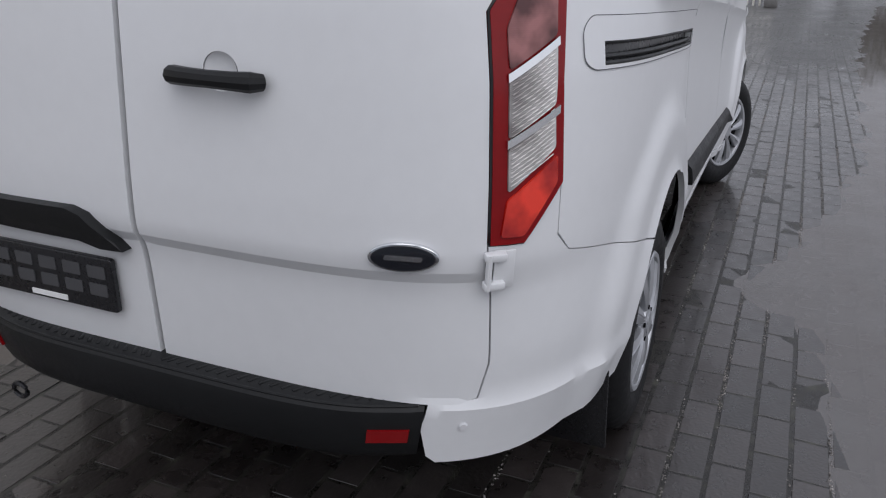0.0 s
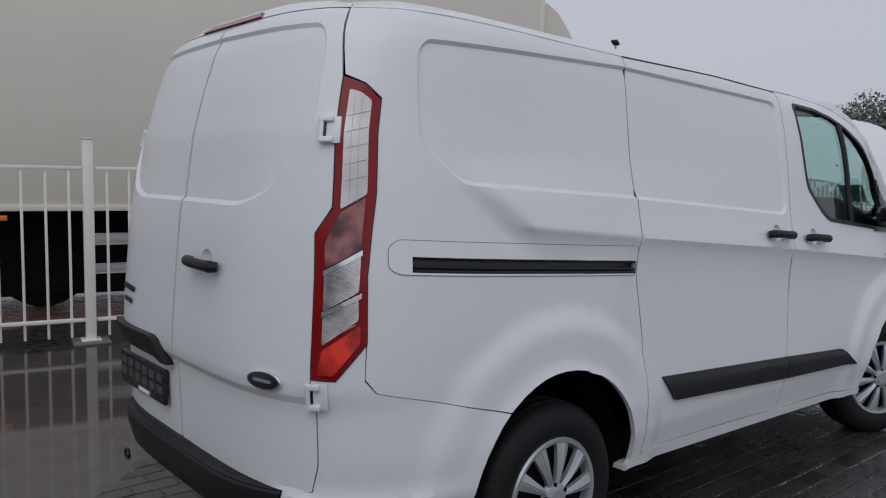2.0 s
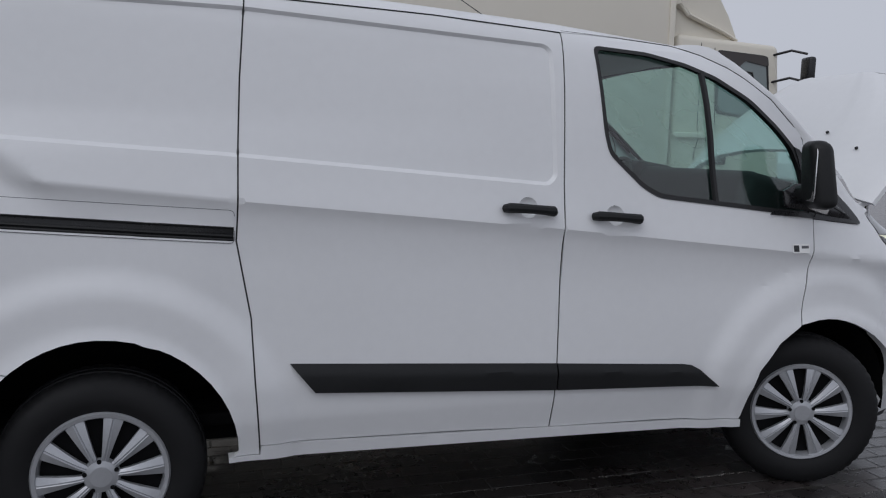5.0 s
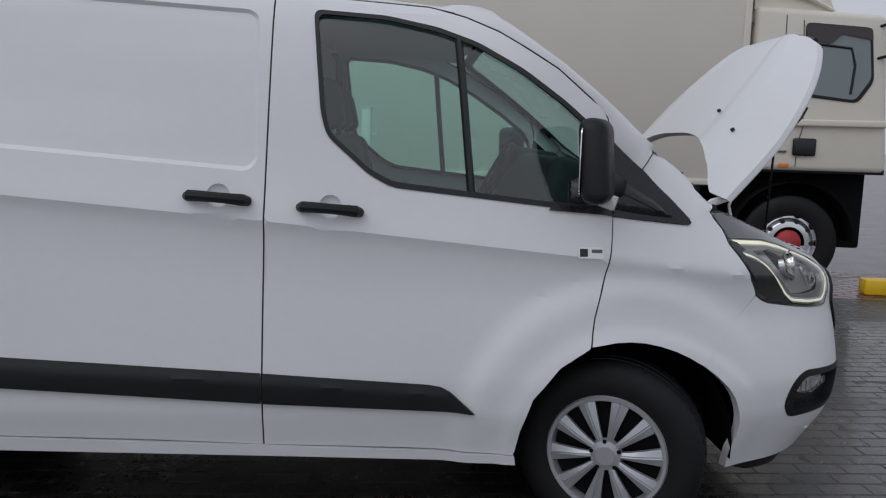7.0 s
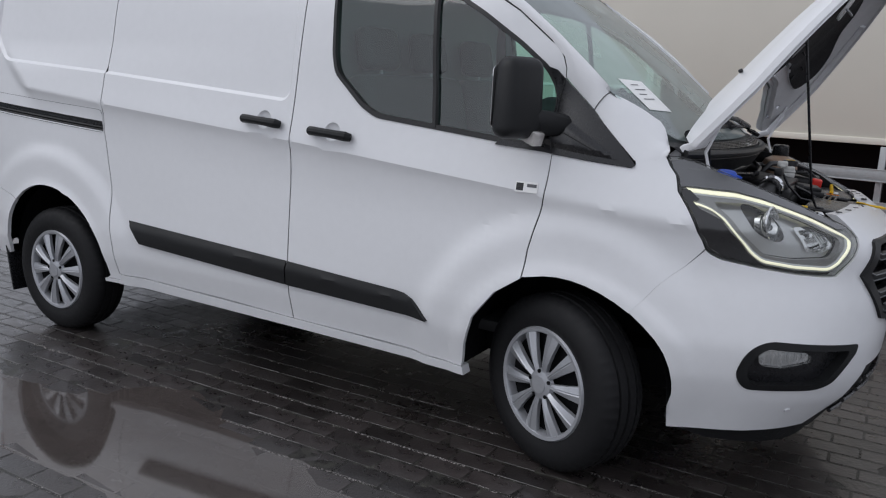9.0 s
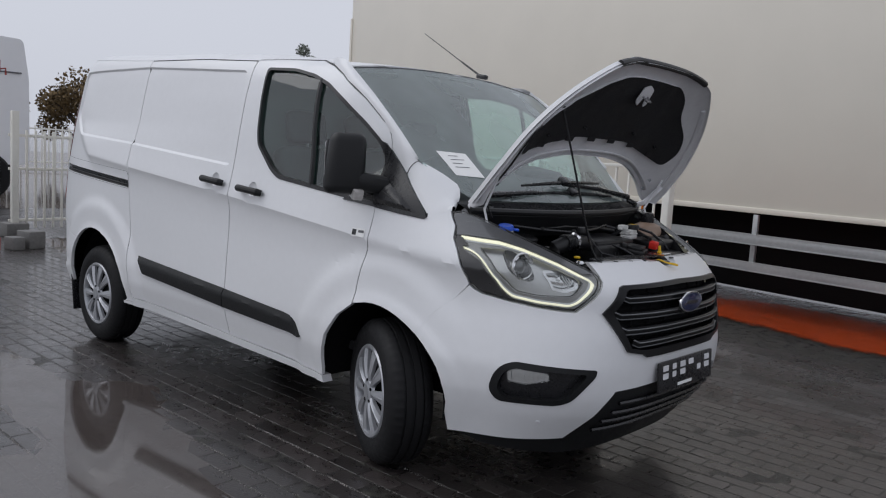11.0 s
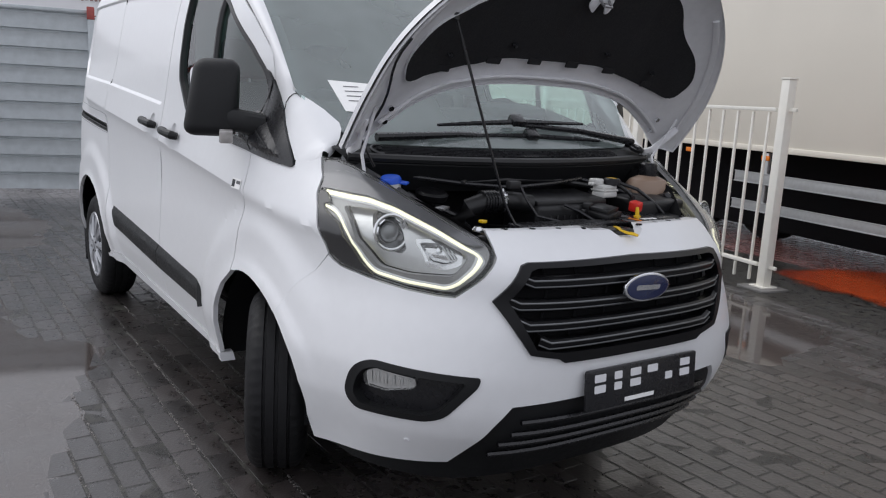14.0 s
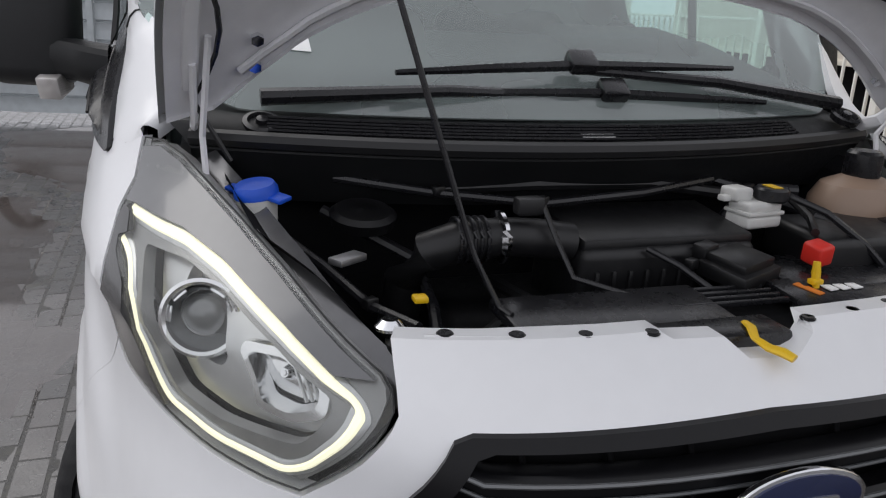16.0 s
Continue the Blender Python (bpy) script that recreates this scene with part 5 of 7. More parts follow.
part("prop_rod", tube(prop, .0048, 8), SATIN, van, "thin black bonnet prop rod")
part("prop_clip", cyl(.012, .02, pose(4.682, -.522, 1.718), 12), SATIN, van)
hose = [hood_at(u, -.93 + .05 * math.sin(9 * u), -.045) for u in np.linspace(.0, .55, 10)]
part("washer_hose", tube([(4.44, -.66, 1.22)] + hose, .0045, 6), SATIN, hood, "black washer hose")

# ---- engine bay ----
# inner wings, floor and firewall are near-black: the bay's shade is their colour
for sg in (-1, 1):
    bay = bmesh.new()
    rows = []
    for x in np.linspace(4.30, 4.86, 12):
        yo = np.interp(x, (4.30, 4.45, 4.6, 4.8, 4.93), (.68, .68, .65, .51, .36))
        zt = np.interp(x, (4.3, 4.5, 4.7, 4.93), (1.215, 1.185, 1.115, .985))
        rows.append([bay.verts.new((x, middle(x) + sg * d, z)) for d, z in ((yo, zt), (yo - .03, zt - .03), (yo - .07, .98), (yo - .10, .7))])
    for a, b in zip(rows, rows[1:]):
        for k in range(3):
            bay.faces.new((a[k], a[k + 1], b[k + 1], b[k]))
    part("inner_wing", bay, DARK, van, "inner wing, near-black for the shade in the bay")
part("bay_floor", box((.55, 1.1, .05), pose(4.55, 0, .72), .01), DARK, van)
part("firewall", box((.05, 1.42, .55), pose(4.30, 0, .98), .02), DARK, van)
# scuttle under the screen with seal and grille
rows = []
bm = bmesh.new()
for v in np.linspace(-.93, .95, 25):
    x0, y0, z0 = screen_at(1.0, v, .0)
    bow = .015 * (1 - v * v)
    rows.append([bm.verts.new(q) for q in ((x0 - .01, y0, z0 - .004), (x0 + .04, y0 * .99, z0 - .02), (x0 + .062 + bow, y0 * .96, z0 - .042), (x0 + .072 + bow, y0 * .94, z0 - .065), (x0 + .03, y0 * .93, z0 - .16))])
for a, b in zip(rows, rows[1:]):
    for k in range(4):
        bm.faces.new((a[k], a[k + 1], b[k + 1], b[k]))
cowl = part("scuttle_panel", bm, PLASTIC, van, "black scuttle panel")
part("bulkhead_seal", tube([(screen_at(1, v)[0] + .072 + .015 * (1 - v * v), screen_at(1, v)[1] * .94, screen_at(1, v)[2] - .045) for v in np.linspace(-.93, .95, 25)], .016, 8), SEAL, cowl, "black rubber bulkhead seal")
for k in range(5):
    d = .012 + k * .009
    part("scuttle_slat", tube([(screen_at(1, v)[0] + d + .015 * (1 - v * v), screen_at(1, v)[1], screen_at(1, v)[2] - .003 - d * .5) for v in np.linspace(-.72, .62, 18)], .0035, 5), SATIN, cowl)
part("cowl_label", box((.02, .07, .002), pose(4.452, .02, 1.262, 0, 22, 0), 0), PAPER, cowl)
for x, y, z in ((4.36, -.60, 1.272), (4.36, .70, 1.29)):
    bm = bmesh.new()
    add_lathe(bm, [(.032, -.01), (.034, .004), (.026, .006), (.022, -.004), (.012, -.004), (.010, .01), (.0001, .011)], pose(x, y, z, 0, 25, 0), 24)
    part("suspension_cap", bm, SATIN, van)
# wipers
def wiper(piv, mid, tip, name):
    w = bmesh.new()
    add_tube(w, [piv, Vector(piv).lerp(Vector(mid), .5) + Vector((0, 0, .012)), mid], [.016, .012, .008], 8)
    a = part(name, w, SATIN, van, "black wiper arm")
    d = Vector(tip) - Vector(mid)
    b0, b1 = Vector(mid) - d, Vector(tip)
    part("wiper_blade", tube([b0, b0.lerp(b1, .25) + Vector((.004, 0, .006)), b0.lerp(b1, .5) + Vector((.006, 0, .01)), b0.lerp(b1, .75) + Vector((.004, 0, .006)), b1], [.006, .010, .012, .010, .006], 6), SATIN, a)
    add = box((.05, .06, .03), Matrix.Translation(mid) @ pose(.006, 0, .016, 0, 38, 0), .008)
    part("wiper_mount", add, SATIN, a)


wiper((4.33, .70, 1.315), (4.332, .03, 1.375), (4.30, .42, 1.385), "wiper_arm")
wiper((4.34, -.60, 1.315), (4.345, .10, 1.322), (4.35, .48, 1.318), "wiper_arm")
# units in the bay
add = bmesh.new()
add_box(add, (.20, .36, .16), pose(4.55, .08, 1.03, 0, 6, 0), .02, 3)
add_box(add, (.19, .35, .03), pose(4.55, .08, 1.11, 0, 6, 0), .01, 2)
air = part("air_filter_box", add, GREYBOX, van, "black air filter box")
for k in range(10):
    part("box_rib", box((.008, .008, .06), pose(4.655, -.07 + k * .033, 1.03), .002), GREYBOX, air)
bm = bmesh.new()
add_tube(bm, [(4.60, -.10, 1.10), (4.60, -.16, 1.11), (4.60, -.22, 1.115), (4.60, -.30, 1.112), (4.58, -.35, 1.09), (4.54, -.38, 1.03), (4.52, -.39, .9)], [.034, .034, .033, .036, .036, .036, .036], 20)
pipe = part("intake_pipe", bm, GREYBOX, van, "black intake pipe")
for k in range(5):
    part("pipe_ring", tube([(4.60 + .037 * math.cos(a), -.265 - k * .012, 1.113 + .037 * math.sin(a)) for a in np.linspace(0, 6.283, 21)[:-1]], .004, 6, True), SATIN, pipe)
part("hose_clamp", tube([(4.60 + .037 * math.cos(a), -.235, 1.115 + .037 * math.sin(a)) for a in np.linspace(0, 6.283, 25)[:-1]], .007, 6, True, 1.5), CHROME, pipe, "bright hose clamp")
part("air_sensor", box((.03, .05, .03), pose(4.615, -.19, 1.172), .006), GREYBOX, pipe)
part("sensor_wire", tube([(4.62, -.17, 1.18), (4.65, -.15, 1.12), (4.70, -.14, 1.07), (4.76, -.05, 1.05), (4.80, .0, 1.05)], .005, 6), SATIN, van)
part("battery", box((.18, .30, .17), pose(4.70, .40, .975), .012), SATIN, van, "black battery")
bc = part("battery_cover", box((.17, .27, .08), pose(4.62, .50, 1.075, 0, 4, 0), .015, 3), GREYBOX, van, "black battery cover")
part("terminal_cover", box((.042, .040, .040), pose(4.712, .342, 1.092, 6, 8, 10), .007, 3), REDCAP, van, "red battery terminal cover")
bm = bmesh.new()
add_box(bm, (.062, .088, .026), pose(4.59, .292, 1.126, 0, 0, 8), .008, 3)
add_box(bm, (.066, .092, .008), pose(4.59, .292, 1.142, 0, 0, 8), .003, 2)
add_box(bm, (.058, .084, .020), pose(4.59, .292, 1.153, 0, 0, 8), .007, 3)
add_box(bm, (.045, .046, .026), pose(4.57, .262, 1.172, 0, 0, 8), .007, 3)
add_box(bm, (.02, .02, .012), pose(4.575, .232, 1.165, 0, 0, 8), .004, 2)
res = part("brake_fluid_reservoir", bm, MILK, van, "white brake fluid reservoir")
bm = bmesh.new()
add_lathe(bm, [(.001, .026), (.029, .026), (.032, .022), (.032, .004), (.029, 0)], pose(4.595, .322, 1.162), 24)
rc = part("reservoir_cap", bm, SATIN, res, "black filler cap")
part("cap_mark", slab([(-.018, -.01), (.018, -.01), (.018, .01), (-.018, .01)], .001, pose(4.595, .322, 1.1885)), YELLOW, rc)
bm = bmesh.new()
add_lathe(bm, [(.001, .07), (.04, .068), (.085, .05), (.105, .02), (.11, -.02), (.10, -.06), (.08, -.08), (.001, -.08)], pose(4.51, .62, 1.12) @ Matrix.Diagonal((.8, 1, 1, 1)), 28)
ex = part("expansion_tank", bm, TANK, van, "tan coolant expansion tank")
bm = bmesh.new()
add_lathe(bm, [(.001, .05), (.03, .05), (.036, .044), (.038, .0), (.034, -.01)], pose(4.51, .62, 1.19), 24)
part("tank_cap", bm, SATIN, ex, "black screw cap")
part("coolant_hose", tube([(4.59, .60, 1.10), (4.64, .60, 1.12), (4.68, .62, 1.08), (4.70, .64, 1.0)], .016, 10), SATIN, van)
part("coolant_hose", tube([(4.52, .45, 1.16), (4.50, .40, 1.16), (4.47, .34, 1.12), (4.45, .30, 1.05)], .012, 10), SATIN, van)
bm = bmesh.new()
add_box(bm, (.10, .11, .03), pose(4.70, .185, 1.065, 4, 6, 20), .006)
add_box(bm, (.08, .09, .02), pose(4.70, .185, 1.085, 4, 6, 20), .004)
add_box(bm, (.03, .04, .04), pose(4.66, .14, 1.085, 4, 6, 20), .004)
part("engine_control_unit", bm, GREYBOX, van, "grey finned control unit")
# radiator top cover and lock carrier
rad = part("radiator_cover", box((.14, .36, .02), pose(4.80, -.12, 1.045, 0, 3, 0), .006), SATIN, van, "wet black radiator cover")
# the slam panel's near-black also carries the bay's shade
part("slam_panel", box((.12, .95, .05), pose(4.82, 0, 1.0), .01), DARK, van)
for k in range(4):
    part("cover_rib", box((.008, .22, .01), pose(4.745 + k * .022, .09, 1.05), .002), SATIN, rad)
part("battery_tray_lid", box((.13, .30, .02), pose(4.80, .36, 1.045, 0, 4, 0), .006), SATIN, van, "black lid with warning labels")
part("warning_label", box((.05, .016, .002), pose(4.79, .26, 1.057, 0, 4, 18), 0), LABELO, van, "orange warning label")
for k in range(6):
    part("warning_label", box((.018, .02, .002), pose(4.775 + .022 * (k % 2), .30 + .026 * (k // 2), 1.058, 0, 4, 10), 0), PAPER, van)
part("lock_housing", box((.075, .22, .05), pose(4.895, .0, 1.028), .01), SATIN, van)
part("release_lever", tube([(4.895, .046, 1.056), (4.915, .042, 1.056), (4.945, .026, 1.052), (4.97, .03, 1.048), (4.985, .042, 1.046), (5.0, .05, 1.042)], [.006, .008, .007, .010, .012, .010], 8, False, .5), YELLOW, van, "yellow bonnet release lever")
bm = tube([(4.785, .279, 1.055), (4.78, .279, 1.08), (4.778, .279, 1.10)], [.006, .008, .006], 8)
add_box(bm, (.016, .024, .01), pose(4.782, .279, 1.066), .003)
part("oil_dipstick", bm, YELLOW, van, "yellow dipstick grip")
bm = bmesh.new()
add_lathe(bm, [(.001, .018), (.031, .016), (.036, .008), (.037, -.004), (.026, -.008)], pose(4.495, -.625, 1.178, 8, 6, 0), 28)
add_box(bm, (.04, .03, .008), pose(4.522, -.595, 1.175, 8, 6, 40), .003)
add_box(bm, (.03, .025, .008), pose(4.465, -.655, 1.179, 8, 6, 40), .003)
wc = part("washer_cap", bm, CAPBLUE, van, "blue washer filler cap")
bm = bmesh.new()
add_lathe(bm, [(.034, .0), (.034, -.05), (.03, -.075), (.022, -.09)], pose(4.497, -.625, 1.171), 24)
part("filler_neck", bm, MILK, van, "milky filler neck")
bm = bmesh.new()
add_lathe(bm, [(.055, -.02), (.06, 0), (.05, .008), (.03, .004), (.001, .01)], pose(4.47, -.44, 1.13, 0, 10, 0), 28)
part("strut_top", bm, GREYBOX, van)
part("bracket", box((.03, .06, .012), pose(4.63, -.50, 1.10, 0, 0, 35), .003), STEEL, van)
part("bracket", box((.022, .022, .01), pose(4.745, -.415, 1.07), .003), YELLOW, van)
bm = bmesh.new()
add_lathe(bm, [(.001, .01), (.012, .01), (.022, 0), (.022, -.004)], pose(4.80, -.475, 1.055), 16)
part("bolt", bm, CHROME, van)
bm = bmesh.new()
add_lathe(bm, [(.001, .012), (.026, .012), (.03, .006), (.03, -.03)], pose(4.815, -.455, 1.03), 20)
part("rubber_buffer", bm, GREYBOX, van)
for k, (pts, r) in enumerate((([(4.42, -.3, 1.16), (4.45, -.1, 1.17), (4.44, .15, 1.165), (4.46, .35, 1.14)], .012), ([(4.40, -.5, 1.12), (4.5, -.35, 1.05), (4.62, -.35, 1.0), (4.75, -.38, .98)], .011), ([(4.5, -.2, 1.0), (4.66, -.2, 1.02), (4.74, -.3, 1.0)], .013), ([(4.74, .2, 1.03), (4.70, .1, 1.0), (4.68, -.1, .98)], .009), ([(4.55, .40, 1.16), (4.62, .40, 1.13), (4.68, .36, 1.12)], .008))):
    part("engine_cable", tube(pts, r, 8), SATIN if k % 2 else GREYBOX, van)
for pts, r in (([(4.40, -.48, 1.18), (4.46, -.30, 1.16), (4.52, -.12, 1.15), (4.50, .10, 1.16), (4.44, .30, 1.17)], .008), ([(4.38, .25, 1.18), (4.46, .38, 1.15), (4.56, .46, 1.12), (4.66, .52, 1.09)], .010), ([(4.44, -.62, 1.12), (4.55, -.52, 1.06), (4.66, -.47, 1.03), (4.76, -.42, 1.03)], .009), ([(4.66, .02, 1.10), (4.70, .06, 1.08), (4.74, .10, 1.05)], .006), ([(4.60, .36, 1.17), (4.66, .40, 1.15), (4.70, .46, 1.10), (4.72, .52, 1.04)], .007)):
    part("wiring_loom", tube(pts, r, 8), SATIN, van)
for x, y, z in ((4.46, -.30, 1.165), (4.52, -.12, 1.155), (4.46, .38, 1.155), (4.56, .46, 1.125), (4.66, -.47, 1.035), (4.68, .10, 1.075)):
    part("loom_clip", box((.018, .024, .018), pose(x, y, z, 0, 0, 25), .003), GREYBOX, van)
part("engine_block", box((.34, .62, .22), pose(4.52, -.02, .86), .04, 3), GREYBOX, van, "dark engine under its cover")

# ---- cab ----
part("dashboard", box((.44, 1.42, .32), pose(3.93, .03, 1.235, 0, 12, 0), .06, 4), CABIN, van, "dark dashboard")
part("dash_top", box((.34, 1.44, .03), pose(4.16, .03, 1.295, 0, 12, 0), .012), CABIN, van)
part("instrument_hood", box((.24, .38, .10), pose(3.84, .40, 1.395, 0, 8, 0), .035, 4), CABIN, van)
part("bulkhead", box((.03, 1.62, 1.5), pose(2.80, .035, 1.15), .01), mat("bulkhead_grey", (.13, .14, .14), .6, grain=.08), van, "light grey cab bulkhead")
part("cab_floor", box((1.3, 1.5, .05), pose(3.5, .03, .47), .01), CABIN, van)
part("headliner", box((.62, 1.35, .02), pose(3.15, .035, 1.915), .006), mat("headliner_grey", (.55, .55, .53), .9), van)
def seat(y, w):
    s = empty("cab_seat")
    s.parent = van
    part("seat_cushion", box((.50, w, .16), pose(3.22, y, .86), .05, 4), CLOTH, s)
    part("seat_back", box((.16, w, .62), pose(2.98, y, 1.18, 0, -12, 0), .06, 4), CLOTH, s)
    for dy in ((0,) if w < .6 else (-.22, .22)):
        part("headrest", box((.10, .26, .19), pose(2.90, y + dy, 1.60, 0, -12, 0), .04, 4), CLOTH, s)
        part("headrest_post", cyl(.007, .14, pose(2.92, y + dy, 1.48), 8), STEEL, s)
    return s


seat(.42, .5)
seat(-.32, .88)
bm = bmesh.new()
sw = pose(3.66, .42, 1.30, 0, -62, 0)
add_tube(bm, [sw @ Vector((.185 * math.cos(a), .185 * math.sin(a), 0)) for a in np.linspace(0, 6.283, 33)[:-1]], .015, 8, True)
for a in (0.5, 2.64, 4.71):
    add_tube(bm, [sw @ Vector((.03 * math.cos(a), .03 * math.sin(a), -.01)), sw @ Vector((.18 * math.cos(a), .18 * math.sin(a), 0))], .014, 6)
add_cyl(bm, .06, .05, sw @ pose(0, 0, -.01), 20, None, .012)
part("steering_wheel", bm, CABIN, van, "black steering wheel")
# printed sheet on the screen
for u0, u1, v0, v1 in ((.70, .855, -.835, -.61),):
    sheet = [(u0, v0), (u1, v0 + .03), (u1 + .01, v1), (u0 + .012, v1 - .02)]
    sh = part("paper_sheet", skin(sheet, lambda u, v, q: screen_at(u, v, q + .003), (), .05, .001), PAPER, van, "white printed sheet lying on the windscreen")
    for j in range(4):
        a, b = u0 + .03 + .024 * j, v0 + .06
        part("print_bar", skin([(a, b), (a + .004, b), (a + .004, b + .07 + .03 * (j % 2)), (a, b + .07 + .03 * (j % 2))], lambda u, v, q: screen_at(u, v, q + .0045), (), .05, 0), INK, sh)
# aerial
a0, a1 = Vector((3.285, .535, 2.01)), Vector((2.75, .545, 2.31))
an = part("roof_aerial", tube([a0, a0.lerp(a1, .3), a0.lerp(a1, .35), a1], [.007, .006, .0035, .0025], 8), SATIN, van, "black whip aerial")
part("aerial_foot", box((.08, .04, .03), pose(3.30, .535, 2.005, 0, 8, 0), .012, 3), SATIN, an)

# ---- yard ----
PUDDLE = [(-.6, -1.75), (.2, -1.5), (.64, -1.42), (1.42, -1.51), (1.58, -1.46), (1.85, -1.37), (2.1, -1.21), (2.35, -1.14), (2.6, -1.16), (2.78, -1.21), (2.9, -1.30), (3.1, -1.38), (3.4, -1.47), (3.75, -1.53), (4.05, -1.57), (4.65, -1.71), (5.6, -1.78), (7.76, -1.84), (13.65, -2.13), (22, -2.9), (22, -7), (8, -6), (3, -5.2), (.5, -5), (-1, -4)]
PUDDLE3 = [(-4.2, -1.2), (-2.2, -.75), (-.9, -.95), (-.6, -1.5), (-1.8, -2.2), (-3.6, -2.5)]
PUDDLE4 = [(-5, .8), (-1.2, .25), (-.25, .6), (.3, 1.25), (2.2, 1.3), (3.0, 1.9), (4.2, 2.2), (4.1, 3.2), (3.2, 3.6), (1, 4.2), (-2, 4.7), (-5, 4.8)]


def lie(P):
    """Height of the paving: a little above the water, sunk where puddles stand."""
    h = .0034 + .0014 * np.sin(P[:, 0] * 1.7 + P[:, 1]) + .001 * np.sin(P[:, 1] * 3.1 - P[:, 0] * .6)
    for q in (PUDDLE, PUDDLE3, PUDDLE4):
        d = near_line(q, P)
        d = np.where(inside(q, P), -d, d) + .03 * np.sin(P[:, 0] * 6.1 + P[:, 1] * 2.3) + .025 * np.sin(P[:, 1] * 9.7 - P[:, 0] * 4.1) + .02 * np.sin(P[:, 0] * 17.3 - P[:, 1] * 13.1)
        h = np.minimum(h, np.clip(d * .028 + .001, -.010, .02))
    # a low rise that stands clear of the water
    r = np.hypot((P[:, 0] - 2.45) / .48, (P[:, 1] + 2.17) / .24) + .12 * np.sin(P[:, 0] * 9 + P[:, 1] * 14)
    return np.maximum(h, np.clip(.0018 - .010 * (r - .8), -.02, .0018))


me = bpy.data.meshes.new("ground")
R = 900
me.from_pydata([(-R, -R, -.02), (R, -R, -.02), (R, R, -.02), (-R, R, -.02)], [], [(0, 1, 2, 3)])
me.materials.append(GROUND)
ground = tagged(new("ground", me), "dark wet paved yard stretching away", "ground", kind="structure")
me = bpy.data.meshes.new("water")
me.from_pydata([(-60, -60, -.0005), (70, -60, -.0005), (70, 60, -.0005), (-60, 60, -.0005)], [], [(0, 1, 2, 3)])
me.materials.append(WATERM)
water = tagged(new("water", me), "rain water standing between and over the pavers", "puddle", kind="structure")

# pavers: rows along the van, half bond
PL, PW, GAP = .215, .112, .007


def paver_mesh(name, dx, dy):
    bm = bmesh.new()
    a, b, c = dx / 2, dy / 2, .004
    ring0 = [bm.verts.new((x, y, -.03)) for x, y in ((-a, -b), (a, -b), (a, b), (-a, b))]
    ring1 = [bm.verts.new((x, y, -.004)) for x, y in ((-a, -b), (a, -b), (a, b), (-a, b))]
    ring2 = [bm.verts.new((x, y, 0)) for x, y in ((-a + c, -b + c), (a - c, -b + c), (a - c, b - c), (-a + c, b - c))]
    for p, q in ((ring0, ring1), (ring1, ring2)):
        for i in range(4):
            bm.faces.new((p[i], p[(i + 1) % 4], q[(i + 1) % 4], q[i]))
    bm.faces.new(ring2)
    me = bpy.data.meshes.new(name)
    bm.to_mesh(me)
    bm.free()
    me.materials.append(PAVER)
    return me


rng = np.random.default_rng(4)
rowsP = []
for j in range(-75, 50):
    y = j * PW
    off = (j % 2) * PL / 2 + rng.uniform(-.012, .012)
    for i in range(-45, 120):
        rowsP.append((i * PL + off, y, j))
rowsP = np.array(rowsP)
keep = (rowsP[:, 1] < 4.35 - .19 * rowsP[:, 0]) | (rowsP[:, 0] > 9)
keep &= ~((rowsP[:, 1] > 3.2) & (rowsP[:, 0] > 9))
rowsP = rowsP[keep]
hts = lie(rowsP[:, :2]) + rng.normal(0, .00028, len(rowsP))
tilt = rng.normal(0, .28, (len(rowsP), 3))
fall_x = (lie(rowsP[:, :2] + (.05, 0)) - lie(rowsP[:, :2] - (.05, 0))) / .1
fall_y = (lie(rowsP[:, :2] + (0, .03)) - lie(rowsP[:, :2] - (0, .03))) / .06
near = (rowsP[:, 0] > 2.2) & (rowsP[:, 0] < 5.4) & (rowsP[:, 1] > -2.35) & (rowsP[:, 1] < -.86)
near |= (rowsP[:, 0] > .4) & (rowsP[:, 0] < 2.3) & (rowsP[:, 1] > -1.6) & (rowsP[:, 1] < -.95)
idx = np.where(near)[0][:300]
single = set(idx.tolist())
shared = [paver_mesh("paver", PL - .002 - d, PW - .009) for d in (0, .003, .001, .004)]
kidx = [i for i in range(len(rowsP)) if i not in single]
tv, tf = [], []
base = np.array([(-1, -1, 0), (1, -1, 0), (1, 1, 0), (-1, 1, 0)], float)
for k, i in enumerate(kidx):
    x, y, _ = rowsP[i]
    a, b, c = (PL - .002 - (k % 3) * .002) / 2, (PW - .009) / 2, .004
    h = hts[i]
    tx, ty = tilt[i, 0] * .010 + fall_x[i], tilt[i, 1] * .010 + fall_y[i]
    n = len(tv)
    for (u, v, _), (cu, dz) in [(q, s) for s in ((0, -.006), (c, 0)) for q in base]:
        px, py = u * (a - cu), v * (b - cu)
        tv.append((x + px, y + py, h + dz + tx * px + ty * py))
    for m in range(4):
        q = (m + 1) % 4
        tf.append((n + m, n + q, n + 4 + q, n + 4 + m))
    tf.append((n + 4, n + 5, n + 6, n + 7))
me = bpy.data.meshes.new("paving_field")
me.from_pydata(tv, [], tf)
me.materials.append(PAVER)
pf = new("paving_field", me)
pf.parent = ground
tagged(pf, "wet dark grey concrete pavers in half bond", kind="stuff")

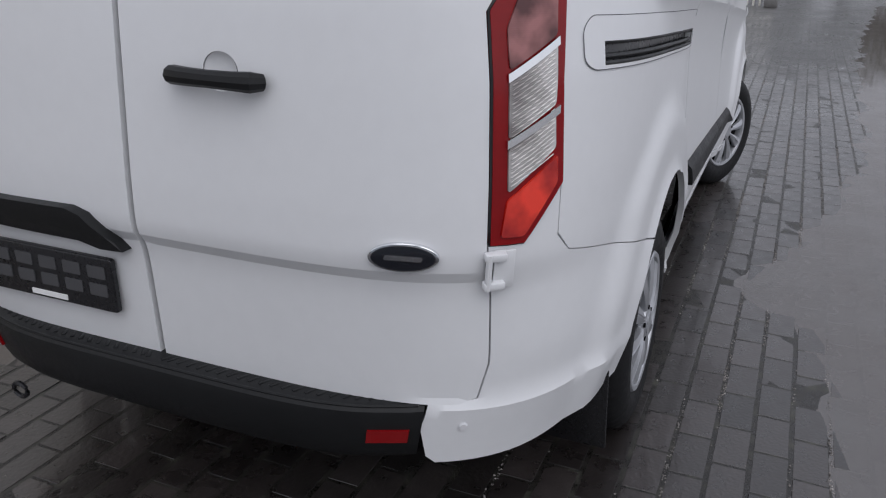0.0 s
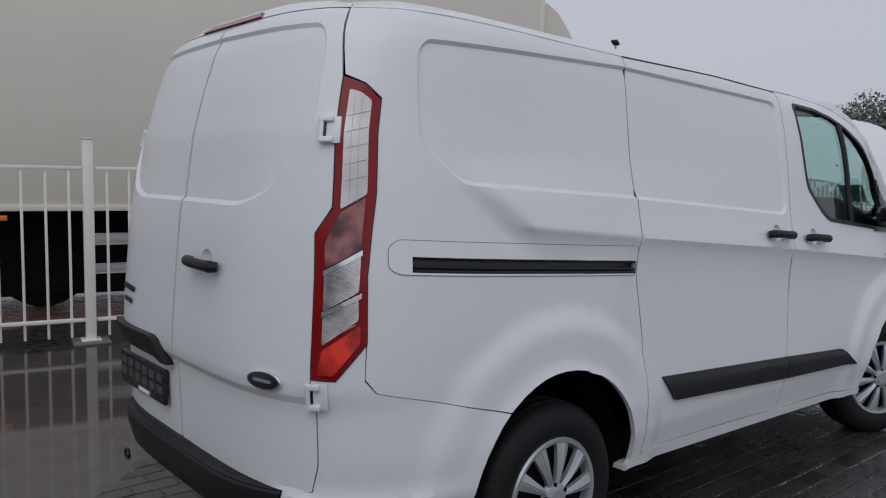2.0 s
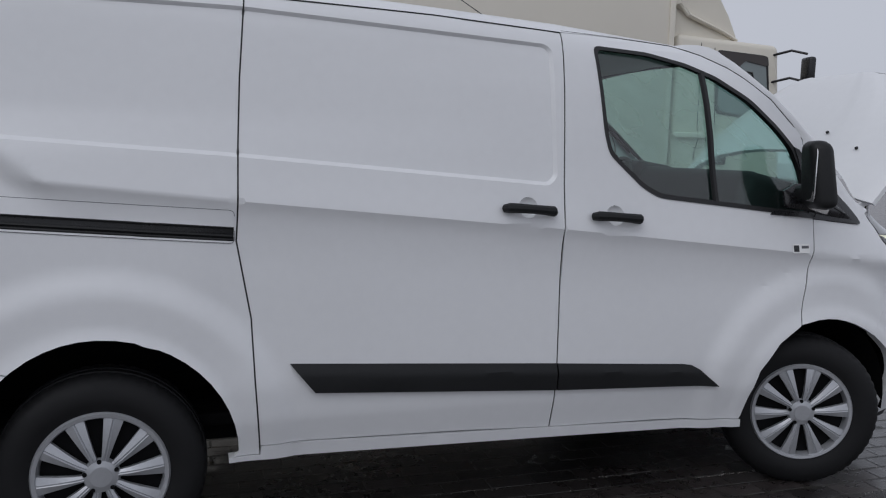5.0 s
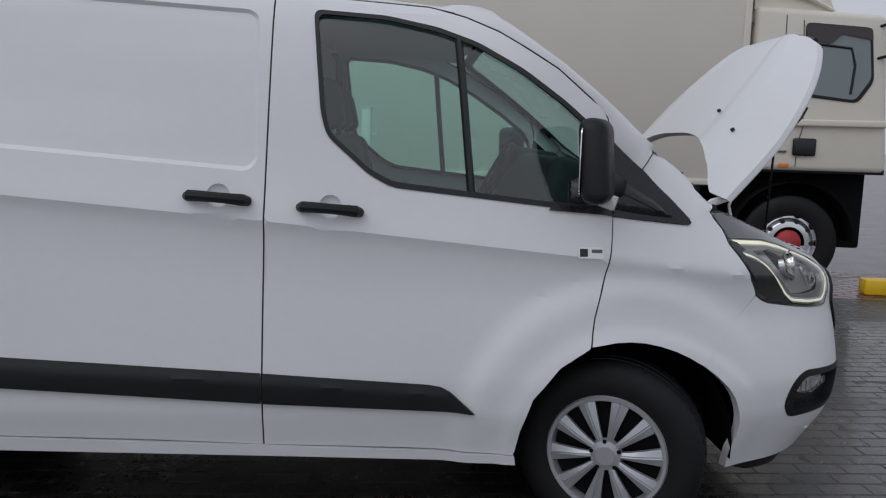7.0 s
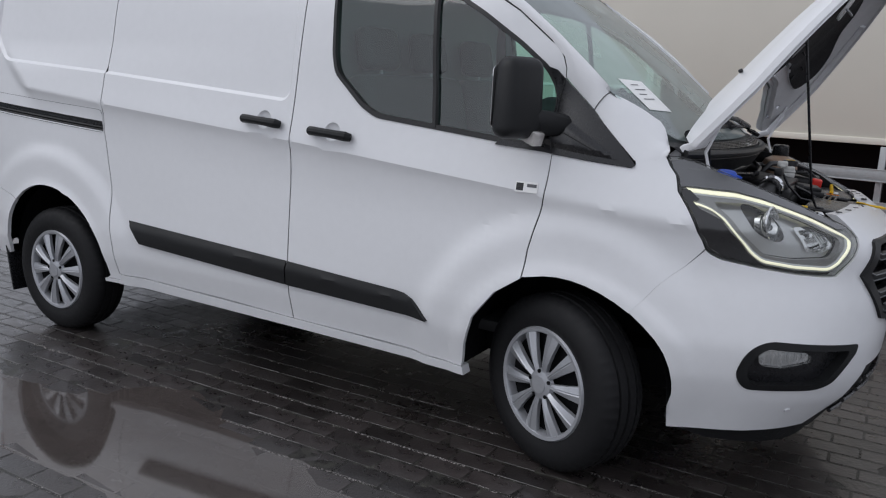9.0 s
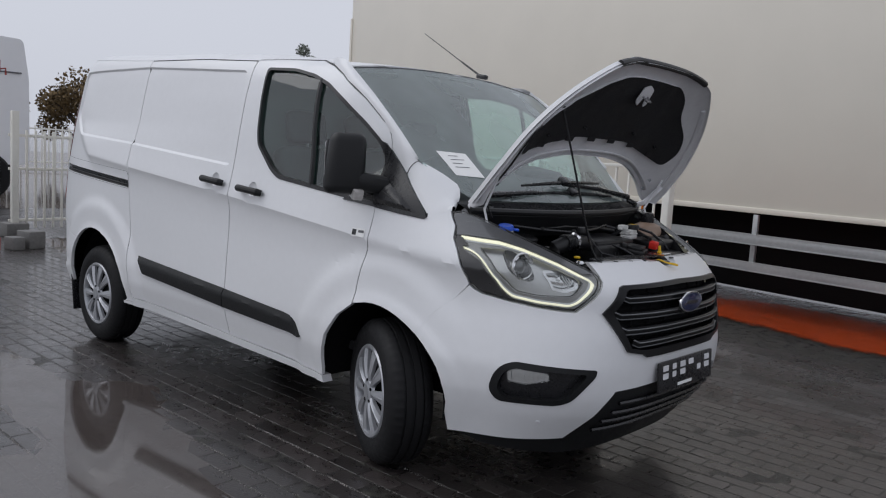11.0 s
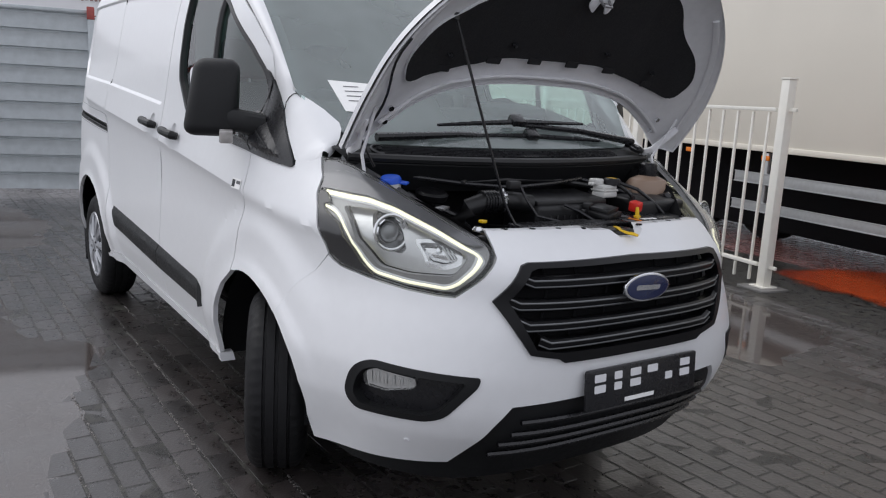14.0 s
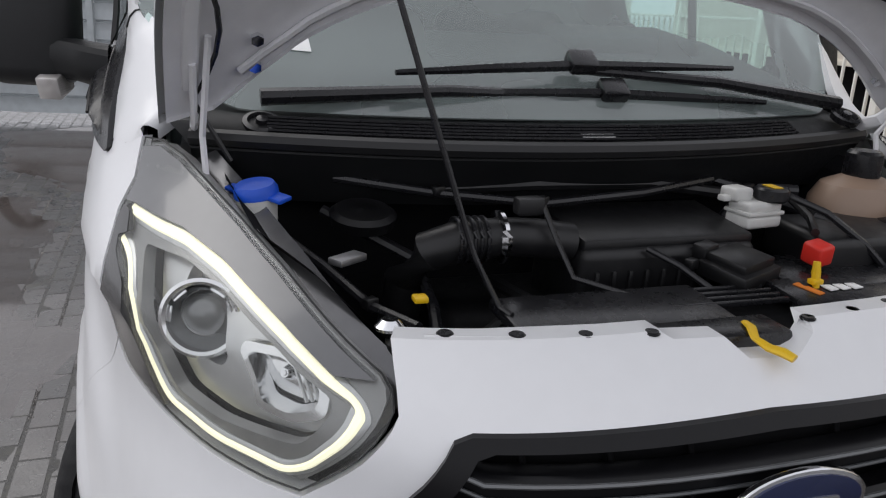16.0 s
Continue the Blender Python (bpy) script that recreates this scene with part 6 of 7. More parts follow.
# sand in the joints, just below the pavers
gx, gy = np.arange(-9.6, 25.6, .12), np.arange(-8.4, 5.5, .12)
q = np.stack(np.meshgrid(gx, gy), -1).reshape(-1, 2)
qz = lie(q) - .0007 + rng.normal(0, .0003, len(q))
wide = len(gx)
me = bpy.data.meshes.new("joint_sand")
me.from_pydata([(x, y, z) for (x, y), z in zip(q, qz)], [], [(j * wide + i, j * wide + i + 1, (j + 1) * wide + i + 1, (j + 1) * wide + i) for j in range(len(gy) - 1) for i in range(wide - 1)])
me.materials.append(JOINT)
js = new("joint_sand", me)
js.parent = ground
tagged(js, "wet sand and grit in the paving joints", kind="stuff")

# grit and moss standing out of the long joints
g = np.random.default_rng(31)
gv, gf = [], []
gn = 90000
sx, sj = g.uniform(-3, 8.5, gn), g.integers(-36, -5, gn)
flow = np.sin(sx * 2.3 + sj * 1.9) + .7 * np.sin(sx * 7.1 - sj * 2.7) + g.normal(0, .45, gn)
sy = (sj + .5) * PW + g.normal(0, .0038, gn) + .003 * np.sin(sx * 31 + sj)
sz = lie(np.stack((sx, sy), -1))
along = (flow > 1.2) | ((sy > -1.75) & (sy < -.95) & (flow > .5))
for x, y, z in zip(*(v[along & (sz > -.0015)] for v in (sx, sy, sz))):
    r = g.uniform(.0013, .0042)
    z -= .0006
    k = len(gv)
    s3 = g.uniform(.6, 1.4, 3) * r
    gv += [(x - s3[0], y, z), (x, y - s3[1], z), (x + s3[0], y, z), (x, y + s3[1], z), (x + g.normal(0, r * .3), y, z + s3[2]), (x, y, z - r * 2)]
    gf += [(k, k + 1, k + 4), (k + 1, k + 2, k + 4), (k + 2, k + 3, k + 4), (k + 3, k, k + 4), (k + 1, k, k + 5), (k + 2, k + 1, k + 5), (k + 3, k + 2, k + 5), (k, k + 3, k + 5)]
me = bpy.data.meshes.new("joint_grit")
me.from_pydata(gv, [], gf)
me.materials.append(GRIT)
jg = new("joint_grit", me)
jg.parent = ground
tagged(jg, "wet grit and moss standing out of the joints", kind="stuff")

# red paver strip beside the lorry and the orange paint on it
tv, tf = [], []
ang = math.atan(-.19)
ca, sa = math.cos(ang), math.sin(ang)
for j in range(9, 26):
    for i in range(-34, 44):
        u, v = (i + .5 * (j % 2)) * PL, j * PW
        x, y = u * ca - v * sa, 4.52 + u * sa + v * ca
        h = .003 + rng.normal(0, .0006)
        n = len(tv)
        for cu, dz in ((0, -.006), (.006, 0)):
            for su, sv in ((-1, -1), (1, -1), (1, 1), (-1, 1)):
                pu, pv = su * ((PL - GAP) / 2 - cu), sv * ((PW - GAP) / 2 - cu)
                tv.append((x + pu * ca - pv * sa, y + pu * sa + pv * ca, h + dz))
        for m in range(4):
            q = (m + 1) % 4
            tf.append((n + m, n + q, n + 4 + q, n + 4 + m))
        tf.append((n + 4, n + 5, n + 6, n + 7))
me = bpy.data.meshes.new("red_paving")
me.from_pydata(tv, [], tf)
me.materials.append(REDPAVER)
rp = new("red_paving", me)
rp.parent = ground
tagged(rp, "wet red brick paving", kind="stuff")
SPILL = rounded([(2.3, 4.72), (2.45, 5.4), (2.6, 5.9), (3.1, 6.25), (4.2, 6.3), (5.0, 6.15), (5.6, 5.8), (5.75, 4.6), (5.4, 4.0), (4.4, 4.15), (4.0, 4.30), (3.5, 4.48), (2.9, 4.50)], .4, 6)
bm = skin(SPILL, lambda u, v, q: (u, v, .0085), (), .09, 0)
cover = bm.verts.layers.float.new("cover")
for v, d in zip(bm.verts, near_line(SPILL, np.array([(v.co.x, v.co.y) for v in bm.verts]))):
    v[cover] = min(1, d / .34)
op = part("paint_patch", bm, ORANGE, ground, "orange paint spread on the wet paving", smooth_on=False)


# ---- fence ----
def fence_y(x):
    return 4.6 - .19 * x


def fence_panel(x0, x1, n):
    fx = tagged(empty("steel_fence", x0, fence_y(x0), 0), "cream-white painted steel picket fence", "fence", "yard fence")
    fx.matrix_world = Matrix.Identity(4)
    a, b = Vector((x0, fence_y(x0), 0)), Vector((x1, fence_y(x1), 0))
    ang = math.degrees(math.atan(-.19))
    for z in (1.515, .20):
        c = (a + b) / 2
        part("rail", box(((b - a).length, .05, .03), pose(c.x, c.y, z, 0, 0, ang), .004), FENCE, fx)
    for k in range(n):
        p = a.lerp(b, (k + .5) / n)
        part("picket", box((.022, .022, 1.44), pose(p.x, p.y - .0, .77, 0, 0, ang), .004), FENCE, fx)
    return fx


def fence_post(x):
    p = tagged(empty("fence_post", x, fence_y(x), 0), "cream-white square steel fence post on a concrete foot", "post", "yard fence posts")
    p.matrix_world = Matrix.Identity(4)
    y = fence_y(x)
    part("post_tube", box((.085, .085, 1.74), pose(x, y, .89, 0, 0, -10.8), .006), FENCE, p)
    part("post_cap", box((.10, .10, .012), pose(x, y, 1.766, 0, 0, -10.8), .003), FENCE, p)
    part("foot_plate", box((.16, .16, .012), pose(x, y, .026, 0, 0, -10.8), .003), FENCE, p)
    part("footing", box((.30, .30, .03), pose(x, y, .006, 0, 0, -10.8), .006), CONC, p)
    for d in (-1, 1):
        part("bracket", box((.08, .02, .03), pose(x + d * .075, y - d * .014, 1.515, 0, 0, -10.8), .003), FENCE, p)
        part("bracket", box((.08, .02, .03), pose(x + d * .075, y - d * .014, .20, 0, 0, -10.8), .003), FENCE, p)


for x in (-4.72, -2.83, -.94, .95, 2.86):
    fence_post(x)
for x in (-4.72, -2.83, -.94, .95):
    fence_panel(x + .06, x + 1.83, 10)


# ---- box lorry behind the fence ----
lorry = tagged(empty("box_lorry"), "cream box lorry with a day cab and red wheel hubs", "truck")
LX = Matrix.Translation((0, 5.9, 0)) @ pose(0, 0, 0, 0, 0, math.degrees(math.atan(-.19)))
lorry.matrix_world = LX


def lbox(name, x0, x1, y0, y1, z0, z1, m, bevel=.02, label="", parent=None):
    k = 1 / math.cos(math.atan(.19))
    return part(name, box(((x1 - x0) * k, y1 - y0, z1 - z0), pose((x0 + x1) / 2 * k, (y0 + y1) / 2, (z0 + z1) / 2), bevel), m, parent or lorry, label)


bm = bmesh.new()
add_box(bm, (12.685, 2.5, 2.945), pose(.5375, 1.25, 2.5625), .02)
for v in bm.verts:
    if v.co.z > 3:
        v.co.z += (6.9 - v.co.x) * .056 - .15
bx = part("cargo_box", bm, CREAM, lorry, "cream cargo box with faint dirt streaks")
part("box_rail", box((12.685, .02, .06), pose(.5375, -.006, 1.115), .005), CREAMC, bx)
for xx in (-5.79, 6.86):
    part("corner_post", box((.07, .03, 2.95), pose(xx, -.005, 2.6), .008), CREAMC, bx)
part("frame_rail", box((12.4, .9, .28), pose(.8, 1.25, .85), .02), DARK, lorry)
# plain near-black block added as the shade beneath the cargo box
part("underbox_shade", box((11.2, 1.5, .95), pose(.2, 1.45, .62), .03), DARK, lorry, "near-black block standing in for the shade under the box")
for z, h in ((.80, .115), (.50, .10)):
    part("side_guard", box((5.25, .03, h), pose(3.975, -.02, z), .003), ALU, lorry, "aluminium side guard rail")
part("guard_end", box((.06, .03, .36), pose(6.57, -.02, .67), .006), ALU, lorry)
for z in (.745, .855, .452, .548):
    part("guard_lip", box((5.25, .012, .010), pose(3.975, -.04, z), .002), ALU, lorry)
for xx in (1.75, 3.35, 4.95, 6.2):
    part("guard_post", box((.06, .04, .62), pose(xx, .01, .76), .006), ALU, lorry)
for xx in (.55, 1.75, 5.4):
    part("marker_lamp", box((.11, .02, .05), pose(xx, -.02, 1.02), .006), AMBER, lorry, "amber side marker")


def lorry_wheel(x, red):
    w = empty("lorry_wheel")
    w.parent = lorry
    b = pose(x, .02 if red else .85, .50, 90, 0, 0)
    bm = bmesh.new()
    add_lathe(bm, [(.29, -.02), (.30, .0), (.34, .012), (.42, .012), (.47, -.005), (.495, -.03), (.50, -.06), (.50, -.24), (.47, -.27)], b, 56)
    part("tyre", bm, RUBBER, w)
    bm = bmesh.new()
    add_lathe(bm, [(.295, -.01), (.285, .0), (.265, -.03), (.26, -.05), (.22, -.015), (.17, -.01), (.165, -.01)], b, 48)
    rim = part("rim", bm, CHROME if red else DIRTYRIM, w, "silver steel rim" if red else "dirty dark rim")
    for k in range(10):
        a = k * .6283
        part("hand_hole", cyl(.026, .012, b @ pose(.235 * math.cos(a), .235 * math.sin(a), -.018), 14), SATIN, rim)
    bm = bmesh.new()
    add_lathe(bm, [(.135, -.03), (.128, .0), (.10, .02), (.06, .04), (.001, .045)], b, 36)
    part("hub", bm, HUBRED if red else SATIN, w, "red painted hub" if red else "dark hub")


lorry_wheel(7.45, True)
lorry_wheel(.95, False)
lorry_wheel(-.25, False)
lorry_wheel(-4.2, False)
# cab, facing along +x
cab = bmesh.new()
add_box(cab, (1.42, 2.45, 1.70), pose(7.65, 1.25, 2.10), .07, 4)
for v in cab.verts:
    if v.co.z > 2 and v.co.x > 8.0:
        v.co.x -= (v.co.z - 2) * .14
    if v.co.z > 2.5:
        v.co.z -= (v.co.x - 6.94) * .07
cb = part("cab_body", cab, CREAMC, lorry, "cream lorry cab")
part("cab_skirt", box((1.40, 2.4, .06), pose(7.65, 1.25, 1.27), .01), PLASTIC, lorry)
ach = bmesh.new()
for a, b in zip(np.linspace(0, math.pi, 14)[:-1], np.linspace(0, math.pi, 14)[1:]):
    q = [ach.verts.new((7.47 + r * math.cos(t), y, .52 + r * math.sin(t))) for t, r, y in ((a, .62, .0), (b, .62, .0), (b, .62, .5), (a, .62, .5))]
    ach.faces.new(q)
part("mudguard", ach, PLASTIC, lorry, "black mudguard")
# near-black blocks put shade into the wheel housing and behind the cab
part("housing_shade", box((1.4, 2.0, .85), pose(7.6, 1.4, .85), .03), DARK, lorry)
part("cab_gap_shade", box((.10, 2.2, 1.7), pose(6.90, 1.3, 2.0), .01), DARK, lorry, "near-black block as the shade in the gap behind the cab")
for z in (1.9, 2.45, 2.8):
    part("air_line", tube([(6.885, .10, z), (6.90, .06, z + .04), (6.93, .06, z - .03)], .018, 8), ALU, lorry)
part("cab_crease", box((1.38, .03, .07), pose(7.64, -.012, 1.76), .014, 3), CREAMC, cb)
for xx, z0, z1 in ((7.25, 1.30, 2.85), (7.47, 1.30, 2.80)):
    part("panel_gap", tube([(xx - .02, .022, z0), (xx - .01, .021, 1.55), (xx + .03, .0, 1.76), (xx + .01, .022, 1.85), (xx - .05 * (xx > 7.4), .022, z1)], .004, 6), SATIN, cb)
win = [(7.50, 2.06), (7.98, 2.0), (8.12, 2.22), (8.06, 2.70), (7.47, 2.75)]
wm = Matrix(((1, 0, 0, 0), (0, 0, -1, .02), (0, 1, 0, 0), (0, 0, 0, 1)))
part("cab_window_rubber", slab(rounded([(x + (.03 if x > 7.8 else -.03), z + (.03 if z > 2.4 else -.03)) for x, z in win], .06), .006, wm, .002), SEAL, cb)
part("cab_window", slab(rounded(win, .05), .004, wm @ pose(0, 0, .006)), mat("dark_glass", (.13, .17, .17), .05, .0, coat=1, spec=1), cb, "dark cab window")
part("window_bar", tube([(7.93, .008, 2.06), (7.95, .008, 2.35), (7.90, .008, 2.52), (7.55, .008, 2.56)], .014, 6), SEAL, cb)
part("wind_deflector", slab(rounded([(7.44, 2.77), (8.08, 2.72), (8.10, 2.60), (7.80, 2.66), (7.70, 2.56), (7.46, 2.60)], .03), .012, wm @ pose(0, 0, .016)), mat("smoked_visor", (.05, .042, .04), .2), cb, "smoked window deflector")
part("cab_handle", box((.23, .03, .18), pose(7.52, -.002, 1.51), .02, 3), SATIN, cb, "black door handle recess")
part("cab_badge_bar", box((.10, .012, .02), pose(7.30, .012, 1.46), .003), INK, cb)
part("cab_marker", box((.10, .02, .04), pose(7.33, .0, 1.315), .006), AMBER, lorry, "amber marker")
# roof air deflector
df = bmesh.new()
sec = [(6.95, 2.93), (6.95, 3.80), (7.05, 3.84), (7.25, 3.72), (7.45, 3.48), (7.62, 3.20), (7.76, 2.89)]
add_slab(df, sec, 2.2, Matrix(((1, 0, 0, 0), (0, 0, 1, .15), (0, 1, 0, 0), (0, 0, 0, 1))), .05)
dfl = part("air_deflector", df, CREAMC, lorry, "cream roof air deflector")
part("deflector_flap", tube([(6.93, .14, 3.62), (6.97, .12, 3.30), (7.10, .11, 3.18), (7.32, .11, 3.09), (7.55, .12, 3.0), (7.74, .14, 2.91)], [.05, .05, .045, .04, .035, .03], 8, False, .6), CREAMC, dfl, "rolled lower lip")
part("deflector_stay", tube([(6.92, .22, 2.95), (6.92, .22, 3.7)], .03, 8), SATIN, lorry)
for z in (2.74, 2.42):
    part("mirror_stay", tube([(8.15, .05, z), (8.32, -.10, z + .05), (8.44, -.24, z + .0)], .016, 6), SATIN, lorry)
part("lorry_mirror", box((.09, .20, .30), pose(8.45, -.26, 2.55), .03, 3), SATIN, lorry, "black lorry mirror")
part("wheel_chock", box((.30, .2, .16), pose(8.35, -.05, .085), .02), YELLOW, lorry)

# ---- corrugated steel screen behind the van ----
screen = tagged(empty("steel_screen"), "grey corrugated steel site screen with red post ends", "fence")
SX = Matrix.Translation((-3.93, .0, 0)) @ pose(0, 0, 0, 0, 0, 77.5)
screen.matrix_world = SX
# local x runs from the near post (0) to -7
nrib = 10
bm = bmesh.new()
prof = []
H0, H1 = .10, 2.24
for k in range(nrib):
    z0 = H0 + (H1 - H0) * k / nrib
    dz = (H1 - H0) / nrib
    prof += [(0, z0 + .0), (.006, z0 + dz * .36), (.004, z0 + dz * .74), (.0, z0 + dz * .80), (.034, z0 + dz * .84), (.034, z0 + dz * .91), (.0, z0 + dz * .95)]
prof.append((0, H1))
for x0, x1 in ((-1.58, -.03), (-3.2, -1.64), (-4.9, -3.26), (-6.6, -4.96)):
    bm = bmesh.new()
    for (ya, za), (yb, zb) in zip(prof, prof[1:]):
        q = [bm.verts.new(p) for p in ((x0, ya, za), (x1, ya, za), (x1, yb, zb), (x0, yb, zb))]
        bm.faces.new(q)
    bmesh.ops.remove_doubles(bm, verts=bm.verts, dist=1e-5)
    part("steel_sheet", bm, GALV, screen, "galvanised corrugated sheet", angle=20)
    part("sheet_rail", box((x1 - x0, .04, .05), pose((x0 + x1) / 2, .02, H1 + .01), .006), GALV, screen)
for x in (0, -1.61, -3.23, -4.93):
    p = part("screen_post", box((.07, .07, 2.28), pose(x, -.02, 1.15), .006), GALV, screen, "galvanised post")
    part("post_end", box((.085, .085, .15), pose(x, -.022, 2.24), .01), REDPAINT, p, "red painted post end")
    part("post_end", box((.085, .085, .17), pose(x, -.022, .09), .01), REDPAINT, p, "red painted post end")
    part("pin", tube([(x + .02, -.02, 2.2), (x + .10, -.03, 2.22), (x + .10, -.03, 2.14)], .012, 6), REDPAINT, p)
# reel of hose leaning on the screen
reel = tagged(empty("hose_coil"), "dark coiled hose hung by the steel screen", "hose")
reel.matrix_world = SX
bm = bmesh.new()
for k in range(4):
    add_tube(bm, [(-2.45 + (.24 + .02 * k) * math.cos(a), -.08 - .03 * k, .90 + (.28 + .02 * k) * math.sin(a)) for a in np.linspace(0, 6.283, 25)[:-1]], .018, 6, True)
part("coil", bm, SATIN, reel)
part("wall_hook", box((.1, .12, .05), pose(-2.45, -.06, 1.16), .01), STEEL, reel)
for x, y, s in ((-3.95, .22, .16), (-4.05, .45, .22)):
    blk = tagged(part("concrete_block", box((s * 1.3, s, s), pose(x, y, s / 2 + .003, 0, 0, 12), .012), CONC), "dark wet concrete block beside the screen", "block", "loose blocks")

# white fence and lorry cab farther back
wf = tagged(empty("picket_fence"), "white steel picket fence on a concrete foot", "fence")
for k in range(16):
    part("picket", box((.03, .03, 1.4), pose(-5.4 - .02 * k, .75 + k * .13, .80), .004), FENCE, wf)
for z in (1.42, .95, .22):
    part("rail", box((.03, 2.2, .04), pose(-5.55, 1.72, z, 0, 0, 8), .004), FENCE, wf)
part("post_tube", box((.09, .09, 1.75), pose(-5.3, .68, .88), .006), FENCE, wf)
part("footing", box((.3, .3, .2), pose(-5.3, .68, .10), .02), CONC, wf)
cabw = tagged(empty("white_lorry_cab"), "white high-roof lorry cab with dark wheel", "truck")
bm = bmesh.new()
add_slab(bm, rounded([(-1.6, .75), (3.28, .75), (3.26, 2.6), (3.14, 3.44), (2.5, 3.46), (.6, 3.40), (-.3, 3.14), (-.9, 2.86), (-1.6, 2.66)], .12, 5), 2.4, Matrix(((0, 0, -1, -12.0), (1, 0, 0, 0), (0, 1, 0, 0), (0, 0, 0, 1))), .05)
part("cab_shell", bm, TRUCKW, cabw, "white cab shell")
part("roof_line", box((.02, 3.2, .03), pose(-11.98, 1.5, 2.72), .004), INK, cabw)
FADED = mat("faded_red_print", (.36, .22, .20), .6)
for k in range(11):
    if k != 5:
        part("letter_bar", box((.01, .055, .10 if k in (0, 6) else .06), pose(-11.985, 1.33 + k * .09, 3.12 - .004 * k, 12, 0, 0), .008), FADED, cabw)
part("roof_badge", box((.012, .25, .25), pose(-11.985, -.2, 3.30, 30, 0, 0), .02), INK, cabw)
part("aerial_bar", tube([(-12.6, -.3, 3.95), (-12.6, 1.3, 3.90)], .02, 6), SATIN, cabw)
part("beacon_mast", tube([(-12.6, 1.66, 3.4), (-12.6, 1.66, 6.6)], .02, 6), SATIN, cabw)
for y in (.2, 2.4):
    bm = bmesh.new()
    add_lathe(bm, [(.001, .02), (.2, .02), (.28, .0), (.30, .03), (.45, .03), (.5, -.02), (.5, -.3)], pose(-11.95, y, .5, 0, 90, 0), 32)
    part("tyre", bm, RUBBER, cabw)
part("frame", box((2.2, 4.6, .3), pose(-13.2, .75, .75), .03), DARK, cabw)

# ---- far things ----
def far_fence(x0, y0, x1, y1, n, h=1.75):
    ff = tagged(empty("far_fence"), "white picket fence across the yard", "fence", "far fences")
    a, b = Vector((x0, y0, 0)), Vector((x1, y1, 0))
    ang = math.degrees(math.atan2(y1 - y0, x1 - x0))
    for k in range(n):
        p = a.lerp(b, (k + .5) / n)
        part("picket", box((.05, .04, h - .01), pose(p.x, p.y, h / 2, 0, 0, ang), .004), FENCE, ff)
    for z in (h - .15, .25):
        c = (a + b) / 2
        part("rail", box(((b - a).length, .05, .06), pose(c.x, c.y, z, 0, 0, ang), .005), FENCE, ff)
    return ff


far_fence(46, 7.5, 40, 26, 90, 1.9)
far_fence(-30, 2, -28, 18, 60, 1.8)
fg = far_fence(20.2, 2.0, 20.6, -.6, 18, 1.65)
part("footing", box((.7, .3, .2), pose(20.2, 1.9, .10), .02), CONC, fg)
part("footing", box((.7, .3, .2), pose(20.6, -.5, .10), .02), CONC, fg)
kiosk = tagged(empty("kiosk"), "small red-roofed white gate kiosk far off", "kiosk")
part("kiosk_wall", box((2.5, 2.5, 2.3), pose(52, 15.3, 1.15), .03), TRUCKW, kiosk)
part("kiosk_roof", box((2.7, 2.7, .5), pose(52, 15.3, 2.55), .05), REDCAP, kiosk)


def street_lamp(x, y, h, head=.5):
    s = tagged(empty("street_lamp", 0, 0, 0), "grey steel lamp mast with a flat floodlight head", "lamp", "yard lamps")
    part("mast", cyl(.09, h, pose(x, y, h / 2), 12, .05), STEEL, s)
    part("lamp_head", box((head, head * .7, .14), pose(x - .15, y - .1, h + .05, 0, 15, 20), .03), GREYBOX, s)
    part("arm", tube([(x, y, h - .1), (x - .15, y - .1, h + .02)], .03, 6), STEEL, s)


street_lamp(33.5, 24.5, 8.6)
street_lamp(55, 13.2, 11.5)
street_lamp(40, 10.8, 5.0, .4)
gan = tagged(empty("sign_gantry"), "dark steel sign gantry far off", "gantry")
part("upright", cyl(.15, 7, pose(60, 12.4, 3.5), 10), STEEL, gan)
part("boom", cyl(.12, 8, pose(60, 8.4, 6.9, 90, 0, 0), 10), STEEL, gan)


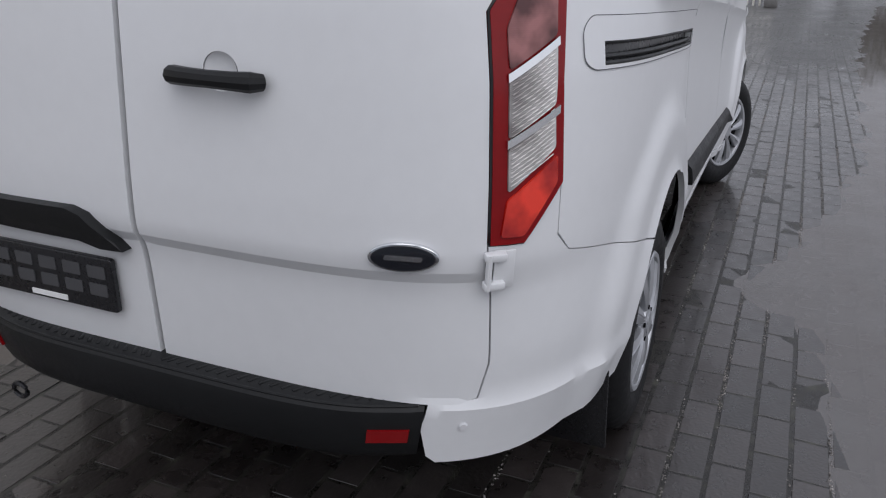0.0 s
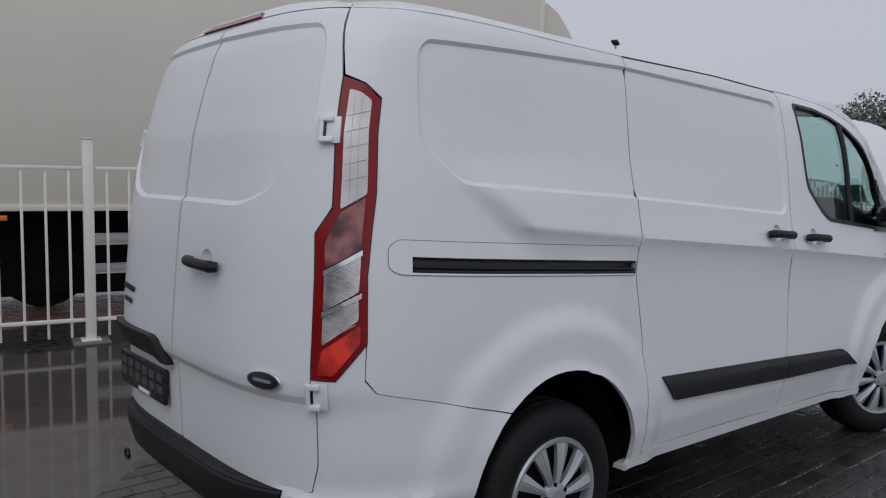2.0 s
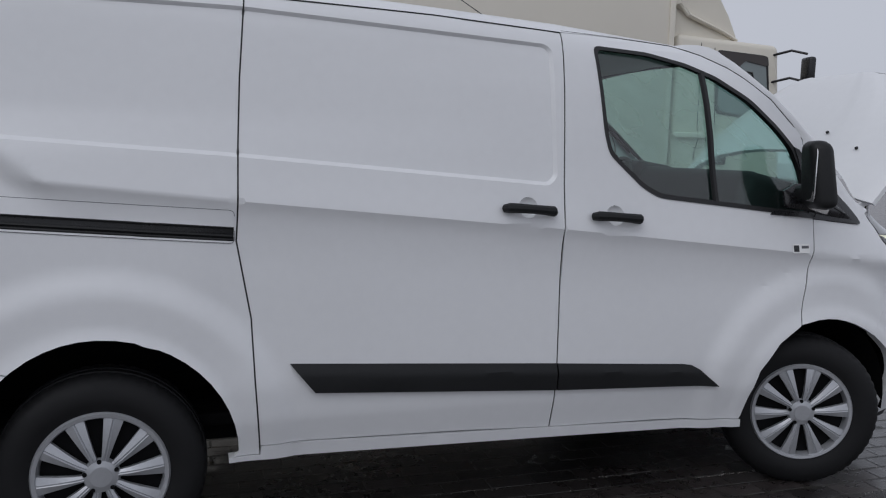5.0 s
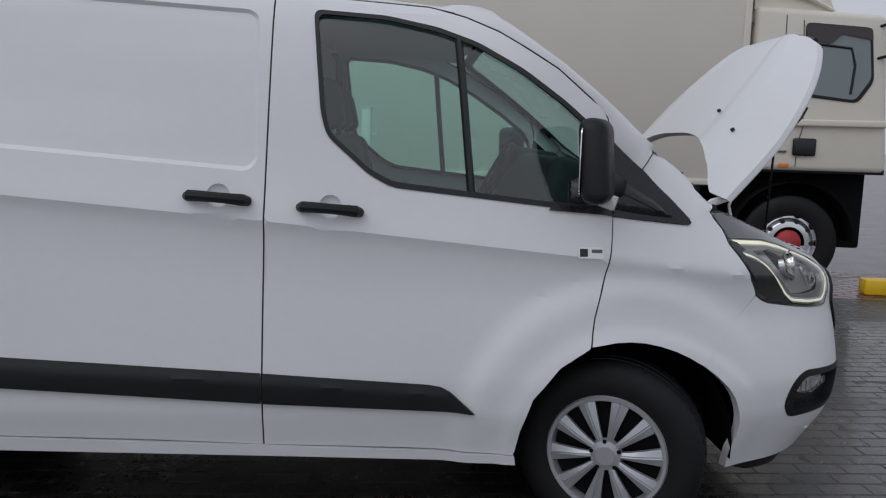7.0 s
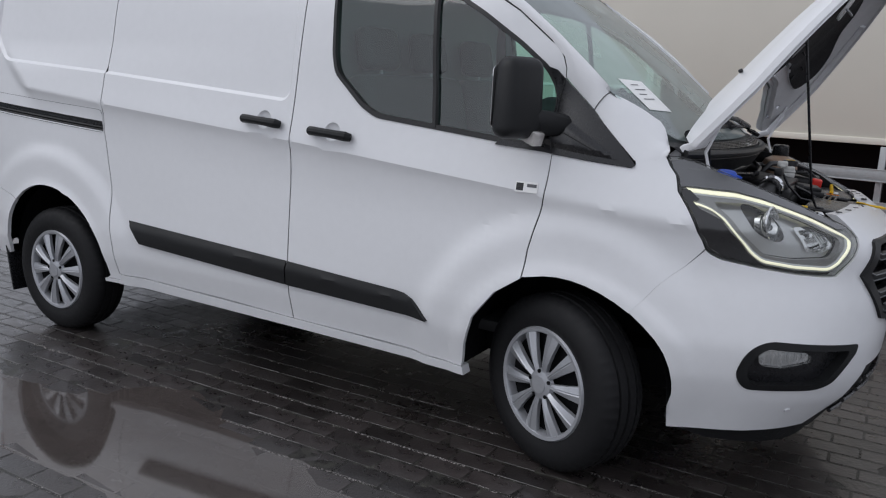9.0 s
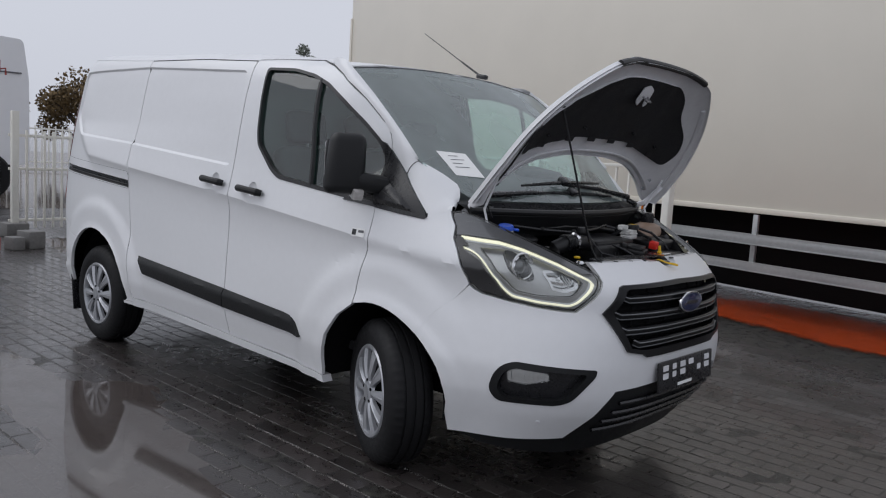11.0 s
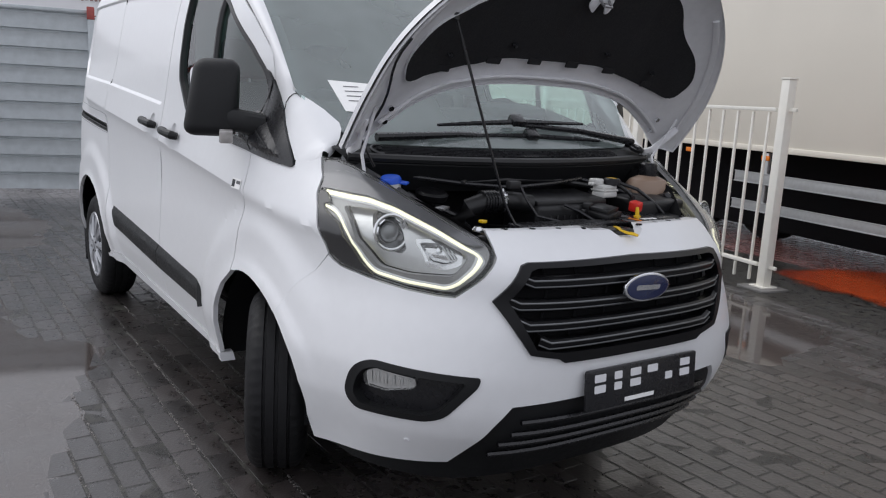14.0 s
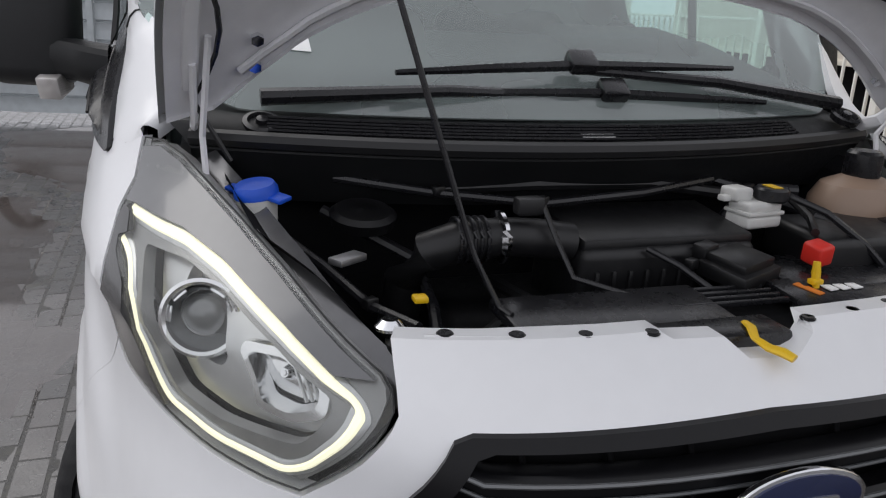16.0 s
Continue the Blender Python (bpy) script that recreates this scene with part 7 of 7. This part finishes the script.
def tree(x, y, h, r, leaf, seed, n=5200):
    g = np.random.default_rng(seed)
    t = tagged(empty("tree"), "broadleaf tree in grey rain light" if leaf is LEAF else "autumn-brown tree behind the yard", "tree", "far trees")
    bm = bmesh.new()
    add_tube(bm, [(x, y, 0), (x + .1, y, h * .25), (x + .1, y + .15, h * .5), (x, y + .1, h * .85)], [r * .08, r * .06, r * .045, r * .015], 8)
    limbs = []
    for k in range(7):
        a, z0 = g.uniform(0, 6.28), h * g.uniform(.25, .6)
        e = (x + math.cos(a) * r * g.uniform(.4, .8), y + math.sin(a) * r * g.uniform(.4, .8), z0 + h * g.uniform(.12, .3))
        add_tube(bm, [(x + .05, y + .05, z0), ((x + e[0]) / 2, (y + e[1]) / 2, (z0 + e[2]) / 2 + .2), e], [r * .03, r * .02, r * .008], 6)
        limbs.append(e)
    part("trunk", bm, BARK, t)
    clumps = [(np.array(e), r * g.uniform(.28, .5)) for e in limbs] + [(np.array((x + g.normal(0, r * .38), y + g.normal(0, r * .38), h * g.uniform(.42, .93))), r * g.uniform(.25, .45)) for _ in range(9)]
    vs, fs = [], []
    for _ in range(n):
        c, cr = clumps[g.integers(len(clumps))]
        d = g.normal(0, 1, 3)
        d /= np.linalg.norm(d)
        p = c + d * cr * g.uniform(.35, 1.0) ** .6
        s = r * g.uniform(.025, .055)
        u = g.normal(0, 1, 3)
        u /= np.linalg.norm(u)
        w = np.cross(u, d)
        w /= np.linalg.norm(w) + 1e-9
        k = len(vs)
        vs += [tuple(p - u * s), tuple(p + w * s * .6), tuple(p + u * s), tuple(p - w * s * .6)]
        fs.append((k, k + 1, k + 2, k + 3))
    me = bpy.data.meshes.new("crown")
    me.from_pydata(vs, [], fs)
    me.materials.append(leaf)
    c = new("crown", me)
    c.parent = t


for k, (x, y, h, r) in enumerate(((66, 17.5, 8.2, 4.2), (70, 23, 9.5, 5.0), (62, 12.2, 7.4, 3.6), (72, 8.5, 9.0, 4.6), (70, 2.5, 8.4, 4.4), (74, -4, 9.2, 4.8), (78, 30, 8.0, 4.4), (80, -12, 9, 5))):
    tree(x, y, h, r, LEAF, k + 1)
tree(-28.7, 23.5, 7.4, 1.5, LEAF, 21)
tree(-34, 13.5, 4.4, 2.6, LEAF2, 22)
tree(-36, 10.2, 4.0, 2.4, LEAF2, 23)
hedge = tagged(new("hedge"), "low hedge line far off", "hedge")
hv, hf = [], []
g = np.random.default_rng(77)
for _ in range(3500):
    p = np.array((64 + g.normal(0, .8), g.uniform(-14, 30), abs(g.normal(0, .8)) + .05))
    u, w = g.normal(0, .16, 3), g.normal(0, .12, 3)
    k = len(hv)
    hv += [tuple(p - u), tuple(p + w), tuple(p + u), tuple(p - w)]
    hf.append((k, k + 1, k + 2, k + 3))
me = bpy.data.meshes.new("foliage")
me.from_pydata(hv, [], hf)
me.materials.append(LEAF)
fo = new("foliage", me)
fo.parent = hedge

# single pavers along the van's flank
for n, i in enumerate(idx):
    ob = new("paver", shared[n % 4])
    ob.parent = ground
    ob.matrix_local = pose(rowsP[i, 0], rowsP[i, 1], hts[i], tilt[i, 1] * .5 + math.degrees(fall_y[i]), tilt[i, 0] * .5 - math.degrees(fall_x[i]), tilt[i, 2])
